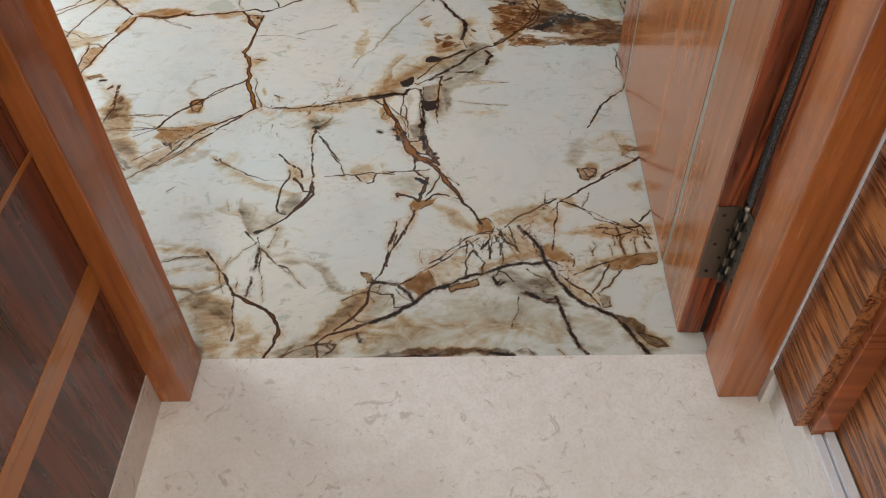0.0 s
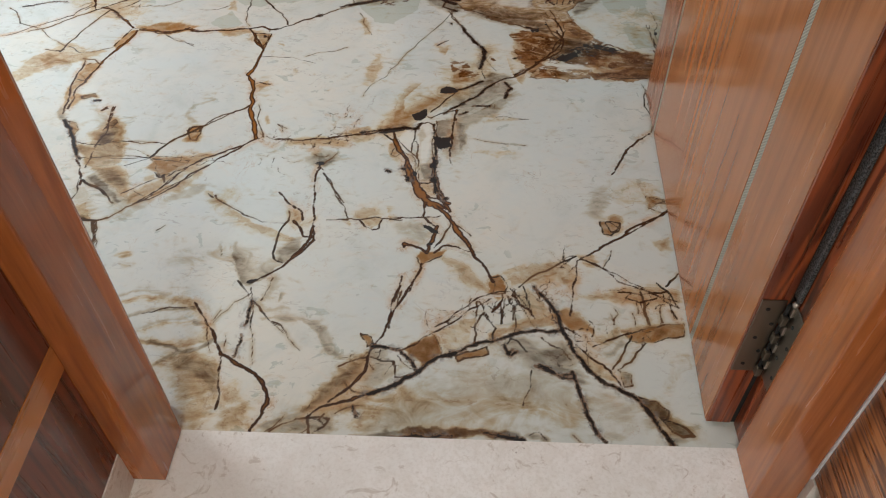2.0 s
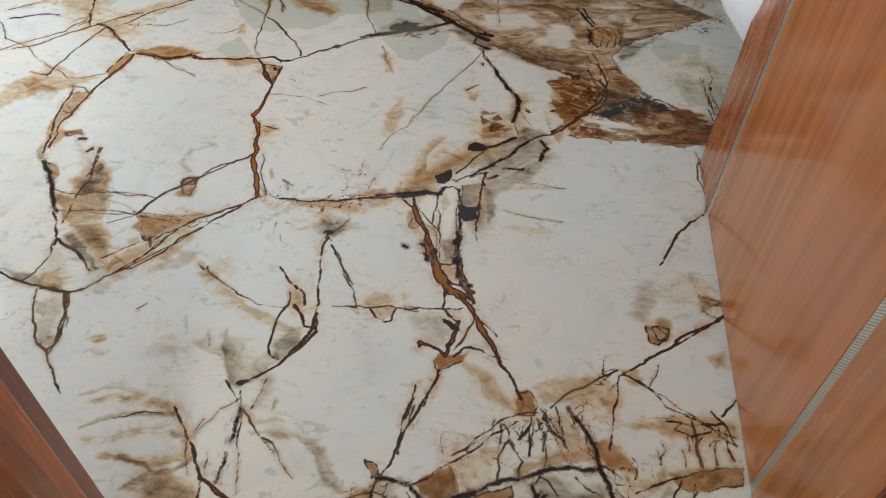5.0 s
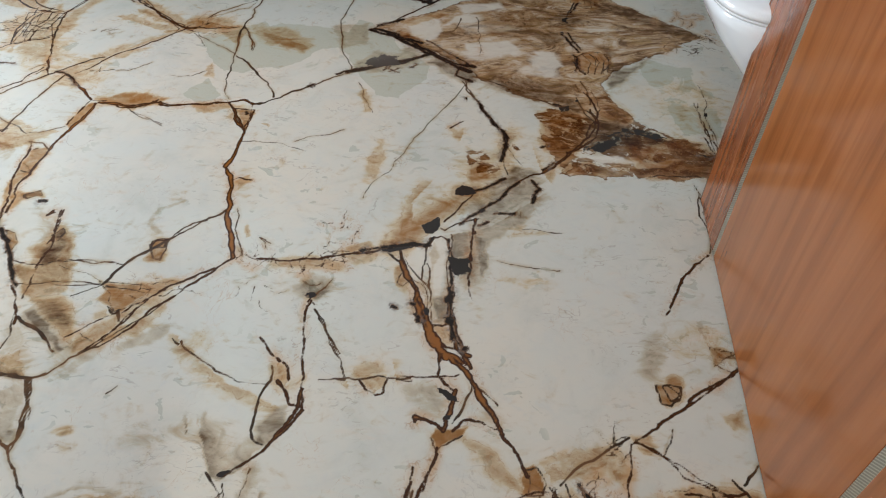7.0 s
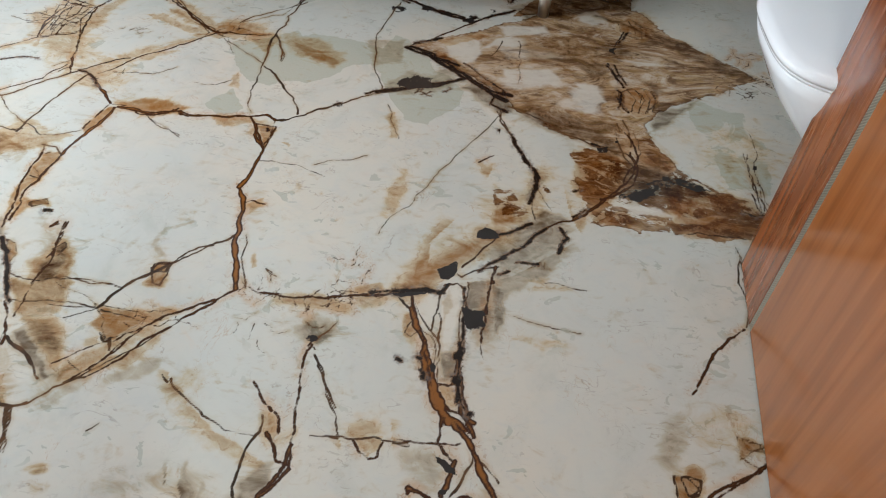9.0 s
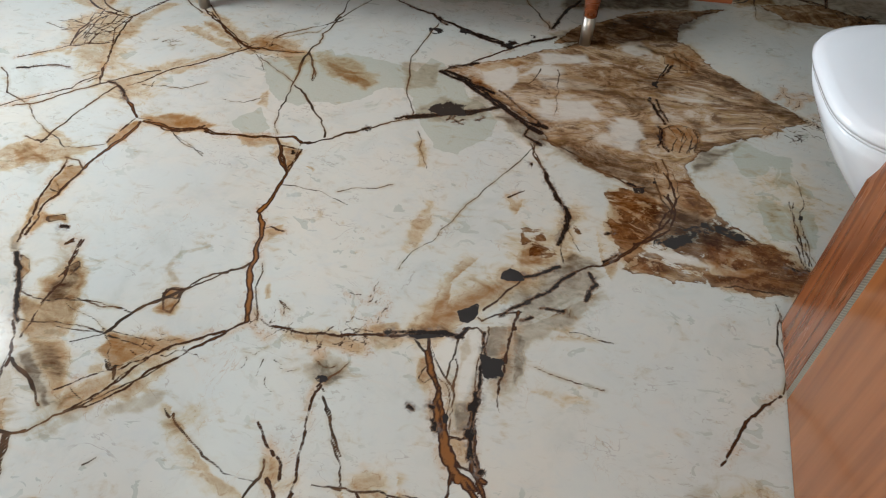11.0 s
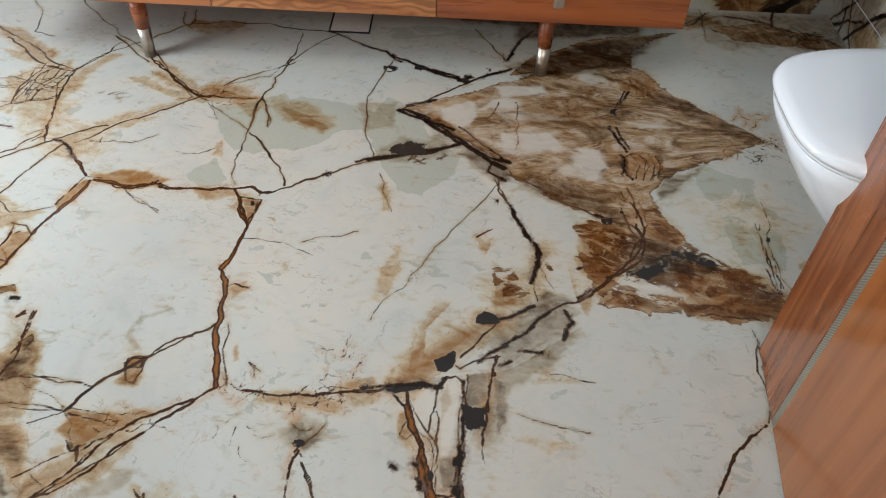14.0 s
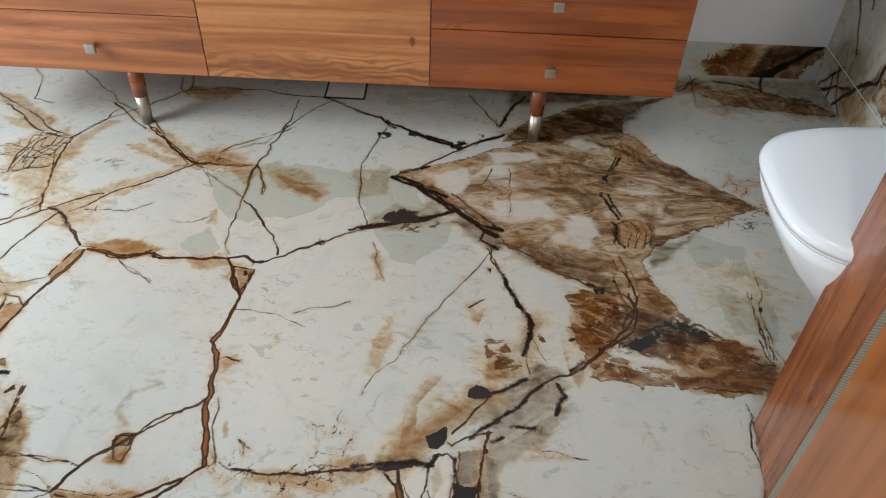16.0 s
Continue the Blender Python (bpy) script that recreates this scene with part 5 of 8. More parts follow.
vein("brown", 3, 3, -1.106, 1.576, -1.118, 1.523, -1.091, 1.455, -1.067, 1.39, -1.064, 1.358)
vein("brown", 5, 3, -1.064, 1.358, -1.053, 1.327, -1.041, 1.304)
vein("brown", 4, 4, -1.186, 1.601, -1.19, 1.535, -1.199, 1.496, -1.183, 1.426)
vein("brown", 3, 3, -1.276, 1.352, -1.226, 1.389, -1.183, 1.426, -1.101, 1.46)
vein("brown", 3, 2, -1.139, 1.583, -1.159, 1.503, -1.156, 1.455)
vein("brown", 3, 2, -1.184, 1.523, -1.157, 1.443)
vein("brown", 3, 2, -1.12, 1.573, -1.146, 1.493, -1.146, 1.45)
vein("hair", 2, 2, -1.214, 1.51, -1.164, 1.514, -1.102, 1.506)
vein("hair", 2, 2, -1.291, 1.504, -1.232, 1.49, -1.202, 1.503)
vein("hair", 2, 2, -1.27, 1.52, -1.214, 1.525)
vein("black", 4, 2, -1.252, 1.313, -1.208, 1.331, -1.18, 1.343, -1.139, 1.344)
vein("hair", 3, 2, -1.092, 1.32, -1.065, 1.346)
vein("hair", 3, 2, -1.07, 1.303, -1.051, 1.323)
vein("black", 5, 3, -1.025, 1.315, -0.998, 1.305, -0.957, 1.262)
vein("brown", 5, 6, -0.982, 1.287, -0.947, 1.253, -0.904, 1.209)
vein("hair", 4, 4, -0.998, 1.305, -1.017, 1.251, -1.037, 1.189, -1.053, 1.112)
vein("hair", 3, 3, -1.152, 1.197, -1.115, 1.156, -1.063, 1.119, -1.003, 1.082)
vein("hair", 2, 2, -1.003, 1.082, -0.962, 1.092, -0.923, 1.113)
vein("hair", 4, 4, -1.053, 1.112, -1.056, 1.085, -1.07, 1.091)
vein("brown", 4, 4, -0.906, 1.202, -0.916, 1.163, -0.925, 1.117)
vein("brown", 7, 6, -0.89, 1.196, -0.897, 1.148, -0.91, 1.111, -0.924, 1.065, -0.93, 1.03)
patch("rust", 0.9, 0.0028, 0, -0.905, 1.193, -0.886, 1.187, -0.895, 1.131, -0.913, 1.105, -0.927, 1.116, -0.92, 1.157)
vein("brown", 3, 3, -0.899, 1.207, -0.868, 1.207)
patch("rust", 0.95, 0.0033, 0, -0.868, 1.209, -0.85, 1.226, -0.793, 1.242, -0.749, 1.225, -0.737, 1.201, -0.774, 1.194, -0.807, 1.183, -0.841, 1.19)
vein("brown", 4, 5, -0.864, 1.2, -0.832, 1.184, -0.795, 1.185, -0.765, 1.203, -0.752, 1.217)
vein("brown", 5, 5, -0.748, 1.206, -0.702, 1.201, -0.641, 1.203, -0.608, 1.213)
vein("hair", 2, 2, -0.812, 1.182, -0.784, 1.159, -0.753, 1.144, -0.715, 1.122)
vein("hair", 2, 2, -0.948, 1.321, -0.907, 1.326, -0.856, 1.329, -0.811, 1.366)
vein("hair", 2, 2, -0.927, 1.339, -0.924, 1.319)
patch("rust", 0.6, 0.0055, 0, -1.027, 1.311, -1.006, 1.336, -0.95, 1.346, -0.935, 1.327, -0.978, 1.278)
patch("rust", 0.7, 0.0055, 0, -1.098, 1.051, -1.063, 1.075, -1.002, 1.077, -0.975, 1.047, -1.01, 1.024, -1.071, 1.005)
patch("smoke", 0.5, 0.0055, 0, -1.107, 1.067, -1.074, 1.073, -1.034, 1.045, -1.054, 1.017)
vein("hair", 3, 3, -0.979, 1.055, -0.971, 1.023)
vein("hair", 3, 3, -0.984, 1.054, -0.953, 1.051, -0.93, 1.03)
vein("hair", 3, 3, -1.099, 1.095, -1.07, 1.087, -1.049, 1.095)
patch("rust", 0.55, 0.0055, 0, -1.329, 1.642, -1.246, 1.644, -1.193, 1.599, -1.254, 1.601)
patch("rust", 0.5, 0.0055, 0, -1.212, 1.493, -1.167, 1.578, -1.1, 1.502, -1.1, 1.458, -1.18, 1.434)
patch("rust", 0.5, 0.0044, 0, -0.968, 1.563, -0.919, 1.585, -0.843, 1.536, -0.777, 1.512, -0.83, 1.503, -0.9, 1.538)
patch("rust", 0.45, 0.0055, 0, -1.06, 1.391, -0.974, 1.385, -0.856, 1.429, -0.818, 1.435, -0.902, 1.376, -1.003, 1.358)
twigs(8, 0.05, -5, 15, "hair", 1.5, -1.151, 1.517)
twigs(8, 0.03, -0, 60, "hair", 1.5, -0.977, 1.5)
vein("hair", 2, 6, -0.532, 0.555, -0.508, 0.537, -0.481, 0.523)
vein("black", 6, 5, -0.481, 0.523, -0.457, 0.505, -0.44, 0.495)
vein("hair", 4, 3, -0.44, 0.495, -0.415, 0.485, -0.384, 0.47, -0.36, 0.466)
patch("rust", 0.65, 0.0066, 0, -0.511, 0.548, -0.494, 0.555, -0.456, 0.499, -0.415, 0.485, -0.37, 0.471, -0.359, 0.438, -0.396, 0.443, -0.448, 0.467, -0.479, 0.498)
patch("rust", 0.5, 0.0083, 0, -0.508, 0.554, -0.473, 0.568, -0.444, 0.569, -0.445, 0.534, -0.483, 0.532)
vein("black", 7, 8, -0.392, 0.563, -0.376, 0.546, -0.358, 0.524)
vein("hair", 2, 3, -0.412, 0.58, -0.392, 0.563)
vein("hair", 3, 3, -0.358, 0.524, -0.349, 0.52)
vein("brown", 5, 5, -0.345, 0.516, -0.335, 0.494, -0.326, 0.462)
vein("brown", 5, 5, -0.36, 0.466, -0.353, 0.477, -0.336, 0.483)
vein("brown", 5, 5, -0.359, 0.461, -0.363, 0.434, -0.369, 0.409, -0.369, 0.384, -0.367, 0.372)
vein("brown", 4, 4, -0.367, 0.372, -0.357, 0.365, -0.348, 0.361)
vein("brown", 5, 7, -0.356, 0.459, -0.339, 0.451, -0.327, 0.436, -0.312, 0.429, -0.3, 0.437)
vein("brown", 8, 7, -0.3, 0.437, -0.306, 0.417, -0.315, 0.396, -0.328, 0.371, -0.345, 0.347)
vein("brown", 5, 4, -0.312, 0.563, -0.308, 0.517, -0.299, 0.474, -0.298, 0.448)
vein("brown", 4, 4, -0.296, 0.448, -0.305, 0.437, -0.31, 0.44)
vein("hair", 3, 3, -0.293, 0.474, -0.294, 0.453)
vein("hair", 3, 3, -0.317, 0.457, -0.314, 0.437)
vein("hair", 2, 2, -0.335, 0.481, -0.303, 0.479)
vein("brown", 6, 4, -0.336, 0.41, -0.334, 0.395, -0.339, 0.383)
vein("brown", 6, 3, -0.345, 0.347, -0.362, 0.331, -0.376, 0.314, -0.392, 0.296, -0.408, 0.278)
vein("black", 7, 6, -0.406, 0.302, -0.394, 0.302, -0.383, 0.309)
patch("smoke", 0.9, 0.0033, 0, -0.369, 0.399, -0.344, 0.41, -0.335, 0.386, -0.345, 0.371, -0.361, 0.372)
patch("smoke", 0.5, 0.0055, 0, -0.368, 0.419, -0.352, 0.45, -0.329, 0.446, -0.318, 0.411, -0.339, 0.381, -0.364, 0.379)
patch("rust", 0.8, 0.0028, 0, -0.36, 0.498, -0.347, 0.516, -0.334, 0.489, -0.354, 0.48)
patch("smoke", 0.4, 0.0033, 0, -0.357, 0.471, -0.33, 0.478, -0.309, 0.463, -0.309, 0.437, -0.329, 0.446)
stain("smoke", 0.45, -0.364, 0.561, 0.018, 0.006, -102)
stain("smoke", 0.3, -0.381, 0.520, 0.026, 0.006, -95)
stain("smoke", 0.3, -0.383, 0.494, 0.013, 0.006, -93)
stain("smoke", 0.9, -0.436, 0.376, 0.030, 0.008, -71)
stain("smoke", 0.9, -0.425, 0.344, 0.022, 0.008, -70)
stain("smoke", 0.9, -0.411, 0.317, 0.024, 0.008, -55)
stain("smoke", 0.6, -0.425, 0.380, 0.035, 0.014, -66)
stain("smoke", 0.6, -0.407, 0.340, 0.030, 0.014, -63)
stain("smoke", 0.6, -0.365, 0.344, 0.020, 0.011, -117)
stain("smoke", 0.6, -0.378, 0.325, 0.015, 0.011, -135)
patch("smoke", 0.8, 0.0077, 0, -0.426, 0.348, -0.398, 0.304, -0.379, 0.309, -0.363, 0.333, -0.381, 0.336, -0.397, 0.317)
patch("smoke", 0.4, 0.0165, 0, -0.45, 0.405, -0.397, 0.368, -0.36, 0.361, -0.369, 0.323, -0.399, 0.308, -0.426, 0.33)
patch("rust", 0.95, 0.0022, 3.5, -0.212, 0.487, -0.157, 0.491, -0.157, 0.468, -0.172, 0.459, -0.195, 0.46, -0.205, 0.473)
patch("rust", 0.85, 0.0099, 0, -0.229, 0.49, -0.229, 0.51, -0.206, 0.52, -0.177, 0.507, -0.162, 0.493)
vein("hair", 3, 3, -0.231, 0.491, -0.203, 0.489, -0.157, 0.492, -0.111, 0.496)
vein("brown", 9, 10, -0.089, 0.565, -0.05, 0.537, -0.022, 0.499, 0.012, 0.439)
vein("brown", 9, 8, 0.012, 0.439, 0.046, 0.362, 0.063, 0.329, 0.086, 0.308)
vein("brown", 5, 5, -0.075, 0.544, -0.074, 0.5)
vein("brown", 6, 6, -0.078, 0.495, -0.055, 0.457, -0.04, 0.435)
vein("brown", 6, 5, -0.036, 0.506, -0.023, 0.472, -0.04, 0.428, -0.045, 0.398)
vein("brown", 5, 5, 0.012, 0.439, -0.005, 0.445, -0.019, 0.437)
vein("black", 7, 6, -0.087, 0.47, -0.072, 0.456, -0.054, 0.448)
vein("black", 6, 6, -0.069, 0.429, -0.066, 0.423)
vein("brown", 6, 5, 0.063, 0.329, 0.058, 0.296)
vein("brown", 5, 4, 0.083, 0.311, 0.074, 0.277, 0.059, 0.257)
vein("brown", 5, 4, 0.086, 0.311, 0.109, 0.28, 0.133, 0.25)
vein("brown", 3, 3, -0.061, 0.543, -0.037, 0.522, -0.007, 0.476)
patch("rust", 0.9, 0.0033, 0, 0.057, 0.342, 0.083, 0.33, 0.09, 0.298, 0.069, 0.277, 0.05, 0.308)
patch("smoke", 0.95, 0.0028, 0, -0.179, 0.004, -0.093, 0.017, -0.024, 0.026, 0.038, 0.026, 0.081, 0.018, 0.109, 0.004, 0.082, 0.002, 0.038, 0.012, -0.005, 0.003, -0.091, -0.001, -0.178, -0.002)
patch("rust", 0.95, 0.0028, 0, -0.101, 0.013, -0.023, 0.025, 0.038, 0.026, 0.081, 0.017, 0.073, 0.008, 0.038, 0.013, -0.005, 0.005, -0.074, 0.002)
vein("black", 3, 5, -0.1, -0.001, -0.039, 0.0, -0.005, 0.004)
vein("black", 4, 6, 0.047, 0.014, 0.077, 0.007, 0.107, 0.002)
stain("smoke", 0.5, -0.120, 0.024, 0.039, 0.013, 14)
stain("smoke", 0.5, -0.069, 0.030, 0.040, 0.013, 1)
patch("smoke", 0.6, 0.0066, 0, -0.153, 0.165, -0.12, 0.167, -0.105, 0.118, -0.146, 0.083, -0.16, 0.114)
vein("hair", 3, 3, -0.186, 0.099, -0.169, 0.081, -0.15, 0.077)
vein("hair", 3, 3, -0.208, 0.017, -0.218, 0.026, -0.211, 0.037)
patch("smoke", 0.7, 0.0055, 0, -0.245, 0.025, -0.202, 0.033, -0.19, 0.014, -0.223, 0.002)
vein("brown", 5, 4, 0.414, 0.533, 0.35, 0.482, 0.29, 0.44, 0.249, 0.408, 0.222, 0.389)
vein("brown", 5, 8, -0.571, 1.194, -0.548, 1.148, -0.53, 1.109, -0.534, 1.044, -0.545, 0.996)
vein("brown", 10, 11, -0.545, 0.996, -0.522, 0.948, -0.508, 0.881, -0.497, 0.818, -0.471, 0.743)
vein("brown", 4, 4, -0.525, 1.191, -0.526, 1.152, -0.53, 1.109)
vein("brown", 3, 3, -0.571, 1.194, -0.525, 1.191)
patch("rust", 0.9, 0.0017, 0, -0.571, 1.194, -0.525, 1.191, -0.531, 1.114)
vein("hair", 3, 3, -0.492, 0.871, -0.476, 0.797, -0.454, 0.746)
vein("black", 3, 6, -0.236, 0.769, -0.195, 0.78, -0.149, 0.788)
vein("black", 5, 9, -0.046, 1.261, -0.024, 1.228, 0.01, 1.184, 0.037, 1.15, 0.046, 1.114)
vein("black", 9, 7, 0.046, 1.114, 0.036, 1.07, 0.033, 1.044)
patch("smoke", 0.7, 0.0165, 0, 0.418, 2.127, 0.843, 2.183, 0.852, 1.974, 0.714, 1.952, 0.633, 1.995, 0.499, 2.017, 0.41, 2.047)
patch("ink", 0.6, 0.0066, 0, 0.634, 2.084, 0.775, 2.093, 0.833, 2.014, 0.726, 2.01)
vein("black", 6, 3, 0.533, 2.127, 0.577, 2.122, 0.653, 2.103)
vein("hair", 4, 4, 0.673, 2.17, 0.658, 2.088)
patch("fibre", 0.8, 0.0055, 0, 0.489, 2.06, 0.588, 2.092, 0.72, 2.053, 0.782, 1.991, 0.645, 1.983, 0.542, 1.994)
vein("brown", 4, 4, 0.41, 2.047, 0.443, 2.068, 0.484, 2.138)
patch("rust", 0.7, 0.0110, 0, 0.416, 2.11, 0.482, 2.121, 0.524, 2.081, 0.423, 2.028)
stain("rust", 0.30, 0.464, 1.267, 0.118, 0.105, 158)
vein("hair", 2, 2, 0.5, 1.339, 0.493, 1.208, 0.503, 1.122, 0.516, 1.083)
patch("ink", 0.8, 0.0017, 0, 0.492, 1.231, 0.502, 1.228, 0.497, 1.215, 0.489, 1.217)
patch("rust", 0.7, 0.0033, 0, 0.534, 1.169, 0.563, 1.181, 0.564, 1.159, 0.536, 1.152)
patch("pale", 0.8, 0.0066, 0, -0.099, 1.357, -0.048, 1.328, -0.009, 1.281, -0.056, 1.274)
vein("black", 6, 3, -0.335, 1.355, -0.357, 1.34)
vein("hair", 2, 2, -0.743, 1.5, -0.716, 1.468, -0.703, 1.444)
patch("smoke", 0.5, 0.0055, 0, -0.396, 1.559, -0.309, 1.573, -0.295, 1.487, -0.355, 1.456)
patch("rust", 0.6, 0.0033, 0, -0.222, 1.586, -0.124, 1.63, -0.095, 1.616, -0.199, 1.563)
vein("black", 5, 4, -0.28, 1.564, -0.217, 1.597)
vein("hair", 3, 2, -0.624, 1.534, -0.582, 1.463, -0.578, 1.432)
patch("rust", 0.6, 0.0044, 0, -0.699, 1.511, -0.62, 1.457, -0.601, 1.527, -0.634, 1.544)
patch("ink", 0.6, 0.0022, 0, -0.424, 1.279, -0.41, 1.301, -0.396, 1.29, -0.41, 1.273)
patch("rust", 0.5, 0.0083, 0, -0.258, 0.961, -0.255, 1.056, -0.23, 1.104, -0.21, 1.049, -0.227, 0.965)
vein("hair", 2, 2, -0.753, 1.315, -0.702, 1.313, -0.672, 1.337)
patch("rust", 0.5, 0.0033, 0, -0.676, 1.366, -0.658, 1.378, -0.639, 1.313, -0.663, 1.319)
patch("rust", 0.7, 0.0033, 0, -0.269, 0.782, -0.226, 0.8, -0.205, 0.787, -0.257, 0.77)
vein("black", 4, 4, 0.083, 0.958, 0.098, 0.936, 0.093, 0.917)
vein("black", 5, 4, 0.108, 1.006, 0.093, 0.972, 0.098, 0.948)
vein("black", 4, 3, 0.016, 0.895, 0.045, 0.905, 0.055, 0.894)
vein("black", 4, 3, -0.015, 0.851, 0.012, 0.871, 0.036, 0.88)
patch("smoke", 0.6, 0.0110, 0, -0.006, 0.863, 0.05, 0.905, 0.118, 0.963, 0.138, 0.941, 0.07, 0.874, 0.014, 0.844)
patch("rust", 0.6, 0.0055, 0, 0.068, 0.968, 0.108, 1.012, 0.15, 1.045, 0.139, 1.004, 0.088, 0.946)
vein("hair", 2, 2, 0.07, 0.84, 0.117, 0.836, 0.145, 0.834)
patch("rust", 0.4, 0.0055, 0, 0.043, 0.826, 0.089, 0.843, 0.094, 0.828, 0.052, 0.817)
vein("black", 4, 3, -0.068, 1.014, -0.061, 1.028)
patch("rust", 0.5, 0.0055, 0, 0.054, 1.115, 0.087, 1.134, 0.092, 1.106, 0.066, 1.088)
patch("rust", 0.6, 0.0055, 0, 0.279, 0.481, 0.319, 0.499, 0.327, 0.469, 0.288, 0.451)
patch("rust", 0.6, 0.0044, 0, 0.373, 0.45, 0.406, 0.459, 0.406, 0.433, 0.376, 0.428)
vein("hair", 3, 3, 0.364, 0.337, 0.381, 0.318, 0.393, 0.281)
vein("brown", 3, 3, 0.29, 0.312, 0.33, 0.308, 0.381, 0.318)
vein("brown", 3, 3, 0.299, 0.3, 0.328, 0.289, 0.359, 0.301)
patch("rust", 0.8, 0.0022, 0, 0.124, 0.32, 0.145, 0.342, 0.181, 0.358, 0.19, 0.325, 0.216, 0.33, 0.181, 0.351)
patch("smoke", 0.6, 0.0033, 0, 0.23, 0.393, 0.26, 0.37, 0.27, 0.375, 0.29, 0.415, 0.282, 0.386, 0.265, 0.366)
vein("hair", 2, 2, 0.29, 0.419, 0.282, 0.393, 0.267, 0.371)
vein("brown", 3, 2, 0.167, 0.247, 0.163, 0.277, 0.154, 0.302)
vein("brown", 3, 2, 0.233, 0.209, 0.239, 0.233, 0.23, 0.245)
vein("hair", 2, 2, 0.32, 0.263, 0.321, 0.295)
vein("hair", 2, 2, 0.311, 0.233, 0.31, 0.263)
vein("hair", 2, 2, 0.273, 0.236, 0.285, 0.261, 0.279, 0.273)
vein("brown", 5, 6, -0.744, 1.199, -0.709, 1.197, -0.641, 1.205, -0.588, 1.216, -0.557, 1.227, -0.534, 1.213)
vein("brown", 5, 7, -0.588, 1.216, -0.567, 1.178, -0.539, 1.126)
vein("hair", 4, 4, -0.534, 1.213, -0.512, 1.217)
vein("black", 6, 6, -0.541, 1.182, -0.539, 1.175)
vein("hair", 4, 4, -0.737, 0.465, -0.72, 0.407, -0.712, 0.364, -0.723, 0.341, -0.755, 0.367, -0.786, 0.429, -0.797, 0.466)
vein("hair", 5, 4, -0.891, 0.502, -0.847, 0.484, -0.796, 0.474, -0.737, 0.465)
vein("hair", 3, 3, -0.822, 0.605, -0.809, 0.554, -0.816, 0.504, -0.829, 0.483)
patch("smoke", 0.7, 0.0033, 0, -0.892, 0.508, -0.809, 0.501, -0.734, 0.469, -0.782, 0.469, -0.833, 0.479)
patch("smoke", 0.5, 0.0055, 0, -0.791, 0.444, -0.767, 0.462, -0.739, 0.449, -0.723, 0.363, -0.743, 0.361)
patch("rust", 0.5, 0.0055, 0, -0.821, 0.503, -0.783, 0.524, -0.749, 0.472, -0.796, 0.474)
vein("brown", 3, 3, -1.291, 1.114, -1.224, 1.164, -1.146, 1.23, -1.063, 1.331)
vein("hair", 3, 3, -1.287, 1.305, -1.221, 1.222, -1.163, 1.199)
patch("rust", 0.5, 0.0066, 0, -1.116, 1.067, -1.053, 1.128, -0.985, 1.109, -1.023, 1.027, -1.113, 0.942, -1.144, 0.892, -1.152, 0.962)
vein("hair", 4, 4, -0.79, 0.468, -0.743, 0.466, -0.718, 0.474)
vein("hair", 4, 4, -0.741, 0.462, -0.725, 0.418, -0.715, 0.359, -0.718, 0.335)
vein("hair", 4, 3, -0.739, 0.353, -0.712, 0.322, -0.687, 0.291, -0.665, 0.264)
stain("smoke", 0.7, -0.73, 0.363, 0.021, 0.014, 159)
patch("smoke", 0.45, 0.0110, 0, -0.842, 0.587, -0.793, 0.565, -0.746, 0.497, -0.774, 0.474, -0.802, 0.495)
patch("smoke", 0.5, 0.0165, 0, -0.888, 0.862, -0.849, 0.848, -0.783, 0.778, -0.765, 0.723, -0.765, 0.67, -0.804, 0.707)
vein("brown", 4, 4, -0.835, 0.85, -0.828, 0.808, -0.828, 0.76)
vein("hair", 2, 2, -0.807, 0.712, -0.755, 0.723, -0.675, 0.714)
vein("hair", 2, 2, -0.78, 0.663, -0.733, 0.662, -0.69, 0.667)


# the deeper stains of the near cracks and of the brown fan
bleed("smoke", 0.55, 0.03, 0.004, -0.628, 0.261, -0.573, 0.279, -0.511, 0.28, -0.476, 0.252)
bleed("rust", 0.6, 0.004, 0.02, -0.617, 0.246, -0.556, 0.26, -0.504, 0.273, -0.469, 0.246)
vein("hair", 2, 3, -0.592, 0.221, -0.537, 0.237, -0.482, 0.248)
bleed("smoke", 0.45, 0.018, 0.004, -0.574, 0.189, -0.518, 0.213, -0.463, 0.213)
bleed("rust", 0.7, 0.03, 0.004, -0.553, 0.16, -0.489, 0.158, -0.445, 0.179)
patch("rust", 0.55, 0.022, 0, -0.513, 0.124, -0.454, 0.17, -0.411, 0.135, -0.387, 0.043, -0.403, -0.009, -0.441, -0.011, -0.452, 0.056)
patch("pale", 0.5, 0.012, 0, -0.409, 0.051, -0.38, 0.044, -0.363, 0.006, -0.388, -0.001)
bleed("smoke", 0.85, 0.045, 0.004, -0.458, 0.379, -0.43, 0.329, -0.395, 0.3, -0.357, 0.323, -0.332, 0.355)
bleed("rust", 0.5, 0.02, 0.004, -0.434, 0.37, -0.396, 0.305, -0.366, 0.315)
patch("rust", 0.6, 0.012, 0, -0.252, 0.035, -0.235, 0.078, -0.194, 0.122, -0.156, 0.144, -0.169, 0.1, -0.106, 0.089, -0.145, 0.055, -0.212, 0.033)
patch("smoke", 0.4, 0.016, 0, -0.252, 0.035, -0.235, 0.078, -0.194, 0.122, -0.156, 0.144, -0.169, 0.1, -0.106, 0.089, -0.145, 0.055, -0.212, 0.033)
bleed("rust", 0.45, 0.03, 0.03, -0.158, 0.032, -0.094, 0.072, -0.005, 0.067, 0.1, 0.068, 0.178, 0.042)
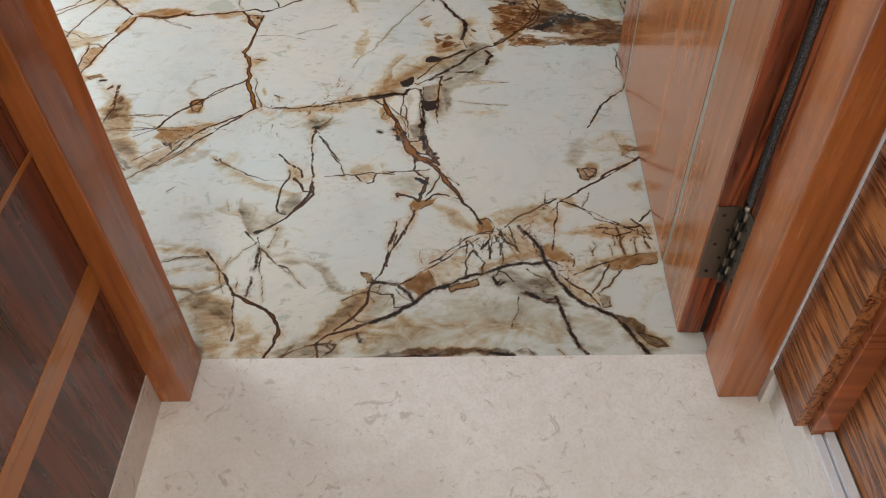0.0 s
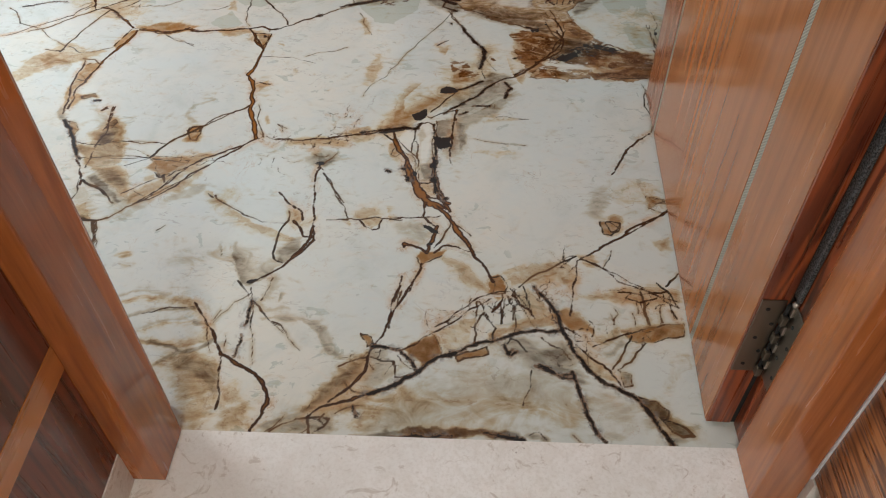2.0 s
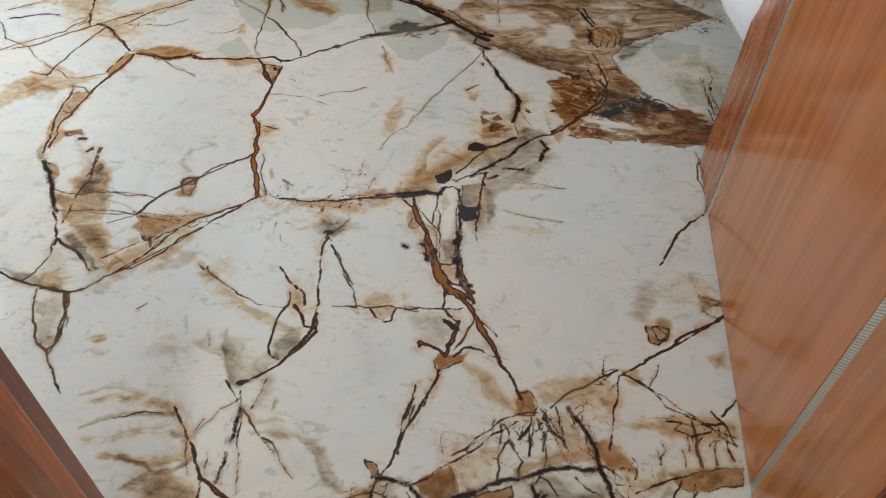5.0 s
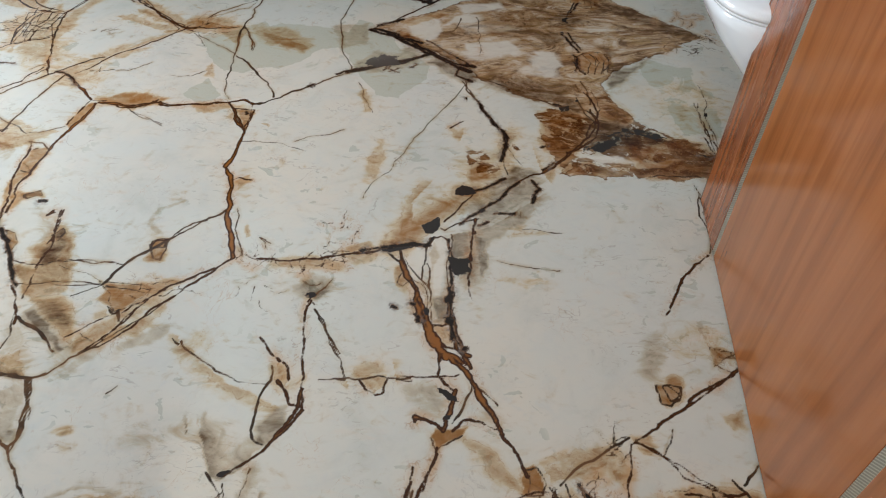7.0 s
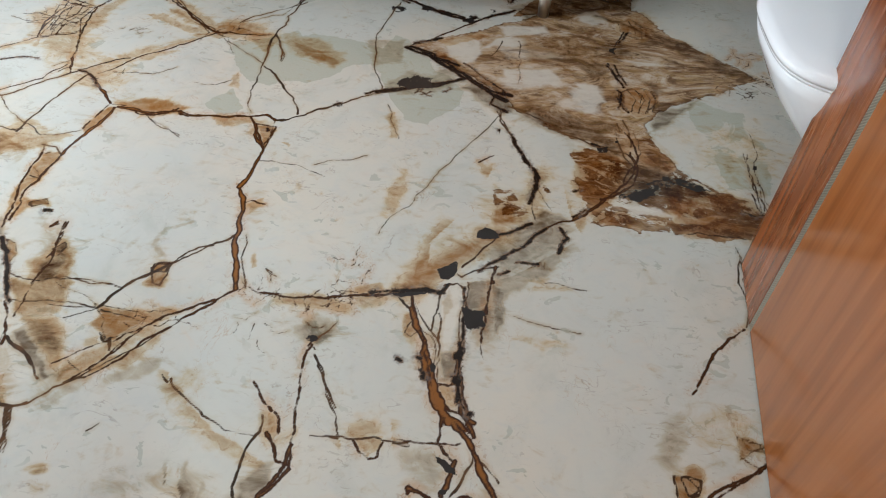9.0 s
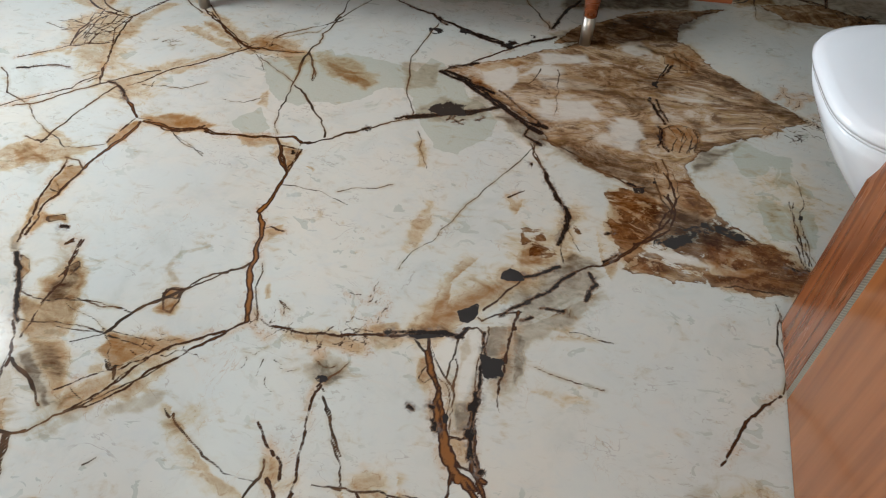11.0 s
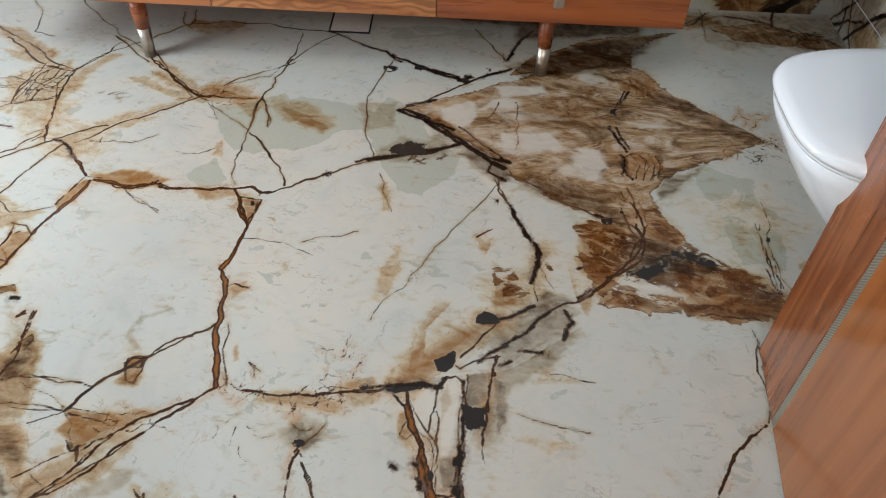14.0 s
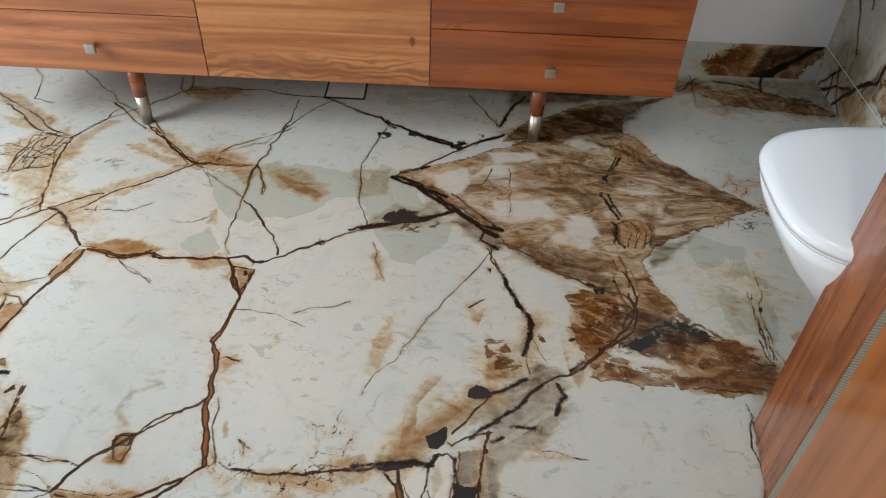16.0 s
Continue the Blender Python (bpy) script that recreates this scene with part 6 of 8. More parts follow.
bleed("smoke", 0.4, 0.02, 0.012, -0.139, 0.02, -0.053, 0.024, 0.05, 0.028, 0.127, 0.019)
patch("rust", 0.9, 0.009, 0, -0.035, 0.404, 0.017, 0.405, 0.056, 0.368, 0.08, 0.341, 0.088, 0.301, 0.054, 0.3, 0.022, 0.333, -0.02, 0.368)
patch("rust", 0.9, 0.004, 0, 0.04, 0.337, 0.077, 0.348, 0.093, 0.317, 0.086, 0.291, 0.059, 0.301)
patch("rust", 0.75, 0.008, 0, 0.212, 0.289, 0.271, 0.31, 0.34, 0.313, 0.398, 0.329, 0.396, 0.298, 0.346, 0.283, 0.279, 0.289)
patch("rust", 0.8, 0.006, 0, 0.184, 0.262, 0.22, 0.256, 0.236, 0.235, 0.223, 0.22, 0.193, 0.236)
patch("rust", 0.75, 0.004, 0, 0.286, 0.224, 0.323, 0.239, 0.393, 0.237, 0.391, 0.216, 0.348, 0.208, 0.312, 0.195, 0.292, 0.204)
patch("rust", 0.5, 0.006, 0, 0.228, 0.211, 0.289, 0.231, 0.278, 0.205, 0.24, 0.185)
patch("olive", 0.9, 0.01, 0, 0.3, 0.085, 0.34, 0.079, 0.357, 0.051, 0.387, 0.027, 0.354, 0.024, 0.326, 0.048)
patch("rust", 0.7, 0.01, 0, 0.3, 0.085, 0.34, 0.079, 0.357, 0.051, 0.387, 0.027, 0.354, 0.024, 0.326, 0.048)
patch("smoke", 0.7, 0.012, 0, 0.054, 0.191, 0.134, 0.19, 0.19, 0.13, 0.134, 0.124, 0.079, 0.161)
vein("black", 4, 3, 0.083, 0.174, 0.09, 0.162, 0.102, 0.172)
vein("black", 4, 3, 0.139, 0.145, 0.157, 0.134, 0.17, 0.124, 0.19, 0.128)
patch("rust", 0.55, 0.008, 0, 0.099, 0.292, 0.133, 0.308, 0.172, 0.251, 0.19, 0.185, 0.157, 0.232, 0.119, 0.246)
patch("rust", 0.6, 0.007, 0, 0.215, 0.402, 0.252, 0.413, 0.267, 0.376, 0.235, 0.377)
patch("rust", 0.6, 0.008, 0, 0.163, 0.35, 0.204, 0.361, 0.223, 0.33, 0.202, 0.313)
vein("brown", 3, 2, 0.228, 0.397, 0.275, 0.368, 0.322, 0.334, 0.373, 0.302, 0.397, 0.292)
vein("hair", 2, 2, 0.328, 0.291, 0.331, 0.268, 0.334, 0.239)
vein("hair", 2, 2, 0.359, 0.27, 0.357, 0.241)
vein("hair", 2, 2, 0.379, 0.272, 0.383, 0.255)
vein("hair", 2, 2, 0.271, 0.261, 0.276, 0.236)
patch("rust", 0.8, 0.009, 0, 0.379, 0.447, 0.401, 0.456, 0.405, 0.429, 0.381, 0.421)
vein("black", 5, 9, -0.024, 1.256, -0.006, 1.213, 0.017, 1.176)
vein("black", 9, 8, 0.017, 1.176, 0.04, 1.142, 0.046, 1.106, 0.04, 1.076, 0.031, 1.043)
vein("hair", 3, 2, 0.046, 1.084, 0.061, 1.051, 0.075, 1.027)
vein("hair", 2, 2, 0.035, 1.048, 0.04, 1.015, 0.049, 0.997)
vein("black", 6, 7, -0.288, 1.546, -0.225, 1.512, -0.175, 1.478)
vein("black", 7, 10, -0.175, 1.478, -0.129, 1.437, -0.078, 1.4, -0.03, 1.388)
bleed("smoke", 0.8, 0.03, 0.012, -0.175, 1.478, -0.129, 1.437, -0.078, 1.4, -0.029, 1.381)
patch("smoke", 0.85, 0.012, 0, -0.155, 1.414, -0.106, 1.435, -0.039, 1.373, -0.007, 1.36, -0.035, 1.31, -0.086, 1.348)
patch("smoke", 0.95, 0.012, 0, -0.049, 1.777, 0.051, 1.839, 0.125, 1.903, 0.303, 1.979, 0.302, 1.907, 0.249, 1.844, 0.167, 1.786, 0.053, 1.742, -0.025, 1.73)
# broad darker area beneath the vanity, back to the north wall
patch("smoke", 0.9, 0.01, 0, -0.587, 1.983, 0.299, 2.165, 0.303, 1.979, -0.042, 1.905, -0.037, 1.976)
patch("smoke", 0.9, 0.014, 0, -0.007, 1.35, 0.097, 1.339, 0.179, 1.29, 0.233, 1.231, 0.252, 1.172, 0.166, 1.238, 0.062, 1.272, -0.004, 1.306)
patch("smoke", 0.95, 0.009, 0, 0.206, 1.1, 0.237, 1.147, 0.286, 1.187, 0.333, 1.169, 0.393, 1.131, 0.328, 1.124, 0.267, 1.09)
patch("ink", 0.85, 0.006, 0, 0.214, 1.091, 0.259, 1.129, 0.288, 1.11, 0.245, 1.077)
patch("ink", 0.75, 0.006, 0, 0.285, 1.18, 0.339, 1.166, 0.43, 1.132, 0.355, 1.128, 0.304, 1.15)
patch("olive", 0.9, 0.01, 0, 0.206, 1.1, 0.237, 1.147, 0.286, 1.187, 0.333, 1.169, 0.393, 1.131, 0.328, 1.124, 0.267, 1.09)
patch("rust", 0.9, 0.012, 0, 0.108, 1.213, 0.176, 1.199, 0.252, 1.172, 0.216, 1.123, 0.162, 1.129)
patch("fibre", 0.8, 0.008, 0, 0.348, 1.025, 0.418, 1.055, 0.493, 1.052, 0.482, 1.019, 0.409, 1.0, 0.354, 1.001)
patch("fibre", 0.7, 0.008, 0, 0.108, 1.151, 0.173, 1.116, 0.204, 1.092, 0.186, 1.049, 0.149, 1.011, 0.169, 1.004, 0.14, 1.069)
patch("fibre", 0.7, 0.006, 0, 0.164, 1.013, 0.205, 1.015, 0.25, 1.005, 0.214, 1.0)
patch("fibre", 0.7, 0.006, 0, 0.257, 1.039, 0.315, 1.047, 0.329, 1.036, 0.277, 1.025)
patch("rust", 0.22, 0.03, 0, 0.34, 1.384, 0.454, 1.347, 0.533, 1.275, 0.524, 1.152, 0.453, 1.142, 0.372, 1.174, 0.337, 1.246)
patch("pale", 0.9, 0.004, 0, 0.216, 1.743, 0.252, 1.767, 0.29, 1.73, 0.296, 1.683, 0.248, 1.681, 0.214, 1.704)
patch("rust", 0.6, 0.004, 0, 0.216, 1.743, 0.252, 1.767, 0.29, 1.73, 0.296, 1.683, 0.248, 1.681, 0.214, 1.704)
vein("hair", 2, 2, 0.249, 1.759, 0.267, 1.727, 0.264, 1.683)
vein("hair", 2, 2, 0.266, 1.751, 0.283, 1.72, 0.281, 1.681)
patch("pale", 0.95, 0.004, 0, 0.237, 1.453, 0.286, 1.467, 0.303, 1.43, 0.288, 1.376, 0.253, 1.353, 0.235, 1.368)
patch("rust", 0.65, 0.004, 0, 0.237, 1.453, 0.286, 1.467, 0.303, 1.43, 0.288, 1.376, 0.253, 1.353, 0.235, 1.368)
vein("hair", 2, 2, 0.258, 1.458, 0.268, 1.425, 0.259, 1.372)
vein("hair", 2, 2, 0.275, 1.463, 0.288, 1.428, 0.276, 1.374)
vein("hair", 2, 2, 0.29, 1.459, 0.3, 1.43, 0.291, 1.384)
patch("pale", 0.8, 0.008, 0, -0.207, 1.575, -0.164, 1.616, -0.118, 1.6, -0.109, 1.545, -0.144, 1.497, -0.191, 1.522)
patch("pale", 0.7, 0.01, 0, -0.069, 1.453, 0.019, 1.486, 0.09, 1.481, 0.071, 1.442, -0.016, 1.409, -0.054, 1.415)
patch("pale", 0.75, 0.012, 0, 0.09, 1.431, 0.147, 1.459, 0.171, 1.424, 0.181, 1.342, 0.145, 1.355, 0.109, 1.396)
patch("pale", 0.7, 0.01, 0, 0.117, 1.783, 0.168, 1.804, 0.202, 1.741, 0.159, 1.715, 0.124, 1.739)
bleed("rust", 0.9, 0.05, 0.012, 0.013, 0.96, -0.031, 0.941, -0.095, 0.885, -0.134, 0.845, -0.164, 0.798)
patch("rust", 0.8, 0.015, 0, -0.046, 0.996, -0.012, 1.041, 0.009, 1.024, 0.007, 0.972, -0.032, 0.954)
patch("smoke", 0.7, 0.012, 0, -0.059, 0.913, 0.036, 1.014, 0.087, 1.035, 0.067, 0.98, -0.009, 0.903, -0.037, 0.881)
bleed("smoke", 0.6, 0.004, 0.04, -0.016, 0.861, 0.068, 0.931, 0.108, 0.986)
vein("black", 8, 5, 0.093, 0.984, 0.108, 0.961, 0.093, 0.925)
vein("black", 6, 5, 0.031, 0.885, 0.055, 0.885)
vein("brown", 3, 2, 0.486, 1.268, 0.486, 1.176, 0.491, 1.092, 0.504, 1.08)
vein("hair", 2, 2, 0.426, 0.986, 0.431, 0.934, 0.43, 0.889)
patch("ink", 0.7, 0.005, 0, 0.471, 1.299, 0.484, 1.304, 0.479, 1.29)
patch("olive", 0.6, 0.02, 0, 0.348, 1.46, 0.515, 1.428, 0.55, 1.277, 0.523, 1.124, 0.421, 1.137)
patch("olive", 0.9, 0.004, 0, -0.712, 1.464, -0.643, 1.513, -0.571, 1.565, -0.509, 1.488, -0.544, 1.41, -0.578, 1.336, -0.635, 1.348, -0.681, 1.409)
patch("olive", 0.9, 0.004, 0, -0.554, 1.555, -0.461, 1.521, -0.371, 1.488, -0.334, 1.595, -0.24, 1.536, -0.197, 1.425, -0.297, 1.385, -0.379, 1.463, -0.44, 1.428)
patch("olive", 0.8, 0.004, 0, -0.305, 1.351, -0.206, 1.39, -0.158, 1.323, -0.198, 1.245, -0.256, 1.255)
patch("rust", 0.6, 0.012, 0, -0.599, 1.509, -0.542, 1.507, -0.448, 1.462, -0.454, 1.431, -0.543, 1.457)
patch("rust", 0.95, 0.006, 0, -0.872, 1.221, -0.836, 1.244, -0.77, 1.243, -0.736, 1.203, -0.81, 1.181, -0.857, 1.187)
patch("rust", 0.7, 0.005, 0, -0.666, 1.205, -0.594, 1.218, -0.552, 1.205, -0.632, 1.177)
bleed("rust", 0.8, 0.02, 0.02, -0.904, 1.598, -0.826, 1.545, -0.765, 1.517)
bleed("rust", 0.85, 0.018, 0.018, -0.811, 1.503, -0.765, 1.517, -0.686, 1.516, -0.635, 1.535)
bleed("rust", 0.6, 0.014, 0.014, -0.93, 1.377, -0.862, 1.449, -0.765, 1.517)
vein("brown", 2, 1.5, -0.765, 1.517, -0.712, 1.552, -0.649, 1.533)
vein("brown", 2, 1.5, -0.765, 1.517, -0.695, 1.499, -0.656, 1.511)
vein("brown", 2, 1.5, -0.837, 1.556, -0.787, 1.518, -0.8, 1.473)
bleed("rust", 0.6, 0.02, 0.02, -1.176, 1.393, -1.183, 1.493, -1.198, 1.585)
bleed("rust", 0.65, 0.02, 0.02, -1.046, 1.299, -1.085, 1.409, -1.12, 1.531, -1.135, 1.611)
bleed("rust", 0.6, 0.02, 0.02, -1.247, 1.368, -1.187, 1.415, -1.086, 1.472)
patch("pale", 0.9, 0.003, 0, -0.107, 0.788, -0.096, 0.817, -0.079, 0.806, -0.072, 0.743, -0.081, 0.694, -0.081, 0.626, -0.101, 0.691)
bleed("smoke", 0.85, 0.004, 0.035, -0.029, 0.841, -0.029, 0.775, -0.033, 0.713)
bleed("smoke", 0.85, 0.035, 0.004, -0.029, 0.841, -0.029, 0.775, -0.033, 0.713)
patch("ink", 0.95, 0.002, 0, -0.071, 0.758, -0.054, 0.757, -0.048, 0.729, -0.065, 0.723)
vein("black", 5, 4, -0.191, 0.775, -0.153, 0.788, -0.112, 0.788)
vein("black", 3, 4, -0.072, 0.807, -0.065, 0.72, -0.062, 0.64, -0.057, 0.587, -0.036, 0.551)
bleed("rust", 0.4, 0.012, 0.012, 0.014, 0.706, 0.072, 0.697, 0.109, 0.711)
bleed("rust", 0.65, 0.012, 0.03, -0.519, 0.554, -0.468, 0.515, -0.402, 0.48, -0.346, 0.455)
patch("rust", 0.5, 0.012, 0, -0.51, 0.559, -0.481, 0.576, -0.433, 0.551, -0.436, 0.528, -0.471, 0.525)
patch("smoke", 0.7, 0.008, 0, -0.372, 0.442, -0.342, 0.455, -0.317, 0.431, -0.334, 0.402, -0.358, 0.399)
bleed("rust", 0.7, 0.006, 0.03, -0.222, 0.478, -0.193, 0.484, -0.15, 0.488)
bleed("rust", 0.7, 0.03, 0.006, -0.222, 0.478, -0.193, 0.484, -0.15, 0.488)
patch("pale", 0.8, 0.003, 0, -0.153, 0.775, -0.112, 0.784, -0.115, 0.7, -0.137, 0.715)
bleed("smoke", 0.6, 0.02, 0.02, -0.805, 0.583, -0.762, 0.567, -0.697, 0.522)
clear(-0.531, 0.58, -0.393, 0.61, -0.338, 0.645, -0.296, 0.635, -0.272, 0.461, -0.284, 0.391, -0.328, 0.303, -0.332, 0.197, -0.385, 0.193, -0.418, 0.209, -0.47, 0.422)
clear(-0.252, 0.534, -0.159, 0.542, -0.138, 0.45, -0.203, 0.433)
clear(-0.122, 0.515, -0.06, 0.532, 0.009, 0.508, 0.043, 0.4, 0.094, 0.333, 0.095, 0.297, 0.027, 0.285, -0.027, 0.363, -0.079, 0.343, -0.114, 0.429)
clear(-0.645, 0.287, -0.492, 0.293, -0.468, 0.195, -0.595, 0.176)
vein("brown", 4, 3, -0.31, 0.647, -0.316, 0.619, -0.308, 0.555, -0.299, 0.494, -0.297, 0.459, -0.29, 0.426)
vein("brown", 6, 8, -0.295, 0.465, -0.297, 0.436, -0.306, 0.408, -0.323, 0.38)
vein("brown", 6, 3, -0.29, 0.426, -0.311, 0.391, -0.339, 0.352, -0.373, 0.324, -0.391, 0.308)
vein("brown", 4, 6, -0.384, 0.563, -0.368, 0.543, -0.354, 0.526, -0.342, 0.517)
vein("brown", 4, 5, -0.336, 0.515, -0.326, 0.504, -0.321, 0.48)
vein("hair", 4, 4, -0.353, 0.507, -0.349, 0.478, -0.362, 0.431, -0.363, 0.387, -0.357, 0.372, -0.339, 0.363)
vein("brown", 5, 5, -0.339, 0.479, -0.32, 0.457, -0.311, 0.435, -0.291, 0.431)
vein("hair", 4, 2, -0.515, 0.549, -0.475, 0.515, -0.444, 0.493, -0.401, 0.473, -0.352, 0.472)
patch("rust", 0.4, 0.01, 0, -0.51, 0.55, -0.491, 0.571, -0.452, 0.568, -0.456, 0.535, -0.485, 0.533)
bleed("rust", 0.6, 0.006, 0.035, -0.506, 0.537, -0.442, 0.484, -0.396, 0.456, -0.345, 0.438)
bleed("rust", 0.5, 0.02, 0.02, -0.349, 0.502, -0.323, 0.468, -0.306, 0.481)
patch("smoke", 0.75, 0.006, 0, -0.356, 0.404, -0.334, 0.433, -0.311, 0.435, -0.309, 0.402, -0.333, 0.363, -0.353, 0.372)
patch("rust", 0.7, 0.006, 0, -0.35, 0.507, -0.331, 0.509, -0.32, 0.48, -0.343, 0.472)
bleed("smoke", 0.85, 0.045, 0.004, -0.432, 0.371, -0.42, 0.34, -0.403, 0.312, -0.39, 0.305, -0.371, 0.316, -0.354, 0.341)
bleed("smoke", 0.6, 0.01, 0.01, -0.436, 0.408, -0.43, 0.371, -0.406, 0.322)
bleed("smoke", 0.55, 0.01, 0.01, -0.406, 0.383, -0.402, 0.342, -0.394, 0.313)
patch("ink", 0.85, 0.003, 0, -0.404, 0.314, -0.38, 0.319, -0.385, 0.304)
vein("hair", 3, 2, -0.386, 0.299, -0.377, 0.266)
vein("hair", 3, 1, -0.415, 0.316, -0.395, 0.293, -0.375, 0.266)
vein("hair", 3, 2, -0.35, 0.324, -0.353, 0.297, -0.361, 0.269)
vein("hair", 2, 1, -0.384, 0.284, -0.409, 0.264, -0.426, 0.235, -0.435, 0.215)
vein("black", 4, 2, -0.377, 0.266, -0.377, 0.239, -0.379, 0.21)
vein("hair", 3, 2, -0.373, 0.257, -0.369, 0.222, -0.362, 0.196)
vein("hair", 4, 2, -0.374, 0.266, -0.352, 0.241, -0.329, 0.216, -0.306, 0.196)
bleed("smoke", 0.6, 0.016, 0.016, -0.348, 0.324, -0.348, 0.297, -0.361, 0.272)
bleed("smoke", 0.55, 0.006, 0.014, -0.371, 0.265, -0.346, 0.25, -0.309, 0.248)
bleed("smoke", 0.6, 0.012, 0.005, -0.348, 0.228, -0.316, 0.23, -0.285, 0.227, -0.258, 0.215, -0.234, 0.198)
vein("hair", 2, 2, -0.607, 0.442, -0.593, 0.457)
stain("rust", 0.4, -0.644, 0.376, 0.02, 0.01)
patch("rust", 0.55, 0.009, 0, -0.227, 0.502, -0.211, 0.523, -0.184, 0.516, -0.156, 0.494, -0.192, 0.488, -0.216, 0.489)
patch("rust", 0.55, 0.003, 0, -0.206, 0.488, -0.163, 0.491, -0.161, 0.47, -0.173, 0.458, -0.189, 0.466, -0.199, 0.47)
vein("brown", 3, 3, -0.206, 0.486, -0.194, 0.468, -0.178, 0.458, -0.165, 0.464, -0.161, 0.489)
vein("hair", 3, 3, -0.249, 0.487, -0.201, 0.488, -0.149, 0.492)
vein("brown", 3, 3, -0.14, 0.496, -0.087, 0.498, -0.044, 0.504)
vein("brown", 8, 11, -0.159, 0.748, -0.127, 0.678, -0.105, 0.598, -0.092, 0.563)
vein("brown", 11, 9, -0.092, 0.563, -0.061, 0.538, -0.03, 0.505, -0.009, 0.461, 0.016, 0.419)
vein("brown", 9, 6, 0.016, 0.419, 0.044, 0.369, 0.061, 0.33)
vein("brown", 4, 7, -0.066, 0.655, -0.062, 0.602, -0.05, 0.558, -0.025, 0.517)
vein("brown", 4, 4, -0.079, 0.549, -0.079, 0.501, -0.067, 0.484, -0.052, 0.474)
vein("brown", 8, 6, -0.049, 0.474, -0.055, 0.445, -0.062, 0.412, -0.066, 0.399)
patch("ink", 0.92, 0.002, 0, -0.093, 0.483, -0.076, 0.478, -0.054, 0.468, -0.044, 0.455, -0.065, 0.456, -0.08, 0.466)
patch("ink", 0.92, 0.002, 0, -0.071, 0.433, -0.059, 0.436, -0.058, 0.425, -0.068, 0.422)
vein("hair", 3, 4, -0.027, 0.499, -0.023, 0.482, -0.039, 0.436, -0.053, 0.413)
vein("hair", 3, 3, -0.019, 0.48, 0.008, 0.46, 0.018, 0.449)
vein("brown", 9, 5, -0.111, 0.422, -0.095, 0.418, -0.075, 0.409, -0.066, 0.399)
patch("rust", 0.95, 0.002, 0, -0.08, 0.408, -0.052, 0.407, -0.033, 0.414, -0.038, 0.393, -0.06, 0.379, -0.075, 0.367, -0.085, 0.387)
vein("hair", 3, 3, -0.085, 0.387, -0.075, 0.367, -0.058, 0.379, -0.037, 0.393)
vein("brown", 4, 3, -0.052, 0.4, -0.035, 0.42, 0.002, 0.412, 0.028, 0.399)
patch("smoke", 0.5, 0.01, 0, -0.137, 0.475, -0.095, 0.485, -0.065, 0.456, -0.072, 0.427, -0.115, 0.44)
patch("smoke", 0.4, 0.01, 0, -0.018, 0.449, 0.01, 0.451, 0.025, 0.409, -0.007, 0.417)
vein("brown", 5, 4, -0.075, 0.371, -0.087, 0.328, -0.101, 0.289, -0.118, 0.251, -0.122, 0.214)
vein("hair", 4, 3, -0.11, 0.314, -0.115, 0.287, -0.119, 0.273)
patch("rust", 0.7, 0.01, 0, -0.038, 0.391, -0.006, 0.389, 0.023, 0.357, 0.041, 0.329, 0.053, 0.306, 0.03, 0.304, -0.004, 0.333)
patch("rust", 1, 0.002, 0, 0.057, 0.34, 0.075, 0.346, 0.088, 0.318, 0.083, 0.302, 0.053, 0.301, 0.051, 0.315)
vein("hair", 2.5, 2.5, 0.057, 0.34, 0.076, 0.345, 0.088, 0.318, 0.083, 0.302, 0.052, 0.301)
vein("hair", 2, 2, 0.064, 0.335, 0.061, 0.302)
vein("brown", 3, 3, 0.091, 0.306, 0.057, 0.301, 0.023, 0.28, -0.009, 0.25, -0.041, 0.22)
vein("hair", 3, 2, 0.032, 0.281, 0.031, 0.254, 0.027, 0.223)
vein("hair", 3, 2, 0.036, 0.281, 0.045, 0.259, 0.053, 0.241)
vein("hair", 3, 2, 0.087, 0.296, 0.097, 0.272, 0.096, 0.24)
vein("hair", 3, 2, 0.078, 0.298, 0.075, 0.257, 0.075, 0.231)
vein("hair", 2.5, 2, 0.093, 0.314, 0.108, 0.294, 0.124, 0.268, 0.135, 0.244)
vein("hair", 2.5, 2, 0.1, 0.314, 0.103, 0.277, 0.1, 0.259)
bleed("smoke", 0.55, 0.014, 0.005, -0.64, 0.258, -0.604, 0.276, -0.555, 0.285, -0.504, 0.269, -0.478, 0.252)
bleed("rust", 0.55, 0.006, 0.016, -0.626, 0.246, -0.591, 0.266, -0.542, 0.275, -0.491, 0.264)
bleed("smoke", 0.8, 0.01, 0.005, -0.607, 0.204, -0.573, 0.23, -0.524, 0.247, -0.477, 0.249)
vein("hair", 2, 3, -0.569, 0.23, -0.524, 0.247, -0.478, 0.25)
bleed("smoke", 0.55, 0.01, 0.006, -0.59, 0.188, -0.535, 0.208, -0.489, 0.221, -0.449, 0.213)
bleed("rust", 0.5, 0.006, 0.02, -0.584, 0.185, -0.533, 0.203, -0.479, 0.216)
bleed("rust", 0.7, 0.012, 0.012, -0.512, 0.274, -0.492, 0.266, -0.473, 0.247)
vein("hair", 3, 3, -0.301, 0.628, -0.266, 0.558, -0.239, 0.517, -0.23, 0.49)
bleed("smoke", 0.95, 0.012, 0.016, 0.167, 1.771, 0.251, 1.739, 0.316, 1.682, 0.405, 1.627, 0.49, 1.58, 0.55, 1.555)
bleed("smoke", 0.8, 0.008, 0.01, 0.218, 1.646, 0.297, 1.615, 0.399, 1.578, 0.526, 1.564)
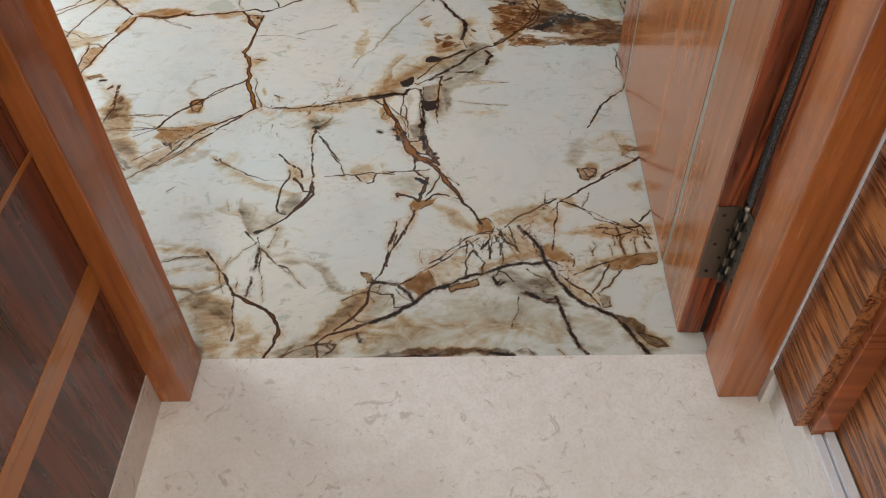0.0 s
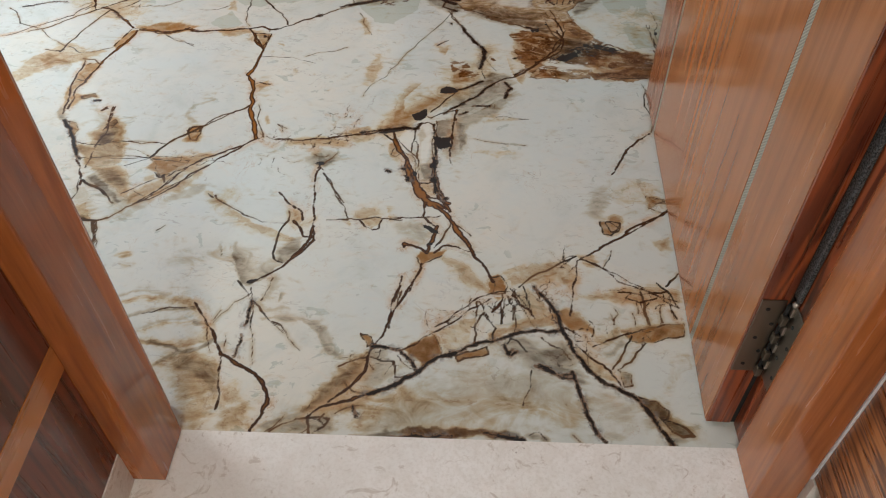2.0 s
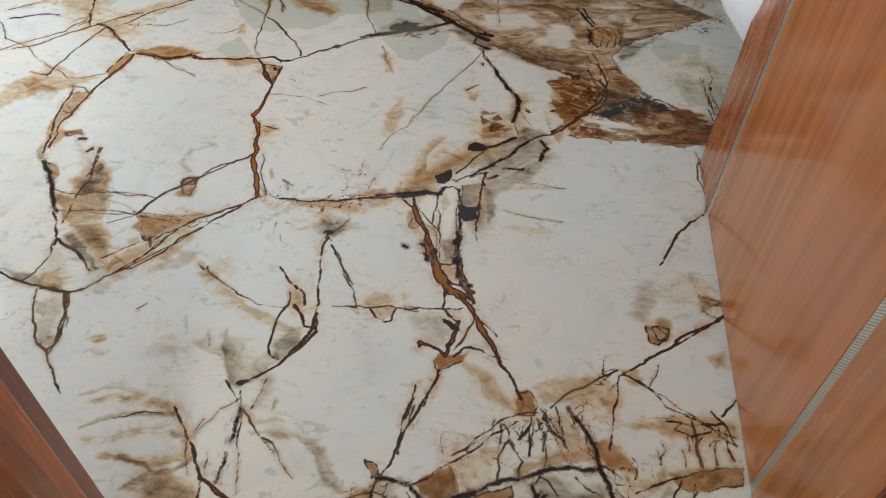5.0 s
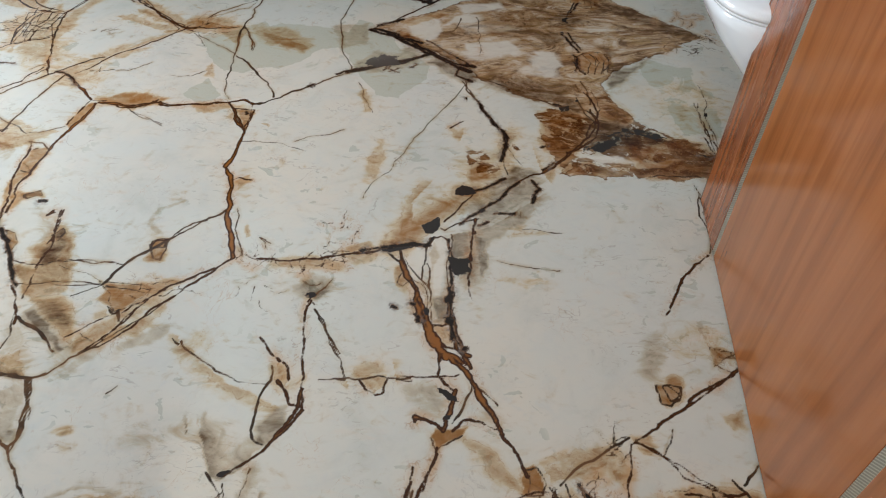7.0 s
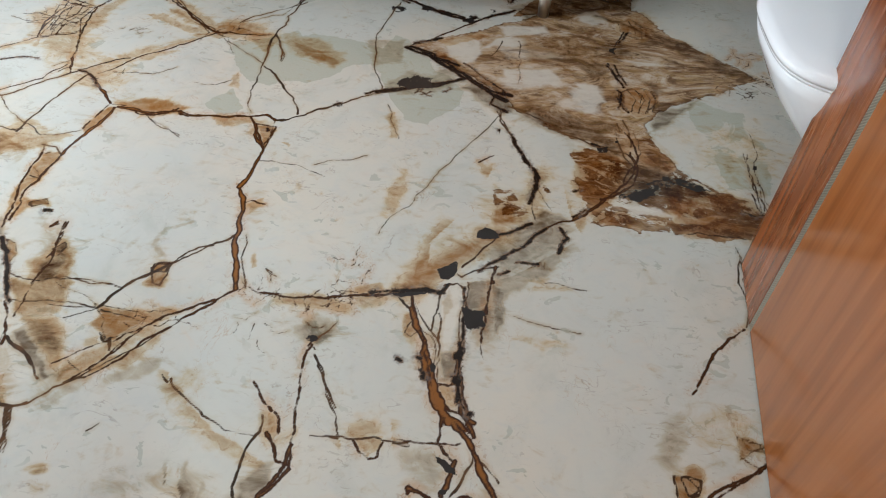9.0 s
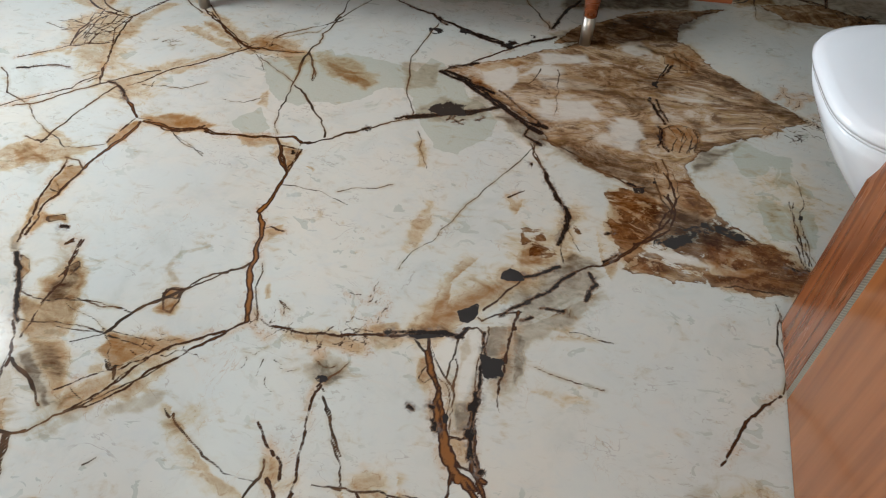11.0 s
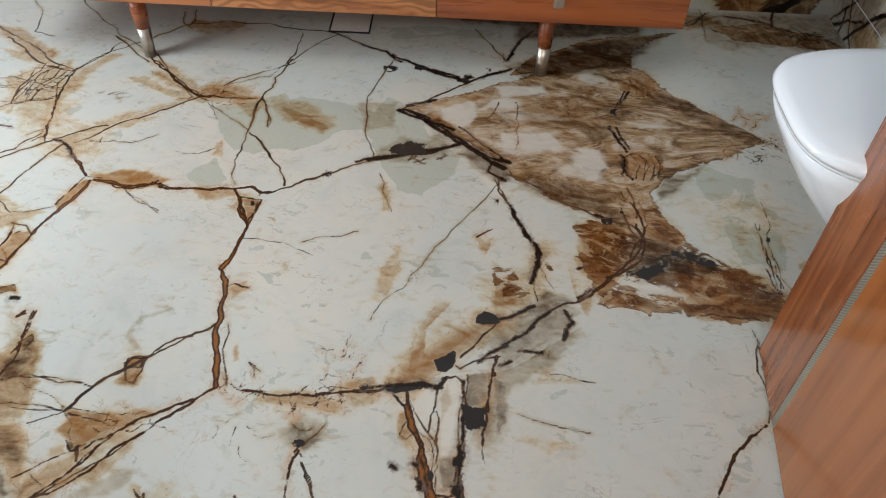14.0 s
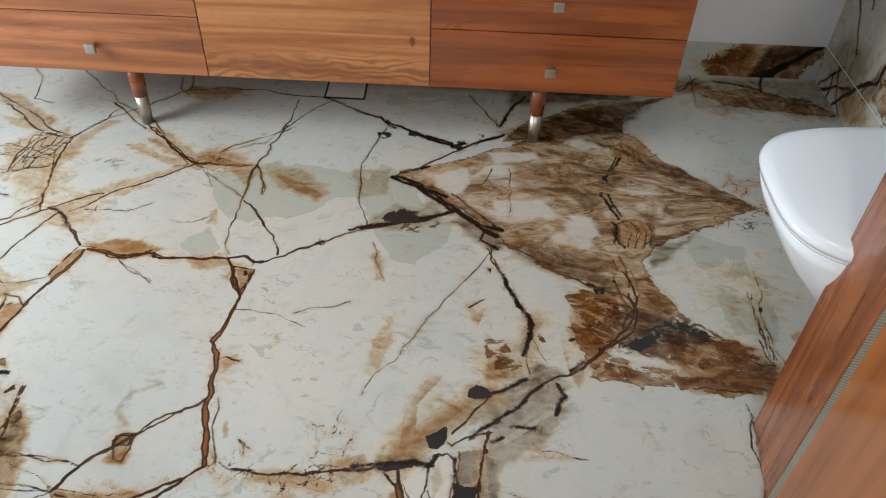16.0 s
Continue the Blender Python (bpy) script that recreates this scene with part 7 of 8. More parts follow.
patch("smoke", 0.8, 0.006, 0, 0.15, 1.619, 0.219, 1.653, 0.271, 1.615, 0.216, 1.585)
patch("smoke", 0.75, 0.006, 0, 0.122, 1.538, 0.188, 1.559, 0.206, 1.519, 0.16, 1.481)
patch("smoke", 0.8, 0.006, 0, 0.263, 1.497, 0.312, 1.485, 0.335, 1.458, 0.308, 1.435)
patch("smoke", 0.8, 0.006, 0, 0.283, 1.357, 0.311, 1.398, 0.354, 1.404, 0.408, 1.45, 0.351, 1.376, 0.285, 1.305)
patch("smoke", 0.8, 0.006, 0, -0.012, 1.331, 0.061, 1.315, 0.132, 1.283, 0.178, 1.273, 0.061, 1.289)
patch("ink", 0.9, 0.002, 0, 0.194, 1.619, 0.215, 1.629, 0.212, 1.6, 0.198, 1.6)
vein("black", 4, 4, 0.19, 1.548, 0.21, 1.509, 0.229, 1.466)
vein("black", 4, 3, 0.219, 1.447, 0.223, 1.413, 0.216, 1.38)
vein("black", 3, 4, 0.222, 1.653, 0.246, 1.704)
patch("pale", 0.75, 0.01, 0, -0.086, 1.681, 0.039, 1.701, 0.057, 1.665, -0.055, 1.628)
patch("pale", 0.6, 0.008, 0, 0.209, 1.584, 0.295, 1.586, 0.36, 1.574, 0.266, 1.554)
patch("pale", 0.5, 0.01, 0, -0.079, 1.583, 0.056, 1.582, 0.109, 1.564, -0.049, 1.533)
patch("rust", 0.9, 0.01, 0, 0.301, 1.115, 0.43, 1.133, 0.507, 1.094, 0.485, 1.025, 0.36, 1.008, 0.296, 1.064)
patch("pale", 0.9, 0.004, 0, 0.296, 1.064, 0.357, 1.057, 0.42, 1.068, 0.375, 1.038, 0.313, 1.035)
patch("pale", 0.8, 0.004, 0, 0.213, 1.073, 0.275, 1.068, 0.315, 1.047, 0.242, 1.043)
vein("black", 3, 6, -0.055, 1.396, -0.074, 1.35, -0.036, 1.328)
twigs(12, 0.03, 0, 60, "brown", 2, 0.549, 1.547)
twigs(12, 0.03, 0, 60, "brown", 2, 0.519, 1.486)
clear(-0.138, 0.807, -0.149, 0.907, -0.079, 1.025, -0.051, 1.129, -0.042, 1.274, 0.052, 1.205, 0.092, 1.149, 0.099, 1.092, 0.113, 1.019, 0.138, 0.965, 0.069, 0.902, 0.013, 0.849, -0.021, 0.833, -0.078, 0.82)
vein("hair", 3, 3, -0.057, 1.325, -0.048, 1.294, -0.025, 1.256)
vein("black", 4, 7, -0.025, 1.256, -0.009, 1.216, 0.013, 1.176)
vein("black", 8, 8, 0.013, 1.176, 0.037, 1.141, 0.043, 1.105, 0.038, 1.076)
vein("black", 7, 4, 0.038, 1.076, 0.031, 1.043)
vein("hair", 2, 2, 0.046, 1.084, 0.061, 1.051, 0.075, 1.027)
vein("hair", 2, 2, 0.035, 1.044, 0.04, 1.015, 0.049, 0.993)
patch("fibre", 0.6, 0.006, 0, -0.052, 1.07, 0.007, 1.081, 0.019, 1.046, -0.035, 1.018)
patch("fibre", 0.5, 0.006, 0, 0.059, 1.115, 0.081, 1.103, 0.087, 1.069, 0.065, 1.08)
patch("rust", 0.85, 0.01, 0, -0.034, 1.011, -0.002, 1.047, 0.013, 1.024, 0.012, 0.983, -0.034, 0.951)
patch("ink", 0.95, 0.002, 0, -0.06, 0.944, -0.043, 0.959, -0.026, 0.955, -0.021, 0.938, -0.04, 0.924, -0.055, 0.927)
vein("black", 6, 5, -0.042, 0.946, -0.002, 0.955, 0.037, 0.986)
patch("smoke", 0.85, 0.006, 0, 0.032, 0.985, 0.066, 1.032, 0.11, 1.012, 0.067, 0.978, 0.013, 0.945)
vein("brown", 5, 5, 0.173, 1.077, 0.155, 1.044, 0.118, 1.008, 0.087, 0.996, 0.067, 0.978)
vein("black", 5, 4, 0.067, 0.978, 0.029, 0.926, -0.008, 0.891, -0.051, 0.85)
vein("black", 5, 6, 0.093, 0.984, 0.108, 0.958, 0.093, 0.925)
vein("black", 4, 4, 0.016, 0.882, 0.056, 0.882)
vein("black", 3, 4, -0.015, 0.848, 0.003, 0.858)
bleed("smoke", 0.7, 0.03, 0.03, -0.037, 0.887, 0.014, 0.929, 0.067, 0.99)
bleed("smoke", 0.6, 0.006, 0.04, 0.108, 0.973, 0.054, 0.9, -0.005, 0.846)
bleed("rust", 0.95, 0.012, 0.055, -0.022, 0.949, -0.059, 0.911, -0.099, 0.873, -0.128, 0.841, -0.161, 0.796)
bleed("rust", 0.95, 0.055, 0.012, -0.022, 0.949, -0.059, 0.911, -0.099, 0.873, -0.128, 0.841, -0.161, 0.796)
vein("brown", 3, 4, -0.02, 0.946, -0.055, 0.893, -0.082, 0.855)
patch("ink", 0.95, 0.002, 0, -0.123, 0.847, -0.109, 0.853, -0.102, 0.864, -0.087, 0.86, -0.09, 0.836, -0.099, 0.815, -0.113, 0.822)
vein("hair", 3, 3, -0.09, 0.838, -0.08, 0.831, -0.052, 0.854, -0.016, 0.866)
vein("brown", 4, 4, -0.021, 0.866, -0.026, 0.838, -0.028, 0.795, -0.028, 0.754)
vein("black", 5, 5, -0.163, 0.787, -0.14, 0.792, -0.107, 0.789)
patch("fibre", 0.8, 0.004, 0, 0.161, 1.016, 0.196, 1.039, 0.208, 1.01, 0.171, 0.998)
patch("fibre", 0.8, 0.004, 0, 0.215, 1.02, 0.258, 1.009, 0.244, 0.992, 0.219, 1.001)
patch("fibre", 0.7, 0.004, 0, 0.265, 1.04, 0.33, 1.045, 0.323, 1.031, 0.272, 1.029)
patch("rust", 0.8, 0.01, 0, 0.108, 1.221, 0.231, 1.192, 0.226, 1.11, 0.17, 1.047, 0.119, 1.094)
patch("rust", 0.75, 0.012, 0, 0.327, 1.16, 0.402, 1.14, 0.52, 1.085, 0.497, 1.01, 0.349, 1.0, 0.296, 1.064)
vein("brown", 5, 5, 0.236, 1.232, 0.25, 1.179, 0.238, 1.129, 0.204, 1.095, 0.173, 1.074)
vein("hair", 3, 3, 0.207, 1.277, 0.22, 1.23, 0.247, 1.179)
vein("hair", 2, 2, 0.244, 1.299, 0.256, 1.267, 0.252, 1.203)
vein("black", 3, 3, 0.454, 1.086, 0.475, 1.076, 0.496, 1.082)
vein("brown", 3, 2, 0.477, 1.145, 0.483, 1.104, 0.496, 1.079)
patch("rust", 0.45, 0.03, 0, -0.057, 1.07, 0.038, 1.097, 0.092, 1.036, 0.037, 0.976, -0.031, 0.941, -0.055, 0.989)
patch("rust", 0.35, 0.035, 0, -0.185, 0.896, -0.092, 0.945, -0.03, 0.923, -0.1, 0.844, -0.151, 0.8)
patch("smoke", 0.65, 0.02, 0, -0.048, 0.897, 0.031, 1.007, 0.108, 1.001, 0.118, 0.956, 0.059, 0.9, -0.005, 0.841)
patch("fibre", 0.45, 0.008, 0, -0.029, 1.059, 0.046, 1.029, 0.036, 0.995, -0.015, 0.994)
bleed("rust", 0.6, 0.05, 0.03, 0.042, 1.142, 0.042, 1.084, 0.035, 1.028)


# minerals bleed a little way into the stone round every stain
for key, share, reach in (("rust", 0.62, 0.012), ("smoke", 0.70, 0.010), ("olive", 0.5, 0.008)):
    f = STAIN[key]
    for n in (int(reach / STEP),) * 3:
        for axis in (0, 1):
            f = sum(np.roll(f, k, axis) for k in range(-n, n + 1)) / (2 * n + 1)
    STAIN[key] = np.maximum(STAIN[key] * 0.93, share * f)


def stone_material(name, wall=False):
    m, nt, p = mat(name, 0.07)
    p.inputs["IOR"].default_value = 1.42
    p.inputs["Specular IOR Level"].default_value = 0.32
    L = nt.links
    at = {}
    for k in ("veins", "stains", "marks"):
        a = nt.nodes.new("ShaderNodeAttribute")
        a.attribute_name = k
        s = nt.nodes.new("ShaderNodeSeparateXYZ")
        L.new(a.outputs["Vector"], s.inputs[0])
        at[k] = s.outputs
    v = coords(nt)
    warp = noise_tex(nt, v, 55, 5, 0.65)
    tiny = noise_tex(nt, v, 240, 3, 0.6)
    broad = noise_tex(nt, v, 2.6, 5, 0.6, 0.4)
    cloud = noise_tex(nt, v, 9, 6, 0.62, 0.8)
    cloud2 = noise_tex(nt, coords(nt, (1.0, 1.3, 1), offset=(2, 4, 0), turn=20), 16, 6, 0.65, 1.6)
    stream = noise_tex(nt, coords(nt, (1.0, 1.6, 1), offset=(9, 4, 0), turn=-35), 11, 5, 0.55, 2.8)
    # fibres run out in fans, from the tips of the brown fields
    xy = nt.nodes.new("ShaderNodeSeparateXYZ")
    L.new(v, xy.inputs[0])
    def fan(cx, cy):
        dx, dy = math_node(nt, "SUBTRACT", cx, xy.outputs[0]), math_node(nt, "SUBTRACT", xy.outputs[1], cy)
        q = nt.nodes.new("ShaderNodeCombineXYZ")
        L.new(math_node(nt, "MULTIPLY", math_node(nt, "ARCTAN2", dy, dx), 2.3), q.inputs[1])
        L.new(math_node(nt, "SQRT", math_node(nt, "ADD", math_node(nt, "MULTIPLY", dx, dx), math_node(nt, "MULTIPLY", dy, dy))), q.inputs[0])
        return q.outputs[0]
    fans = nt.nodes.new("ShaderNodeMix")
    fans.data_type = "VECTOR"
    L.new(remap(nt, math_node(nt, "ADD", xy.outputs[1], math_node(nt, "MULTIPLY", cloud2, 0.1)), 1.33, 1.39), fans.inputs[0])
    L.new(fan(0.95, 0.98), fans.inputs[4])
    L.new(fan(0.75, 1.60), fans.inputs[5])
    fibre_v = fans.outputs[1]
    if wall:
        fibre_v = coords(nt, (1.0, 1.0, 3.0))
    strands = noise_tex(nt, fibre_v, 7, 9, 0.74, 1.8)
    strands_fine = noise_tex(nt, fibre_v, 26, 8, 0.74, 0.9)
    strands_wide = noise_tex(nt, fibre_v, 3.5, 8, 0.66, 1.3)
    # the clean stone: cool white with warm and grey clouds and short pale scratches
    c = mix(nt, remap(nt, broad, 0.36, 0.66), (0.508, 0.528, 0.492), (0.565, 0.535, 0.462))
    c = mix(nt, remap(nt, cloud, 0.47, 0.74, 0.0, 0.60), c, (0.420, 0.435, 0.395))
    flow = noise_tex(nt, coords(nt, (1.0, 2.6, 1), offset=(3, 1, 0), turn=24), 6, 6, 0.62, 2.2)
    c = mix(nt, remap(nt, flow, 0.57, 0.74, 0.0, 0.45), c, (0.56, 0.49, 0.41))
    fleck = noise_tex(nt, coords(nt, (1.0, 2.0, 1), offset=(1, 5, 0), turn=-32), 30, 4, 0.6, 2.2)
    group = remap(nt, noise_tex(nt, v, 5.5, 3), 0.50, 0.62)
    c = mix(nt, math_node(nt, "MULTIPLY", remap(nt, fleck, 0.60, 0.64, 0.0, 0.65), group), c, (0.36, 0.345, 0.295))
    flake = noise_tex(nt, coords(nt, (1.0, 1.5, 1), offset=(8, 2, 0), turn=25), 21, 3, 0.55, 0.9)
    c = mix(nt, math_node(nt, "MULTIPLY", remap(nt, flake, 0.625, 0.640, 0.0, 0.75), remap(nt, noise_tex(nt, v, 3.6, 2), 0.44, 0.56)), c, (0.37, 0.385, 0.335))
    milk = noise_tex(nt, coords(nt, (1.0, 1.4, 1), offset=(6, 2, 0)), 22, 7, 0.7, 1.0)
    c = mix(nt, remap(nt, milk, 0.48, 0.72, 0.0, 0.50), c, (0.47, 0.49, 0.475))
    # hair-thin grey and rusty threads that come and go
    for i, (scale, tone, most) in enumerate((((1.0, 1.7, 1), (0.30, 0.27, 0.24), 0.55), ((1.6, 1.0, 1), (0.42, 0.30, 0.20), 0.50), ((1.2, 1.2, 1), (0.34, 0.32, 0.30), 0.40))):
        tv = coords(nt, scale, offset=(7 + 3 * i, 1 + i, 0))
        thread = math_node(nt, "ABSOLUTE", math_node(nt, "SUBTRACT", noise_tex(nt, tv, 7 + 5 * i, 5, 0.55, 0.8), 0.5))
        gate = remap(nt, noise_tex(nt, tv, 6, 4, 0.6), 0.53, 0.63, 0.0, most)
        c = mix(nt, math_node(nt, "MULTIPLY", remap(nt, thread, 0.002, 0.0075, 1.0, 0.0), gate), c, tone)

    ragged = math_node(nt, "ADD", math_node(nt, "MULTIPLY", warp, 0.62), math_node(nt, "MULTIPLY", noise_tex(nt, v, 150, 5, 0.7, 0.8), 0.38))

    def jitter(source, lo, hi, noise_amount, n=ragged):
        d = math_node(nt, "ADD", source, math_node(nt, "MULTIPLY", math_node(nt, "SUBTRACT", n, 0.5), noise_amount))
        return remap(nt, d, lo, hi, 1.0, 0.0)

    def breakup(amount, src, lo, hi, power=1.0):
        """A stain broken up by a noise: the weaker it is, the less of it stays."""
        return remap(nt, math_node(nt, "ADD", amount, math_node(nt, "MULTIPLY", math_node(nt, "SUBTRACT", src, 0.5), power)), lo, hi)

    rust, smoke, olive = at["stains"][0], at["stains"][1], at["stains"][2]
    fibre, ink, pale = at["marks"][0], at["marks"][1], at["marks"][2]
    # olive-grey mineral, and the painted shade under the vanity, with a crisp broken outline
    c = mix(nt, math_node(nt, "MULTIPLY", breakup(olive, cloud, 0.50, 0.55, 0.9), 0.75), c, mix(nt, tiny, (0.33, 0.35, 0.285), (0.43, 0.44, 0.37)))
    # fibrous brown
    fcol = mix(nt, remap(nt, strands, 0.36, 0.63), (0.235, 0.130, 0.062), (0.46, 0.330, 0.205))
    fcol = mix(nt, remap(nt, strands_wide, 0.51, 0.64, 0.0, 0.75), fcol, (0.54, 0.445, 0.335))
    fcol = mix(nt, remap(nt, strands_wide, 0.47, 0.38, 0.0, 0.85), fcol, (0.125, 0.056, 0.019))
    fcol = mix(nt, remap(nt, strands_fine, 0.56, 0.64, 0.0, 0.75), fcol, (0.095, 0.046, 0.020))
    blot = noise_tex(nt, coords(nt, (1.0, 1.8, 1), offset=(4, 8, 0)), 8, 8, 0.68, 2.2)
    fcol = mix(nt, remap(nt, blot, 0.51, 0.64, 0.0, 0.85), fcol, (0.55, 0.475, 0.385))
    fcol = mix(nt, remap(nt, blot, 0.48, 0.37, 0.0, 0.9), fcol, (0.125, 0.068, 0.032))
    fcol = mix(nt, remap(nt, cloud2, 0.50, 0.68, 0.0, 0.6), fcol, (0.33, 0.215, 0.085))
    edge = math_node(nt, "ADD", math_node(nt, "MULTIPLY", strands, 0.55), math_node(nt, "MULTIPLY", cloud2, 0.45))
    shape = breakup(fibre, edge, 0.44, 0.50, 2.4)
    rim = math_node(nt, "MULTIPLY", remap(nt, fibre, 0.35, 0.92, 1.0, 0.0), remap(nt, cloud, 0.36, 0.56, 0.15, 0.9))
    fcol = mix(nt, rim, fcol, (0.085, 0.040, 0.017))
    c = mix(nt, shape, c, fcol)
    c = mix(nt, math_node(nt, "MULTIPLY", breakup(pale, cloud2, 0.15, 0.85, 0.9), 0.85), c, (0.60, 0.575, 0.51))
    # rust soaks in as a tint with a darker border and specks
    soak = math_node(nt, "ADD", rust, math_node(nt, "MULTIPLY", math_node(nt, "SUBTRACT", math_node(nt, "ADD", cloud2, stream), 1.0), 0.75))
    c = mix(nt, remap(nt, soak, 0.04, 0.50), c, mix(nt, remap(nt, soak, 0.30, 1.05), (0.91, 0.77, 0.59), (0.46, 0.215, 0.065)), "MULTIPLY")
    tide = math_node(nt, "ABSOLUTE", math_node(nt, "SUBTRACT", math_node(nt, "ADD", rust, math_node(nt, "MULTIPLY", math_node(nt, "SUBTRACT", cloud2, 0.5), 0.9)), 0.42))
    tide = math_node(nt, "MULTIPLY", remap(nt, tide, 0.010, 0.045, 0.4, 0.0), remap(nt, warp, 0.46, 0.56))
    c = mix(nt, tide, c, (0.22, 0.10, 0.04))
    speck = math_node(nt, "MULTIPLY", remap(nt, noise_tex(nt, v, 120, 4, 0.65, 1.0), 0.55, 0.59), remap(nt, rust, 0.2, 0.8))
    c = mix(nt, math_node(nt, "MULTIPLY", speck, 0.35), c, (0.30, 0.14, 0.05))
    # smoke darkens it
    soot = math_node(nt, "ADD", smoke, math_node(nt, "MULTIPLY", math_node(nt, "SUBTRACT", math_node(nt, "ADD", cloud2, stream), 1.0), 0.8))
    c = mix(nt, remap(nt, soot, 0.04, 0.47), c, mix(nt, remap(nt, soot, 0.35, 1.1), (0.80, 0.72, 0.62), (0.21, 0.155, 0.11)), "MULTIPLY")
    # halos of the brown veins, then the veins
    halo = math_node(nt, "MULTIPLY", remap(nt, at["veins"][0], 0.0, 0.016, 1.0, 0.0), remap(nt, cloud, 0.42, 0.70, 0.0, 0.75))
    c = mix(nt, halo, c, (0.46, 0.28, 0.14))
    scale_speck = noise_tex(nt, v, 85, 4, 0.62, 1.4)
    near = math_node(nt, "MULTIPLY", remap(nt, at["veins"][0], 0.003, 0.022, 1.0, 0.0), remap(nt, cloud, 0.44, 0.56))
    c = mix(nt, math_node(nt, "MULTIPLY", remap(nt, scale_speck, 0.56, 0.61, 0.0, 0.47), near), c, (0.27, 0.135, 0.06))
    bcol = mix(nt, remap(nt, math_node(nt, "ADD", at["veins"][0], math_node(nt, "MULTIPLY", math_node(nt, "SUBTRACT", warp, 0.5), 0.006)), -0.0052, -0.0018), (0.225, 0.086, 0.021), (0.042, 0.017, 0.008))
    tan = math_node(nt, "MULTIPLY", remap(nt, at["veins"][2], 0.0, 0.008, 1.0, 0.0), remap(nt, cloud, 0.40, 0.62, 0.0, 0.75))
    c = mix(nt, tan, c, (0.78, 0.66, 0.50), "MULTIPLY")
    c = mix(nt, jitter(at["veins"][2], -0.0008, 0.0010, 0.0030), c, mix(nt, remap(nt, cloud, 0.4, 0.62), (0.032, 0.021, 0.014), (0.115, 0.056, 0.024)))
    c = mix(nt, jitter(at["veins"][0], -0.0010, 0.0011, 0.0085), c, bcol)
    sooty = math_node(nt, "MULTIPLY", remap(nt, at["veins"][1], 0.0, 0.014, 1.0, 0.0), remap(nt, warp, 0.46, 0.66, 0.0, 0.8))
    c = mix(nt, sooty, c, (0.15, 0.13, 0.115))
    c = mix(nt, math_node(nt, "MULTIPLY", jitter(at["veins"][1], 0.0008, 0.0030, 0.012), 0.75), c, (0.15, 0.072, 0.030))
    c = mix(nt, jitter(at["veins"][1], -0.0009, 0.0009, 0.0160), c, (0.016, 0.011, 0.008))
    soot_speck = math_node(nt, "MULTIPLY", remap(nt, scale_speck, 0.56, 0.60), remap(nt, at["veins"][1], 0.000, 0.007, 1.0, 0.0))
    c = mix(nt, soot_speck, c, (0.03, 0.024, 0.02))
    c = mix(nt, breakup(ink, warp, 0.62, 0.76, 1.3), c, (0.026, 0.022, 0.020))
    L.new(c, p.inputs["Base Color"])
    L.new(remap(nt, cloud, 0.3, 0.7, 0.06, 0.13), p.inputs["Roughness"])
    bump(nt, p, noise_tex(nt, v, 7, 2), 0.04, 0.002)
    return m


STONE = stone_material("veined_stone")
STONE_WALL = stone_material("veined_wall_stone", True)


def stone_sheet(name, fields, stains, gx, gy, place, material=STONE):
    """A grid mesh with the stone's fields as attributes; place turns the grid's two coordinates into points."""
    ny, nx = gx.shape
    me = bpy.data.meshes.new(name)
    co = place(gx, gy).reshape(-1, 3).astype(np.float32)
    idx = np.arange(nx * ny, dtype=np.int32).reshape(ny, nx)
    quads = np.stack([idx[:-1, :-1], idx[:-1, 1:], idx[1:, 1:], idx[1:, :-1]], -1).reshape(-1)
    me.vertices.add(nx * ny)
    me.vertices.foreach_set("co", co.ravel())
    me.loops.add(len(quads))
    me.loops.foreach_set("vertex_index", quads)
    me.polygons.add(len(quads) // 4)
    me.polygons.foreach_set("loop_start", np.arange(0, len(quads), 4, dtype=np.int32))
    me.update(calc_edges=True)
    for label, keys, source in (("veins", ("brown", "black", "hair"), fields), ("stains", ("rust", "smoke", "olive"), stains), ("marks", ("fibre", "ink", "pale"), stains)):
        a = me.attributes.new(label, "FLOAT_VECTOR", "POINT")
        a.data.foreach_set("vector", np.stack([source[k] for k in keys], -1).reshape(-1).astype(np.float32))
    me.materials.append(material)
    return tagged(new(name, me), kind="structure")


floor_bath = stone_sheet("floor", FIELD, STAIN, GX, GY, lambda a, b: np.stack([a, b, np.zeros_like(a)], -1))
tagged(floor_bath, "polished white veined marble floor with rust-brown and black cracks", "floor")


# ---- mesh helpers ----
def add_box(bm, lo, hi, bevel=0.0, taper=None):
    r = bmesh.ops.create_cube(bm, size=1)
    vs = r["verts"]
    for v in vs:
        v.co = Vector([lo[i] + (v.co[i] + 0.5) * (hi[i] - lo[i]) for i in range(3)])
    if bevel:
        es = list({e for v in vs for e in v.link_edges})
        bmesh.ops.bevel(bm, geom=es, offset=bevel, segments=2, affect="EDGES", profile=0.6)
    return bm


def add_cone(bm, r0, r1, z0, z1, x=0.0, y=0.0, segments=24, m=None):
    mm = Matrix.Translation((x, y, (z0 + z1) / 2))
    if m is not None:
        mm = m @ mm
    bmesh.ops.create_cone(bm, cap_ends=True, segments=segments, radius1=r0, radius2=r1, depth=z1 - z0, matrix=mm)
    return bm


def part(name, bm, material, parent=None, label="", smooth=False):
    me = bpy.data.meshes.new(name)
    bm.to_mesh(me)
    bm.free()
    me.materials.append(material)
    if smooth:
        for f in me.polygons:
            f.use_smooth = True
    ob = new(name, me)
    ob.parent = parent
    return tagged(ob, label)


def box(name, lo, hi, material, parent=None, label="", bevel=0.0):
    return part(name, add_box(bmesh.new(), lo, hi, bevel), material, parent, label)


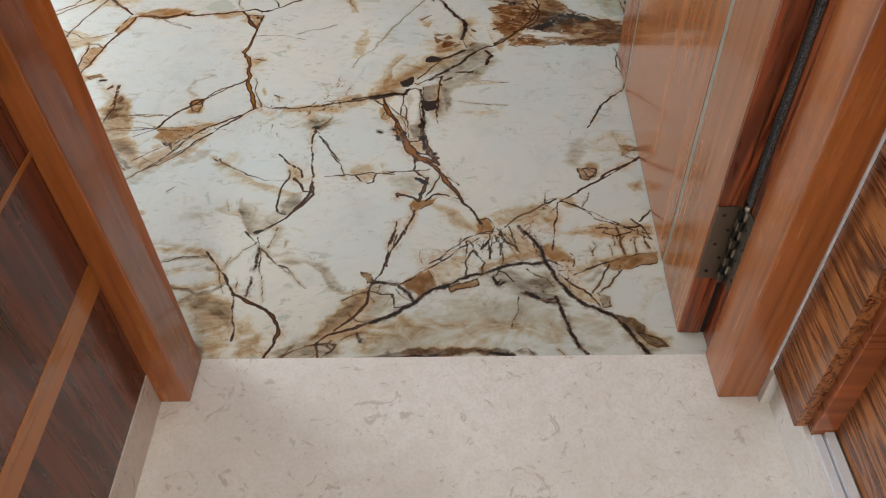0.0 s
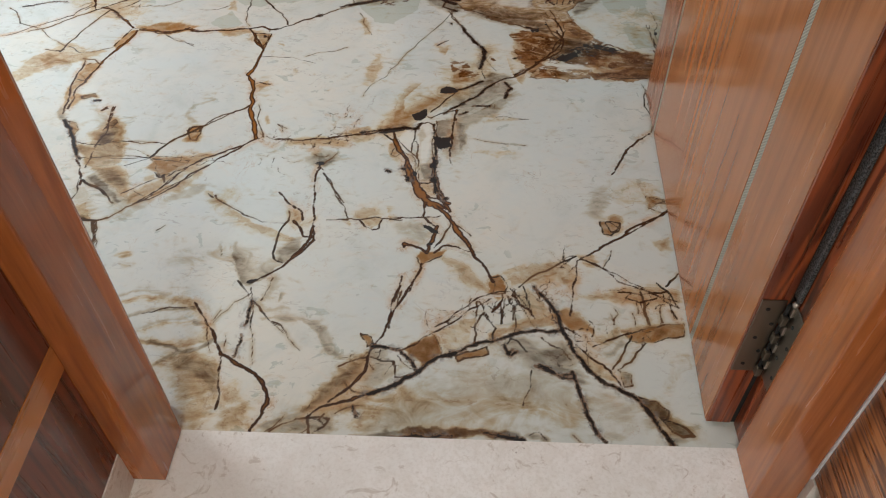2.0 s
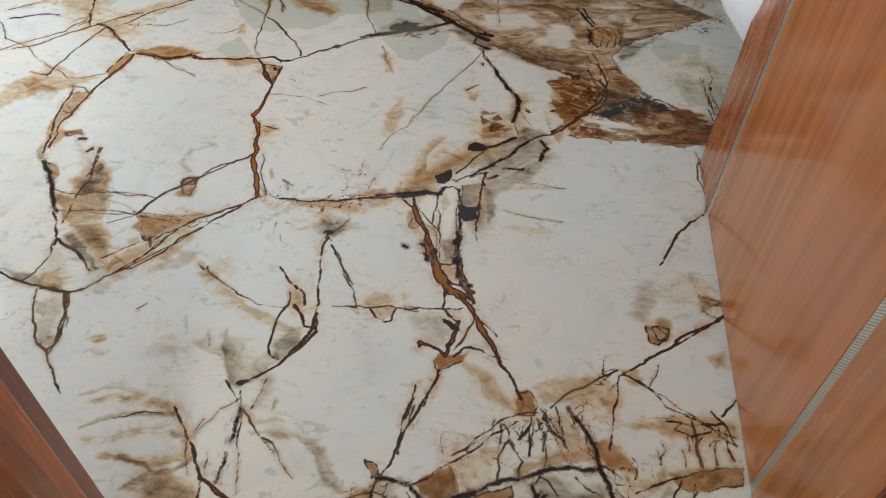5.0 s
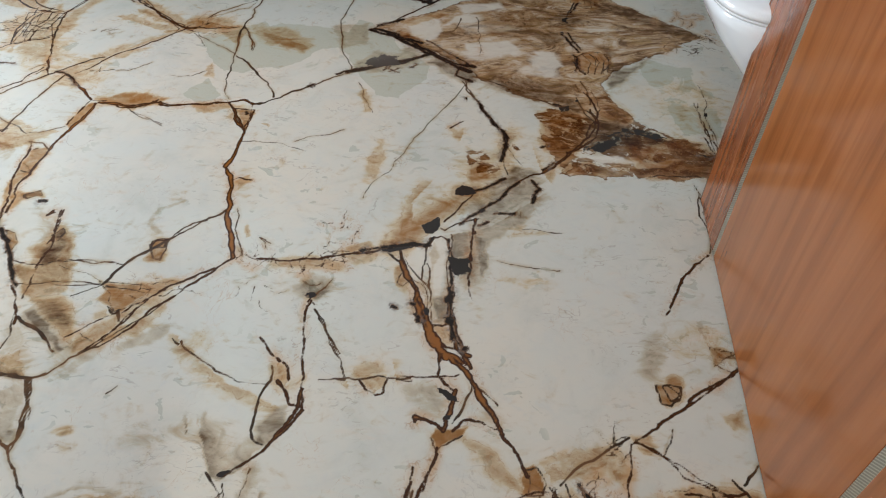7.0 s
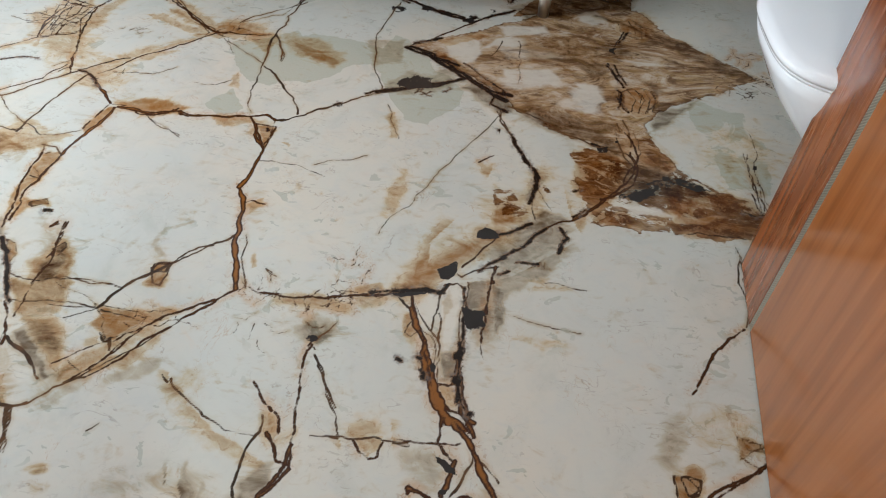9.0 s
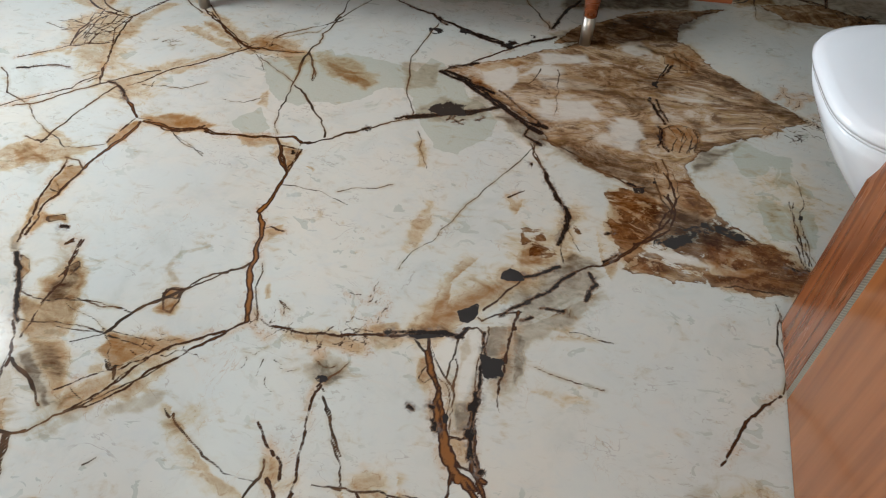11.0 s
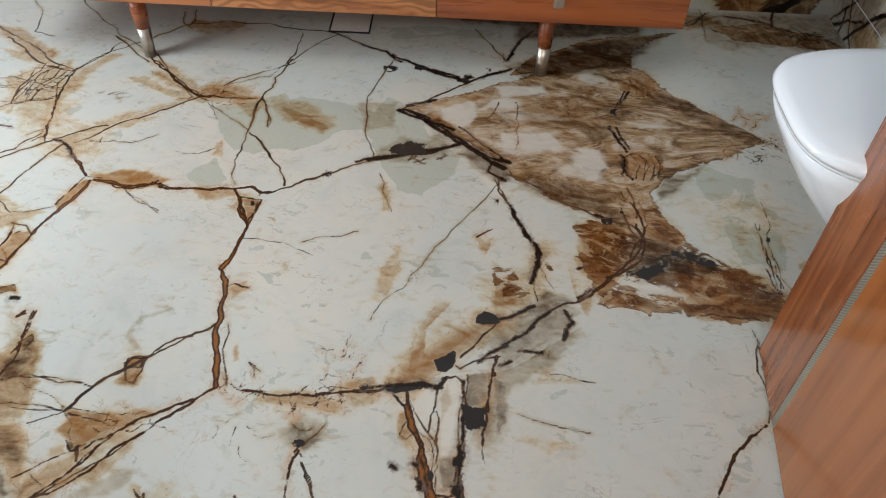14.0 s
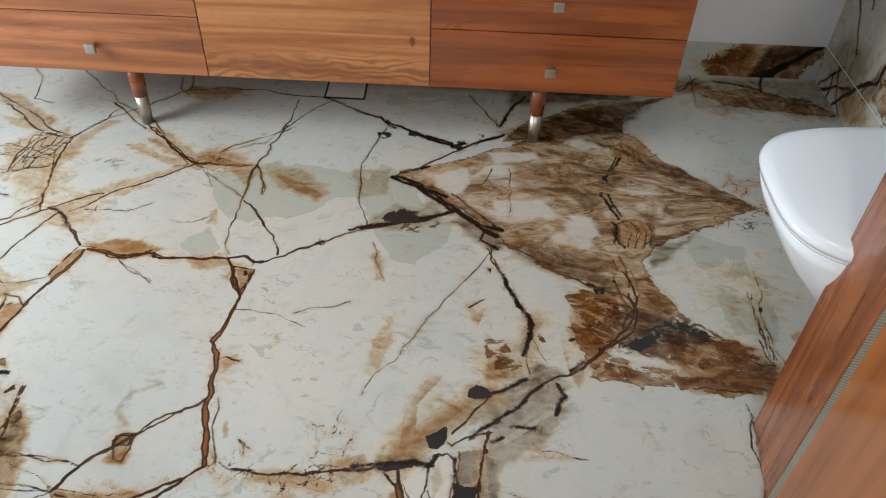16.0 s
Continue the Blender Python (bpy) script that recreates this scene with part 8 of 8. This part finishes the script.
def thing(name, m, label, category, group="", kind=""):
    ob = new(name)
    ob.matrix_world = m
    return tagged(ob, label, category, group, kind)


def setting(ob, label, category):
    return tagged(ob, label, category, kind="structure")


# ---- large structure ----
base = box("ground", (-8, -8, -0.20), (8, 8, -0.10), PLASTER)
setting(base, "concrete slab under the rooms", "ground")
sub = part("floor_bed", add_box(bmesh.new(), (-2.9, 0.0, -0.10), (1.2, 2.6, -0.004)), LIME)
setting(sub, "stone bed under the marble floor", "floor")
hall = box("floor_hall", (-1.4, -2.4, -0.10), (1.4, 0.0, 0.0005), LIME)
setting(hall, "beige limestone floor slab of the passage", "floor")

# bathroom walls, in the room's own turned frame (origin in the far right corner)
wall_n = box("wall_north", (-2.9, 0.0, -0.1), (0.12, 0.12, 2.6), PLASTER)
wall_n.matrix_world = ROOM
setting(wall_n, "plain white painted wall behind the vanity", "wall")
wall_w = thing("wall_west", ROOM, "white painted wall with a window", "wall", kind="structure")
for lo, hi in (((-2.9, -2.4, -0.1), (-2.78, 0, 0.47)), ((-2.9, -2.4, 1.32), (-2.78, 0, 2.6)), ((-2.9, -2.4, 0.47), (-2.78, -1.32, 1.32)), ((-2.9, -0.58, 0.47), (-2.78, 0, 1.32))):
    box("wall_piece", lo, hi, PLASTER, wall_w)
wall_s = thing("wall_south", Matrix(), "white wall round the bathroom door", "wall", kind="structure")
for lo, hi in (((-3.2, -0.08, -0.1), (-0.487, 0.04, 2.6)), ((0.487, -0.08, -0.1), (1.4, 0.04, 2.6)), ((-0.487, -0.08, 2.10), (0.487, 0.04, 2.6))):
    box("wall_piece", lo, hi, PLASTER, wall_s)
ceil = box("ceiling", (-3.2, 0.04, 2.6), (1.4, 2.6, 2.7), PLASTER)
setting(ceil, "plain white bathroom ceiling", "ceiling")
ceil_h = box("ceiling_hall", (-1.4, -2.7, 2.5), (1.4, -0.08, 2.7), PLASTER)
setting(ceil_h, "plain white passage ceiling", "ceiling")
wall_b = box("wall_back", (-1.4, -2.7, -0.1), (1.4, -2.4, 2.5), PLASTER)
setting(wall_b, "plain white wall at the end of the passage", "wall")


def wall_stone(name, x0, x1, z0, z1, place, draw, label):
    """A stone facing with veins of its own; draw works on the sheet's two coordinates."""
    global X0, X1, Y0, Y1, NX, NY, GX, GY, FIELD, STAIN, WARP
    X0, X1, Y0, Y1 = x0, x1, z0, z1
    NX, NY = int((X1 - X0) / STEP) + 1, int((Y1 - Y0) / STEP) + 1
    GX, GY = np.meshgrid(np.linspace(X0, X1, NX), np.linspace(Y0, Y1, NY))
    FIELD = {k: np.full(GX.shape, FAR) for k in ("brown", "black", "hair")}
    STAIN = {k: np.zeros(GX.shape) for k in ("rust", "smoke", "olive", "fibre", "ink", "pale")}
    WARP = uneven()
    draw()
    ob = stone_sheet(name, FIELD, STAIN, GX, GY, place, STONE_WALL)
    return tagged(ob, label, "wall facing")


def draw_skirting():
    patch("fibre", 0.75, 0.03, 0, -0.36, 0.05, -0.30, 0.085, -0.15, 0.13, 0.02, 0.13, -0.05, -0.03, -0.3, -0.03)
    patch("rust", 0.7, 0.03, 0, -0.36, 0.04, -0.28, 0.09, -0.2, 0.09, -0.2, -0.02, -0.3, -0.02)
    stain("ink", 0.55, -0.22, 0.05, 0.07, 0.035, 10)
    patch("smoke", 0.95, 0.01, 0, -0.20, 0.0, -0.16, 0.10, -0.02, 0.11, -0.04, 0.07, -0.14, 0.0)
    patch("rust", 0.8, 0.012, 0, -0.33, 0.02, -0.30, 0.09, -0.20, 0.10, -0.22, 0.0)
    vein("black", 12, 26, -0.02, 0.10, -0.08, 0.06, -0.13, 0.02, -0.18, 0.0)
    vein("hair", 3, 3, -0.12, 0.1, -0.2, 0.02)


def draw_wall():
    vein("black", 5, 3, 0.10, 0.10, 0.16, 0.02, 0.20, 0.0)
    vein("black", 6, 4, 0.05, 0.0, 0.12, 0.05, 0.20, 0.085)
    vein("black", 6, 10, 0.14, 0.0, 0.22, 0.10, 0.30, 0.16, 0.34, 0.30)
    stain("ink", 0.5, 0.30, 0.13, 0.035, 0.06, 30)
    vein("black", 4, 3, 0.02, 0.30, 0.10, 0.24, 0.16, 0.16)
    patch("fibre", 0.8, 0.03, 0, 0.3, 0.12, 0.42, 0.10, 0.5, 0.3, 0.42, 0.5, 0.34, 0.4)
    stain("rust", 0.7, 0.25, 0.05, 0.10, 0.05)
    stain("smoke", 0.6, 0.14, 0.12, 0.12, 0.08, 30)
    vein("black", 5, 4, 0.03, 0.0, 0.09, 0.07, 0.13, 0.11)
    vein("black", 4, 3, 0.09, 0.07, 0.10, 0.0)
    vein("black", 5, 3, 0.12, 0.42, 0.14, 0.28)
    patch("smoke", 0.8, 0.008, 0, 0.24, 0.10, 0.29, 0.22, 0.33, 0.18, 0.30, 0.08)
    vein("brown", 4, 3, 0.5, 0.05, 0.7, 0.3, 0.8, 0.6, 1.1, 0.9)
    vein("brown", 4, 3, 0.8, 0.6, 1.3, 0.4, 1.6, 0.7)
    vein("hair", 3, 3, 0.6, 0.9, 1.0, 0.5, 1.4, 0.1)
    stain("rust", 0.7, 0.9, 0.55, 0.2, 0.08, 40)


def on_north(a, b):
    c, s = math.cos(radians(SKEW)), math.sin(radians(SKEW))
    return np.stack([CORNER.x + a * c + 0.004 * s, CORNER.y + a * s - 0.004 * c, b], -1)


def on_east(a, b):
    c, s = math.cos(radians(SKEW)), math.sin(radians(SKEW))
    return np.stack([CORNER.x - 0.004 * c + a * s, CORNER.y - 0.004 * s - a * c, b], -1)


STEP = 0.004
wall_stone("baseboard", -1.3, -0.003, 0.001, 0.104, on_north, draw_skirting, "white marble skirting with a brown fibrous patch")
wall_stone("wall_facing", 0.0, 2.1, 0.001, 1.2, on_east, draw_wall, "white marble wall facing with dark cracks")
wall_e = box("wall_east", (0.0, -2.4, -0.1), (0.12, 0, 2.6), PLASTER)
wall_e.matrix_world = ROOM
setting(wall_e, "wall behind the toilet, faced with marble", "wall")

joint = box("trim", (-0.0062, -2.0, 0.104), (-0.0050, -0.003, 0.1050), PLASTER)
joint.matrix_world = ROOM
setting(joint, "pale joint line above the skirting stone", "trim")

# ---- door frame ----
frame_ob = thing("door_frame", Matrix(), "varnished teak door frame of the bathroom doorway", "door frame", kind="structure")
b = add_box(bmesh.new(), (-0.487, -0.087, 0.001), (-0.43, 0.0, 2.1), 0.003)
for v in b.verts:  # the post's face towards the passage is out of plumb
    if v.co.y < -0.05:
        v.co.x -= 0.023 * v.co.z
part("left_jamb", b, JAMB_WOOD, frame_ob)
box("left_rebate", (-0.487, 0.0, 0.001), (-0.462, 0.045, 2.1), JAMB_WOOD, frame_ob, bevel=0.001)
box("right_jamb", (0.433, -0.087, 0.001), (0.497, 0.0, 2.1), JAMB_WOOD, frame_ob, bevel=0.003)
box("right_rebate", (0.440, 0.0, 0.001), (0.497, 0.045, 2.1), EDGE_WOOD, frame_ob, bevel=0.001)
box("head", (-0.43, -0.087, 2.05), (0.433, 0.0, 2.1), JAMB_WOOD, frame_ob, bevel=0.003)
box("weather_strip", (0.4335, 0.028, 0.312), (0.4398, 0.0455, 2.05), BRUSH, frame_ob, "dark pile weather strip in the rebate", bevel=0.003)
# added black filler: hides the wall behind, stands in for the gap's shade
box("gap_shade", (0.4345, 0.0456, 0.003), (0.4868, 0.052, 2.05), DARK, frame_ob, "added dark filler in place of the shade behind the hinge edge")

# ---- door leaf ----
LEAF_TURN = 87.75
LEAF = pose(0.395, 0.049, 0.004, 0, 0, LEAF_TURN)  # x along the leaf, y away from its visible face is minus
door = thing("door_1", LEAF, "open varnished teak door with two ribbed metal inlay strips", "door", kind="structure")
T, WID, HGT = 0.038, 0.895, 2.04
for nm, a, b, mt in (("stile", 0.0, 0.151, LEAF_WOOD), ("door_panel", 0.168, 0.734, LEAF_PANEL), ("stile", 0.751, WID, LEAF_OUTER)):
    box(nm, (a, -T, 0), (b, 0, HGT), mt, door, bevel=0.0012)
box("hinge_edge", (-0.004, -T, 0), (0.0, -0.001, HGT), EDGE_WOOD, door)
for a in (0.151, 0.734):
    box("inlay_strip", (a, -T + 0.001, 0), (a + 0.017, -0.001, HGT), RIB, door, "thin ribbed aluminium strip")

# ---- hinge ----
def hinge(z):
    h = thing("hinge", pose(0.0, 0, z), "worn brushed steel butt hinge screwed to the door edge and frame", "hinge", group="door hinges")
    a = bmesh.new()
    add_box(a, (0.396, 0.0415, 0), (0.429, 0.0440, 0.155), 0.0008)
    part("door_plate", a, STEEL, h)
    b = bmesh.new()
    add_box(b, (0.4375, 0.001, 0), (0.4396, 0.036, 0.155), 0.0008)
    part("frame_plate", b, STEEL, h)
    for i in range(4):
        s = bmesh.new()
        add_cone(s, 0.0030, 0.0024, 0, 0.0012, segments=12, m=pose(0.4374, 0.010 + 0.010 * (i % 2), 0.028 + i * 0.033, 0, -90, 0))
        part("screw", s, DARK, h)
    for i in range(8):
        for side in (0, 1):
            k = bmesh.new()
            x = 0.4300 + 0.0078 * side
            if i % 2 == side:
                add_box(k, (x - 0.0040, 0.0300, 0.0190 * i + 0.0015), (x + 0.0040, 0.0400, 0.0190 * i + 0.0185), 0.0016)
                part("knuckle", k, NICKEL if side else STEEL, h)
            else:
                add_cone(k, 0.0026, 0.0026, 0.0190 * i, 0.0190 * i + 0.0199, x, 0.0370, 12)
                part("pin", k, DARK, h)
    c = bmesh.new()
    bmesh.ops.create_icosphere(c, subdivisions=2, radius=0.0050, matrix=pose(0.4350, 0.0325, 0.1585))
    part("pin_head", c, NICKEL, h, smooth=True)
    for i in range(5):
        for x in (0.408, 0.421):
            if (i + (x > 0.41)) % 2 == 0:
                s = bmesh.new()
                add_cone(s, 0.0030, 0.0024, 0, 0.0012, segments=12, m=pose(x, 0.0412, 0.018 + i * 0.03, 90, 0, 0))
                part("screw", s, DARK, h)
    return h


hinge(0.148)
hinge(1.0)
hinge(1.8)

box("joint_bead", (0.4945, -0.0893, 0.08), (0.4988, -0.0872, 2.1), ALU, frame_ob, "thin pale bead between frame and wall")

# ---- passage side walls ----
left = thing("panel_wall_left", pose(-0.479, -0.088, 0, 0, 0, 1.4) @ pose(0.479, 0.088, 0), "dark rosewood panelled wall with pale inlay bands above a stone skirting", "wall", kind="structure")
PX = -0.479
box("lower_panel", (PX - 0.02, -2.4, 0.08), (PX, -0.088, 0.289), DARK_PANEL, left, bevel=0.001)
box("inlay_band", (PX - 0.02, -2.4, 0.289), (PX + 0.001, -0.088, 0.334), LIGHT_INLAY, left, "pale wood inlay band")
box("middle_panel", (PX - 0.02, -2.4, 0.334), (PX, -0.088, 0.518), DARK_PANEL, left, bevel=0.001)
box("inlay_band", (PX - 0.02, -2.4, 0.518), (PX + 0.001, -0.088, 0.525), LIGHT_INLAY, left, "thin pale inlay line")
box("upper_panel", (PX - 0.02, -2.4, 0.525), (PX, -0.088, 2.5), DARK_PANEL, left, bevel=0.001)
box("skirting", (PX - 0.02, -2.4, 0.0), (PX + 0.0015, -0.088, 0.079), LIME, left, "beige stone skirting")
box("core", (-0.60, -2.4, 0.0), (PX - 0.021, -0.088, 2.5), PLASTER, left)

right = thing("panel_wall_right", Matrix(), "streaked veneer wall with a red-brown post and white sliding track", "wall", kind="structure")
box("skirting", (0.513, -2.4, 0.0), (0.60, -0.099, 0.078), LIME, right, "beige stone skirting")
box("skirting_return", (0.4975, -0.098, 0.0), (0.60, -0.085, 0.079), LIME, right)
box("veneer_panel", (0.499, -0.190, 0.082), (0.519, -0.088, 2.5), STREAK_PANEL, right, bevel=0.001)
box("post", (0.519, -0.205, 0.082), (0.552, -0.186, 2.5), VAN_RED, right, "red-brown post", bevel=0.001)
box("sliding_panel", (0.552, -2.4, 0.090), (0.572, -0.186, 2.5), STREAK_PANEL, right, bevel=0.001)
box("track_rail", (0.520, -2.4, 0.079), (0.532, -0.206, 0.086), ALU, right, "white aluminium track")
box("track_rail", (0.535, -2.4, 0.079), (0.548, -0.206, 0.092), ALU, right, "white aluminium track")
box("core", (0.60, -2.4, 0.0), (0.72, -0.088, 2.5), PLASTER, right)

# ---- vanity ----
VAN = Matrix.Translation((0.340, 1.735, 0)) @ pose(0, 0, 0, 0, 0, 4.24)
van = thing("vanity_cabinet", VAN, "teak vanity cabinet on tapered legs with drawers and a pale door", "cabinet")
VL, VD, VB, VT = -1.665, 0.395, 0.160, 0.80
box("carcass", (VL, 0.019, VB), (0, VD, VT - 0.03), VAN_RED, van, bevel=0.002)
box("worktop", (VL - 0.01, -0.01, VT - 0.03), (0.01, VD, VT), CERAMIC, van, bevel=0.003)


def knob(owner, x, z):
    k = bmesh.new()
    add_box(k, (x - 0.006, -0.018, z - 0.006), (x + 0.006, 0.0, z + 0.006), 0.001)
    add_box(k, (x - 0.012, -0.028, z - 0.012), (x + 0.012, -0.017, z + 0.012), 0.0035)
    part("knob", k, NICKEL, owner, "square satin nickel knob")


def drawer(x0, x1, z0, z1, mt, kz):
    d = part("drawer", add_box(bmesh.new(), (x0 + 0.0012, 0, z0 + 0.0012), (x1 - 0.0012, 0.018, z1 - 0.0012), 0.0008), mt, van)
    knob(d, (x0 + x1) / 2 + (0.030 if x1 < -1 else -0.011), kz)


for z0, z1, kz in ((0.160, 0.308, 0.223), (0.308, 0.46, 0.382), (0.46, 0.61, 0.535), (0.61, 0.765, 0.69)):
    drawer(-0.573, 0.0, z0, z1, VAN_RED, kz)
    drawer(VL, -1.096, z0, z1, VAN_BROWN, kz + 0.008)
part("cabinet_door", add_box(bmesh.new(), (-1.0948, 0, 0.1612), (-0.5742, 0.018, 0.764), 0.0008), VAN_LIGHT, van, "pale heartwood door with wavy grain")


def leg(x, y):
    b = bmesh.new()
    add_cone(b, 0.0165, 0.021, 0.078, VB, x, y)
    o = part("leg", b, VAN_RED, van, "tapered round teak leg", smooth=True)
    c = bmesh.new()
    add_cone(c, 0.0140, 0.0168, 0.0, 0.079, x, y)
    part("ferrule", c, NICKEL, o, "brushed metal ferrule", smooth=True)


for lx in (-0.310, -1.290):
    for ly in (0.035, VD - 0.06):
        leg(lx, ly)

# ---- floor drain ----
drain = thing("floor_drain", ROOM @ pose(-1.335, -0.165, 0), "square floor drain with a thin metal rim", "drain")
b = bmesh.new()
for lo, hi in (((-0.055, -0.055), (0.055, -0.051)), ((-0.055, 0.051), (0.055, 0.055)), ((-0.055, -0.051), (-0.051, 0.051)), ((0.051, -0.051), (0.055, 0.051))):
    add_box(b, (*lo, 0.0), (*hi, 0.003))
part("rim", b, DARK, drain, "thin dark metal rim")
box("cover", (-0.050, -0.050, 0.0), (0.050, 0.050, 0.0022), LIME, drain, "pale stone cover")

# ---- toilet ----
def loft(bm, rings):
    vs = [[bm.verts.new(p) for p in ring] for ring in rings]
    n = len(vs[0])
    for a, b in zip(vs, vs[1:]):
        for i in range(n):
            bm.faces.new((a[i], a[(i + 1) % n], b[(i + 1) % n], b[i]))
    bm.faces.new(list(reversed(vs[0])))
    bm.faces.new(vs[-1])
    return bm


def d_ring(length, width, back, z, r_front, exponent=3.2, n=112):
    """A rounded D, flat at the back: front towards -x."""
    pts = []
    for i in range(n):
        a = 2 * math.pi * i / n
        c, s = math.cos(a), math.sin(a)
        e = exponent if c < 0 else 8.0
        k = (abs(c) ** e + abs(s) ** e) ** (-1 / e)
        pts.append((back - length / 2 + k * c * length / 2, k * s * width / 2, z))
    return pts


WC = ROOM @ pose(-0.004, -1.09, 0)
wc = thing("toilet", WC, "glossy white wall-hung toilet with a closed lid", "toilet")
b = bmesh.new()
loft(b, [d_ring(ln, wd, 0.0, z, 0.1, e) for z, ln, wd, e in ((0.075, 0.26, 0.19, 2.8), (0.09, 0.31, 0.22, 2.8), (0.16, 0.38, 0.26, 2.8), (0.24, 0.455, 0.295, 2.9), (0.32, 0.52, 0.322, 3.0),
                                                           (0.375, 0.552, 0.334, 3.2), (0.400, 0.560, 0.338, 3.3), (0.402, 0.556, 0.334, 3.3))])
part("bowl", b, CERAMIC, wc, smooth=True)
b = bmesh.new()
loft(b, [d_ring(ln, wd, -0.004, z, 0.1, 3.3) for z, ln, wd in ((0.4035, 0.548, 0.330), (0.404, 0.557, 0.338), (0.4085, 0.558, 0.339), (0.4095, 0.552, 0.334))])
part("seat", b, CERAMIC, wc, smooth=True)
b = bmesh.new()
loft(b, [d_ring(ln, wd, -0.004, z, 0.1, 3.4) for z, ln, wd in ((0.4105, 0.552, 0.332), (0.411, 0.560, 0.340), (0.418, 0.562, 0.342), (0.425, 0.558, 0.339), (0.4295, 0.545, 0.326),
                                                              (0.4325, 0.51, 0.292), (0.4345, 0.44, 0.22), (0.4352, 0.30, 0.10))])
part("lid", b, CERAMIC, wc, smooth=True)
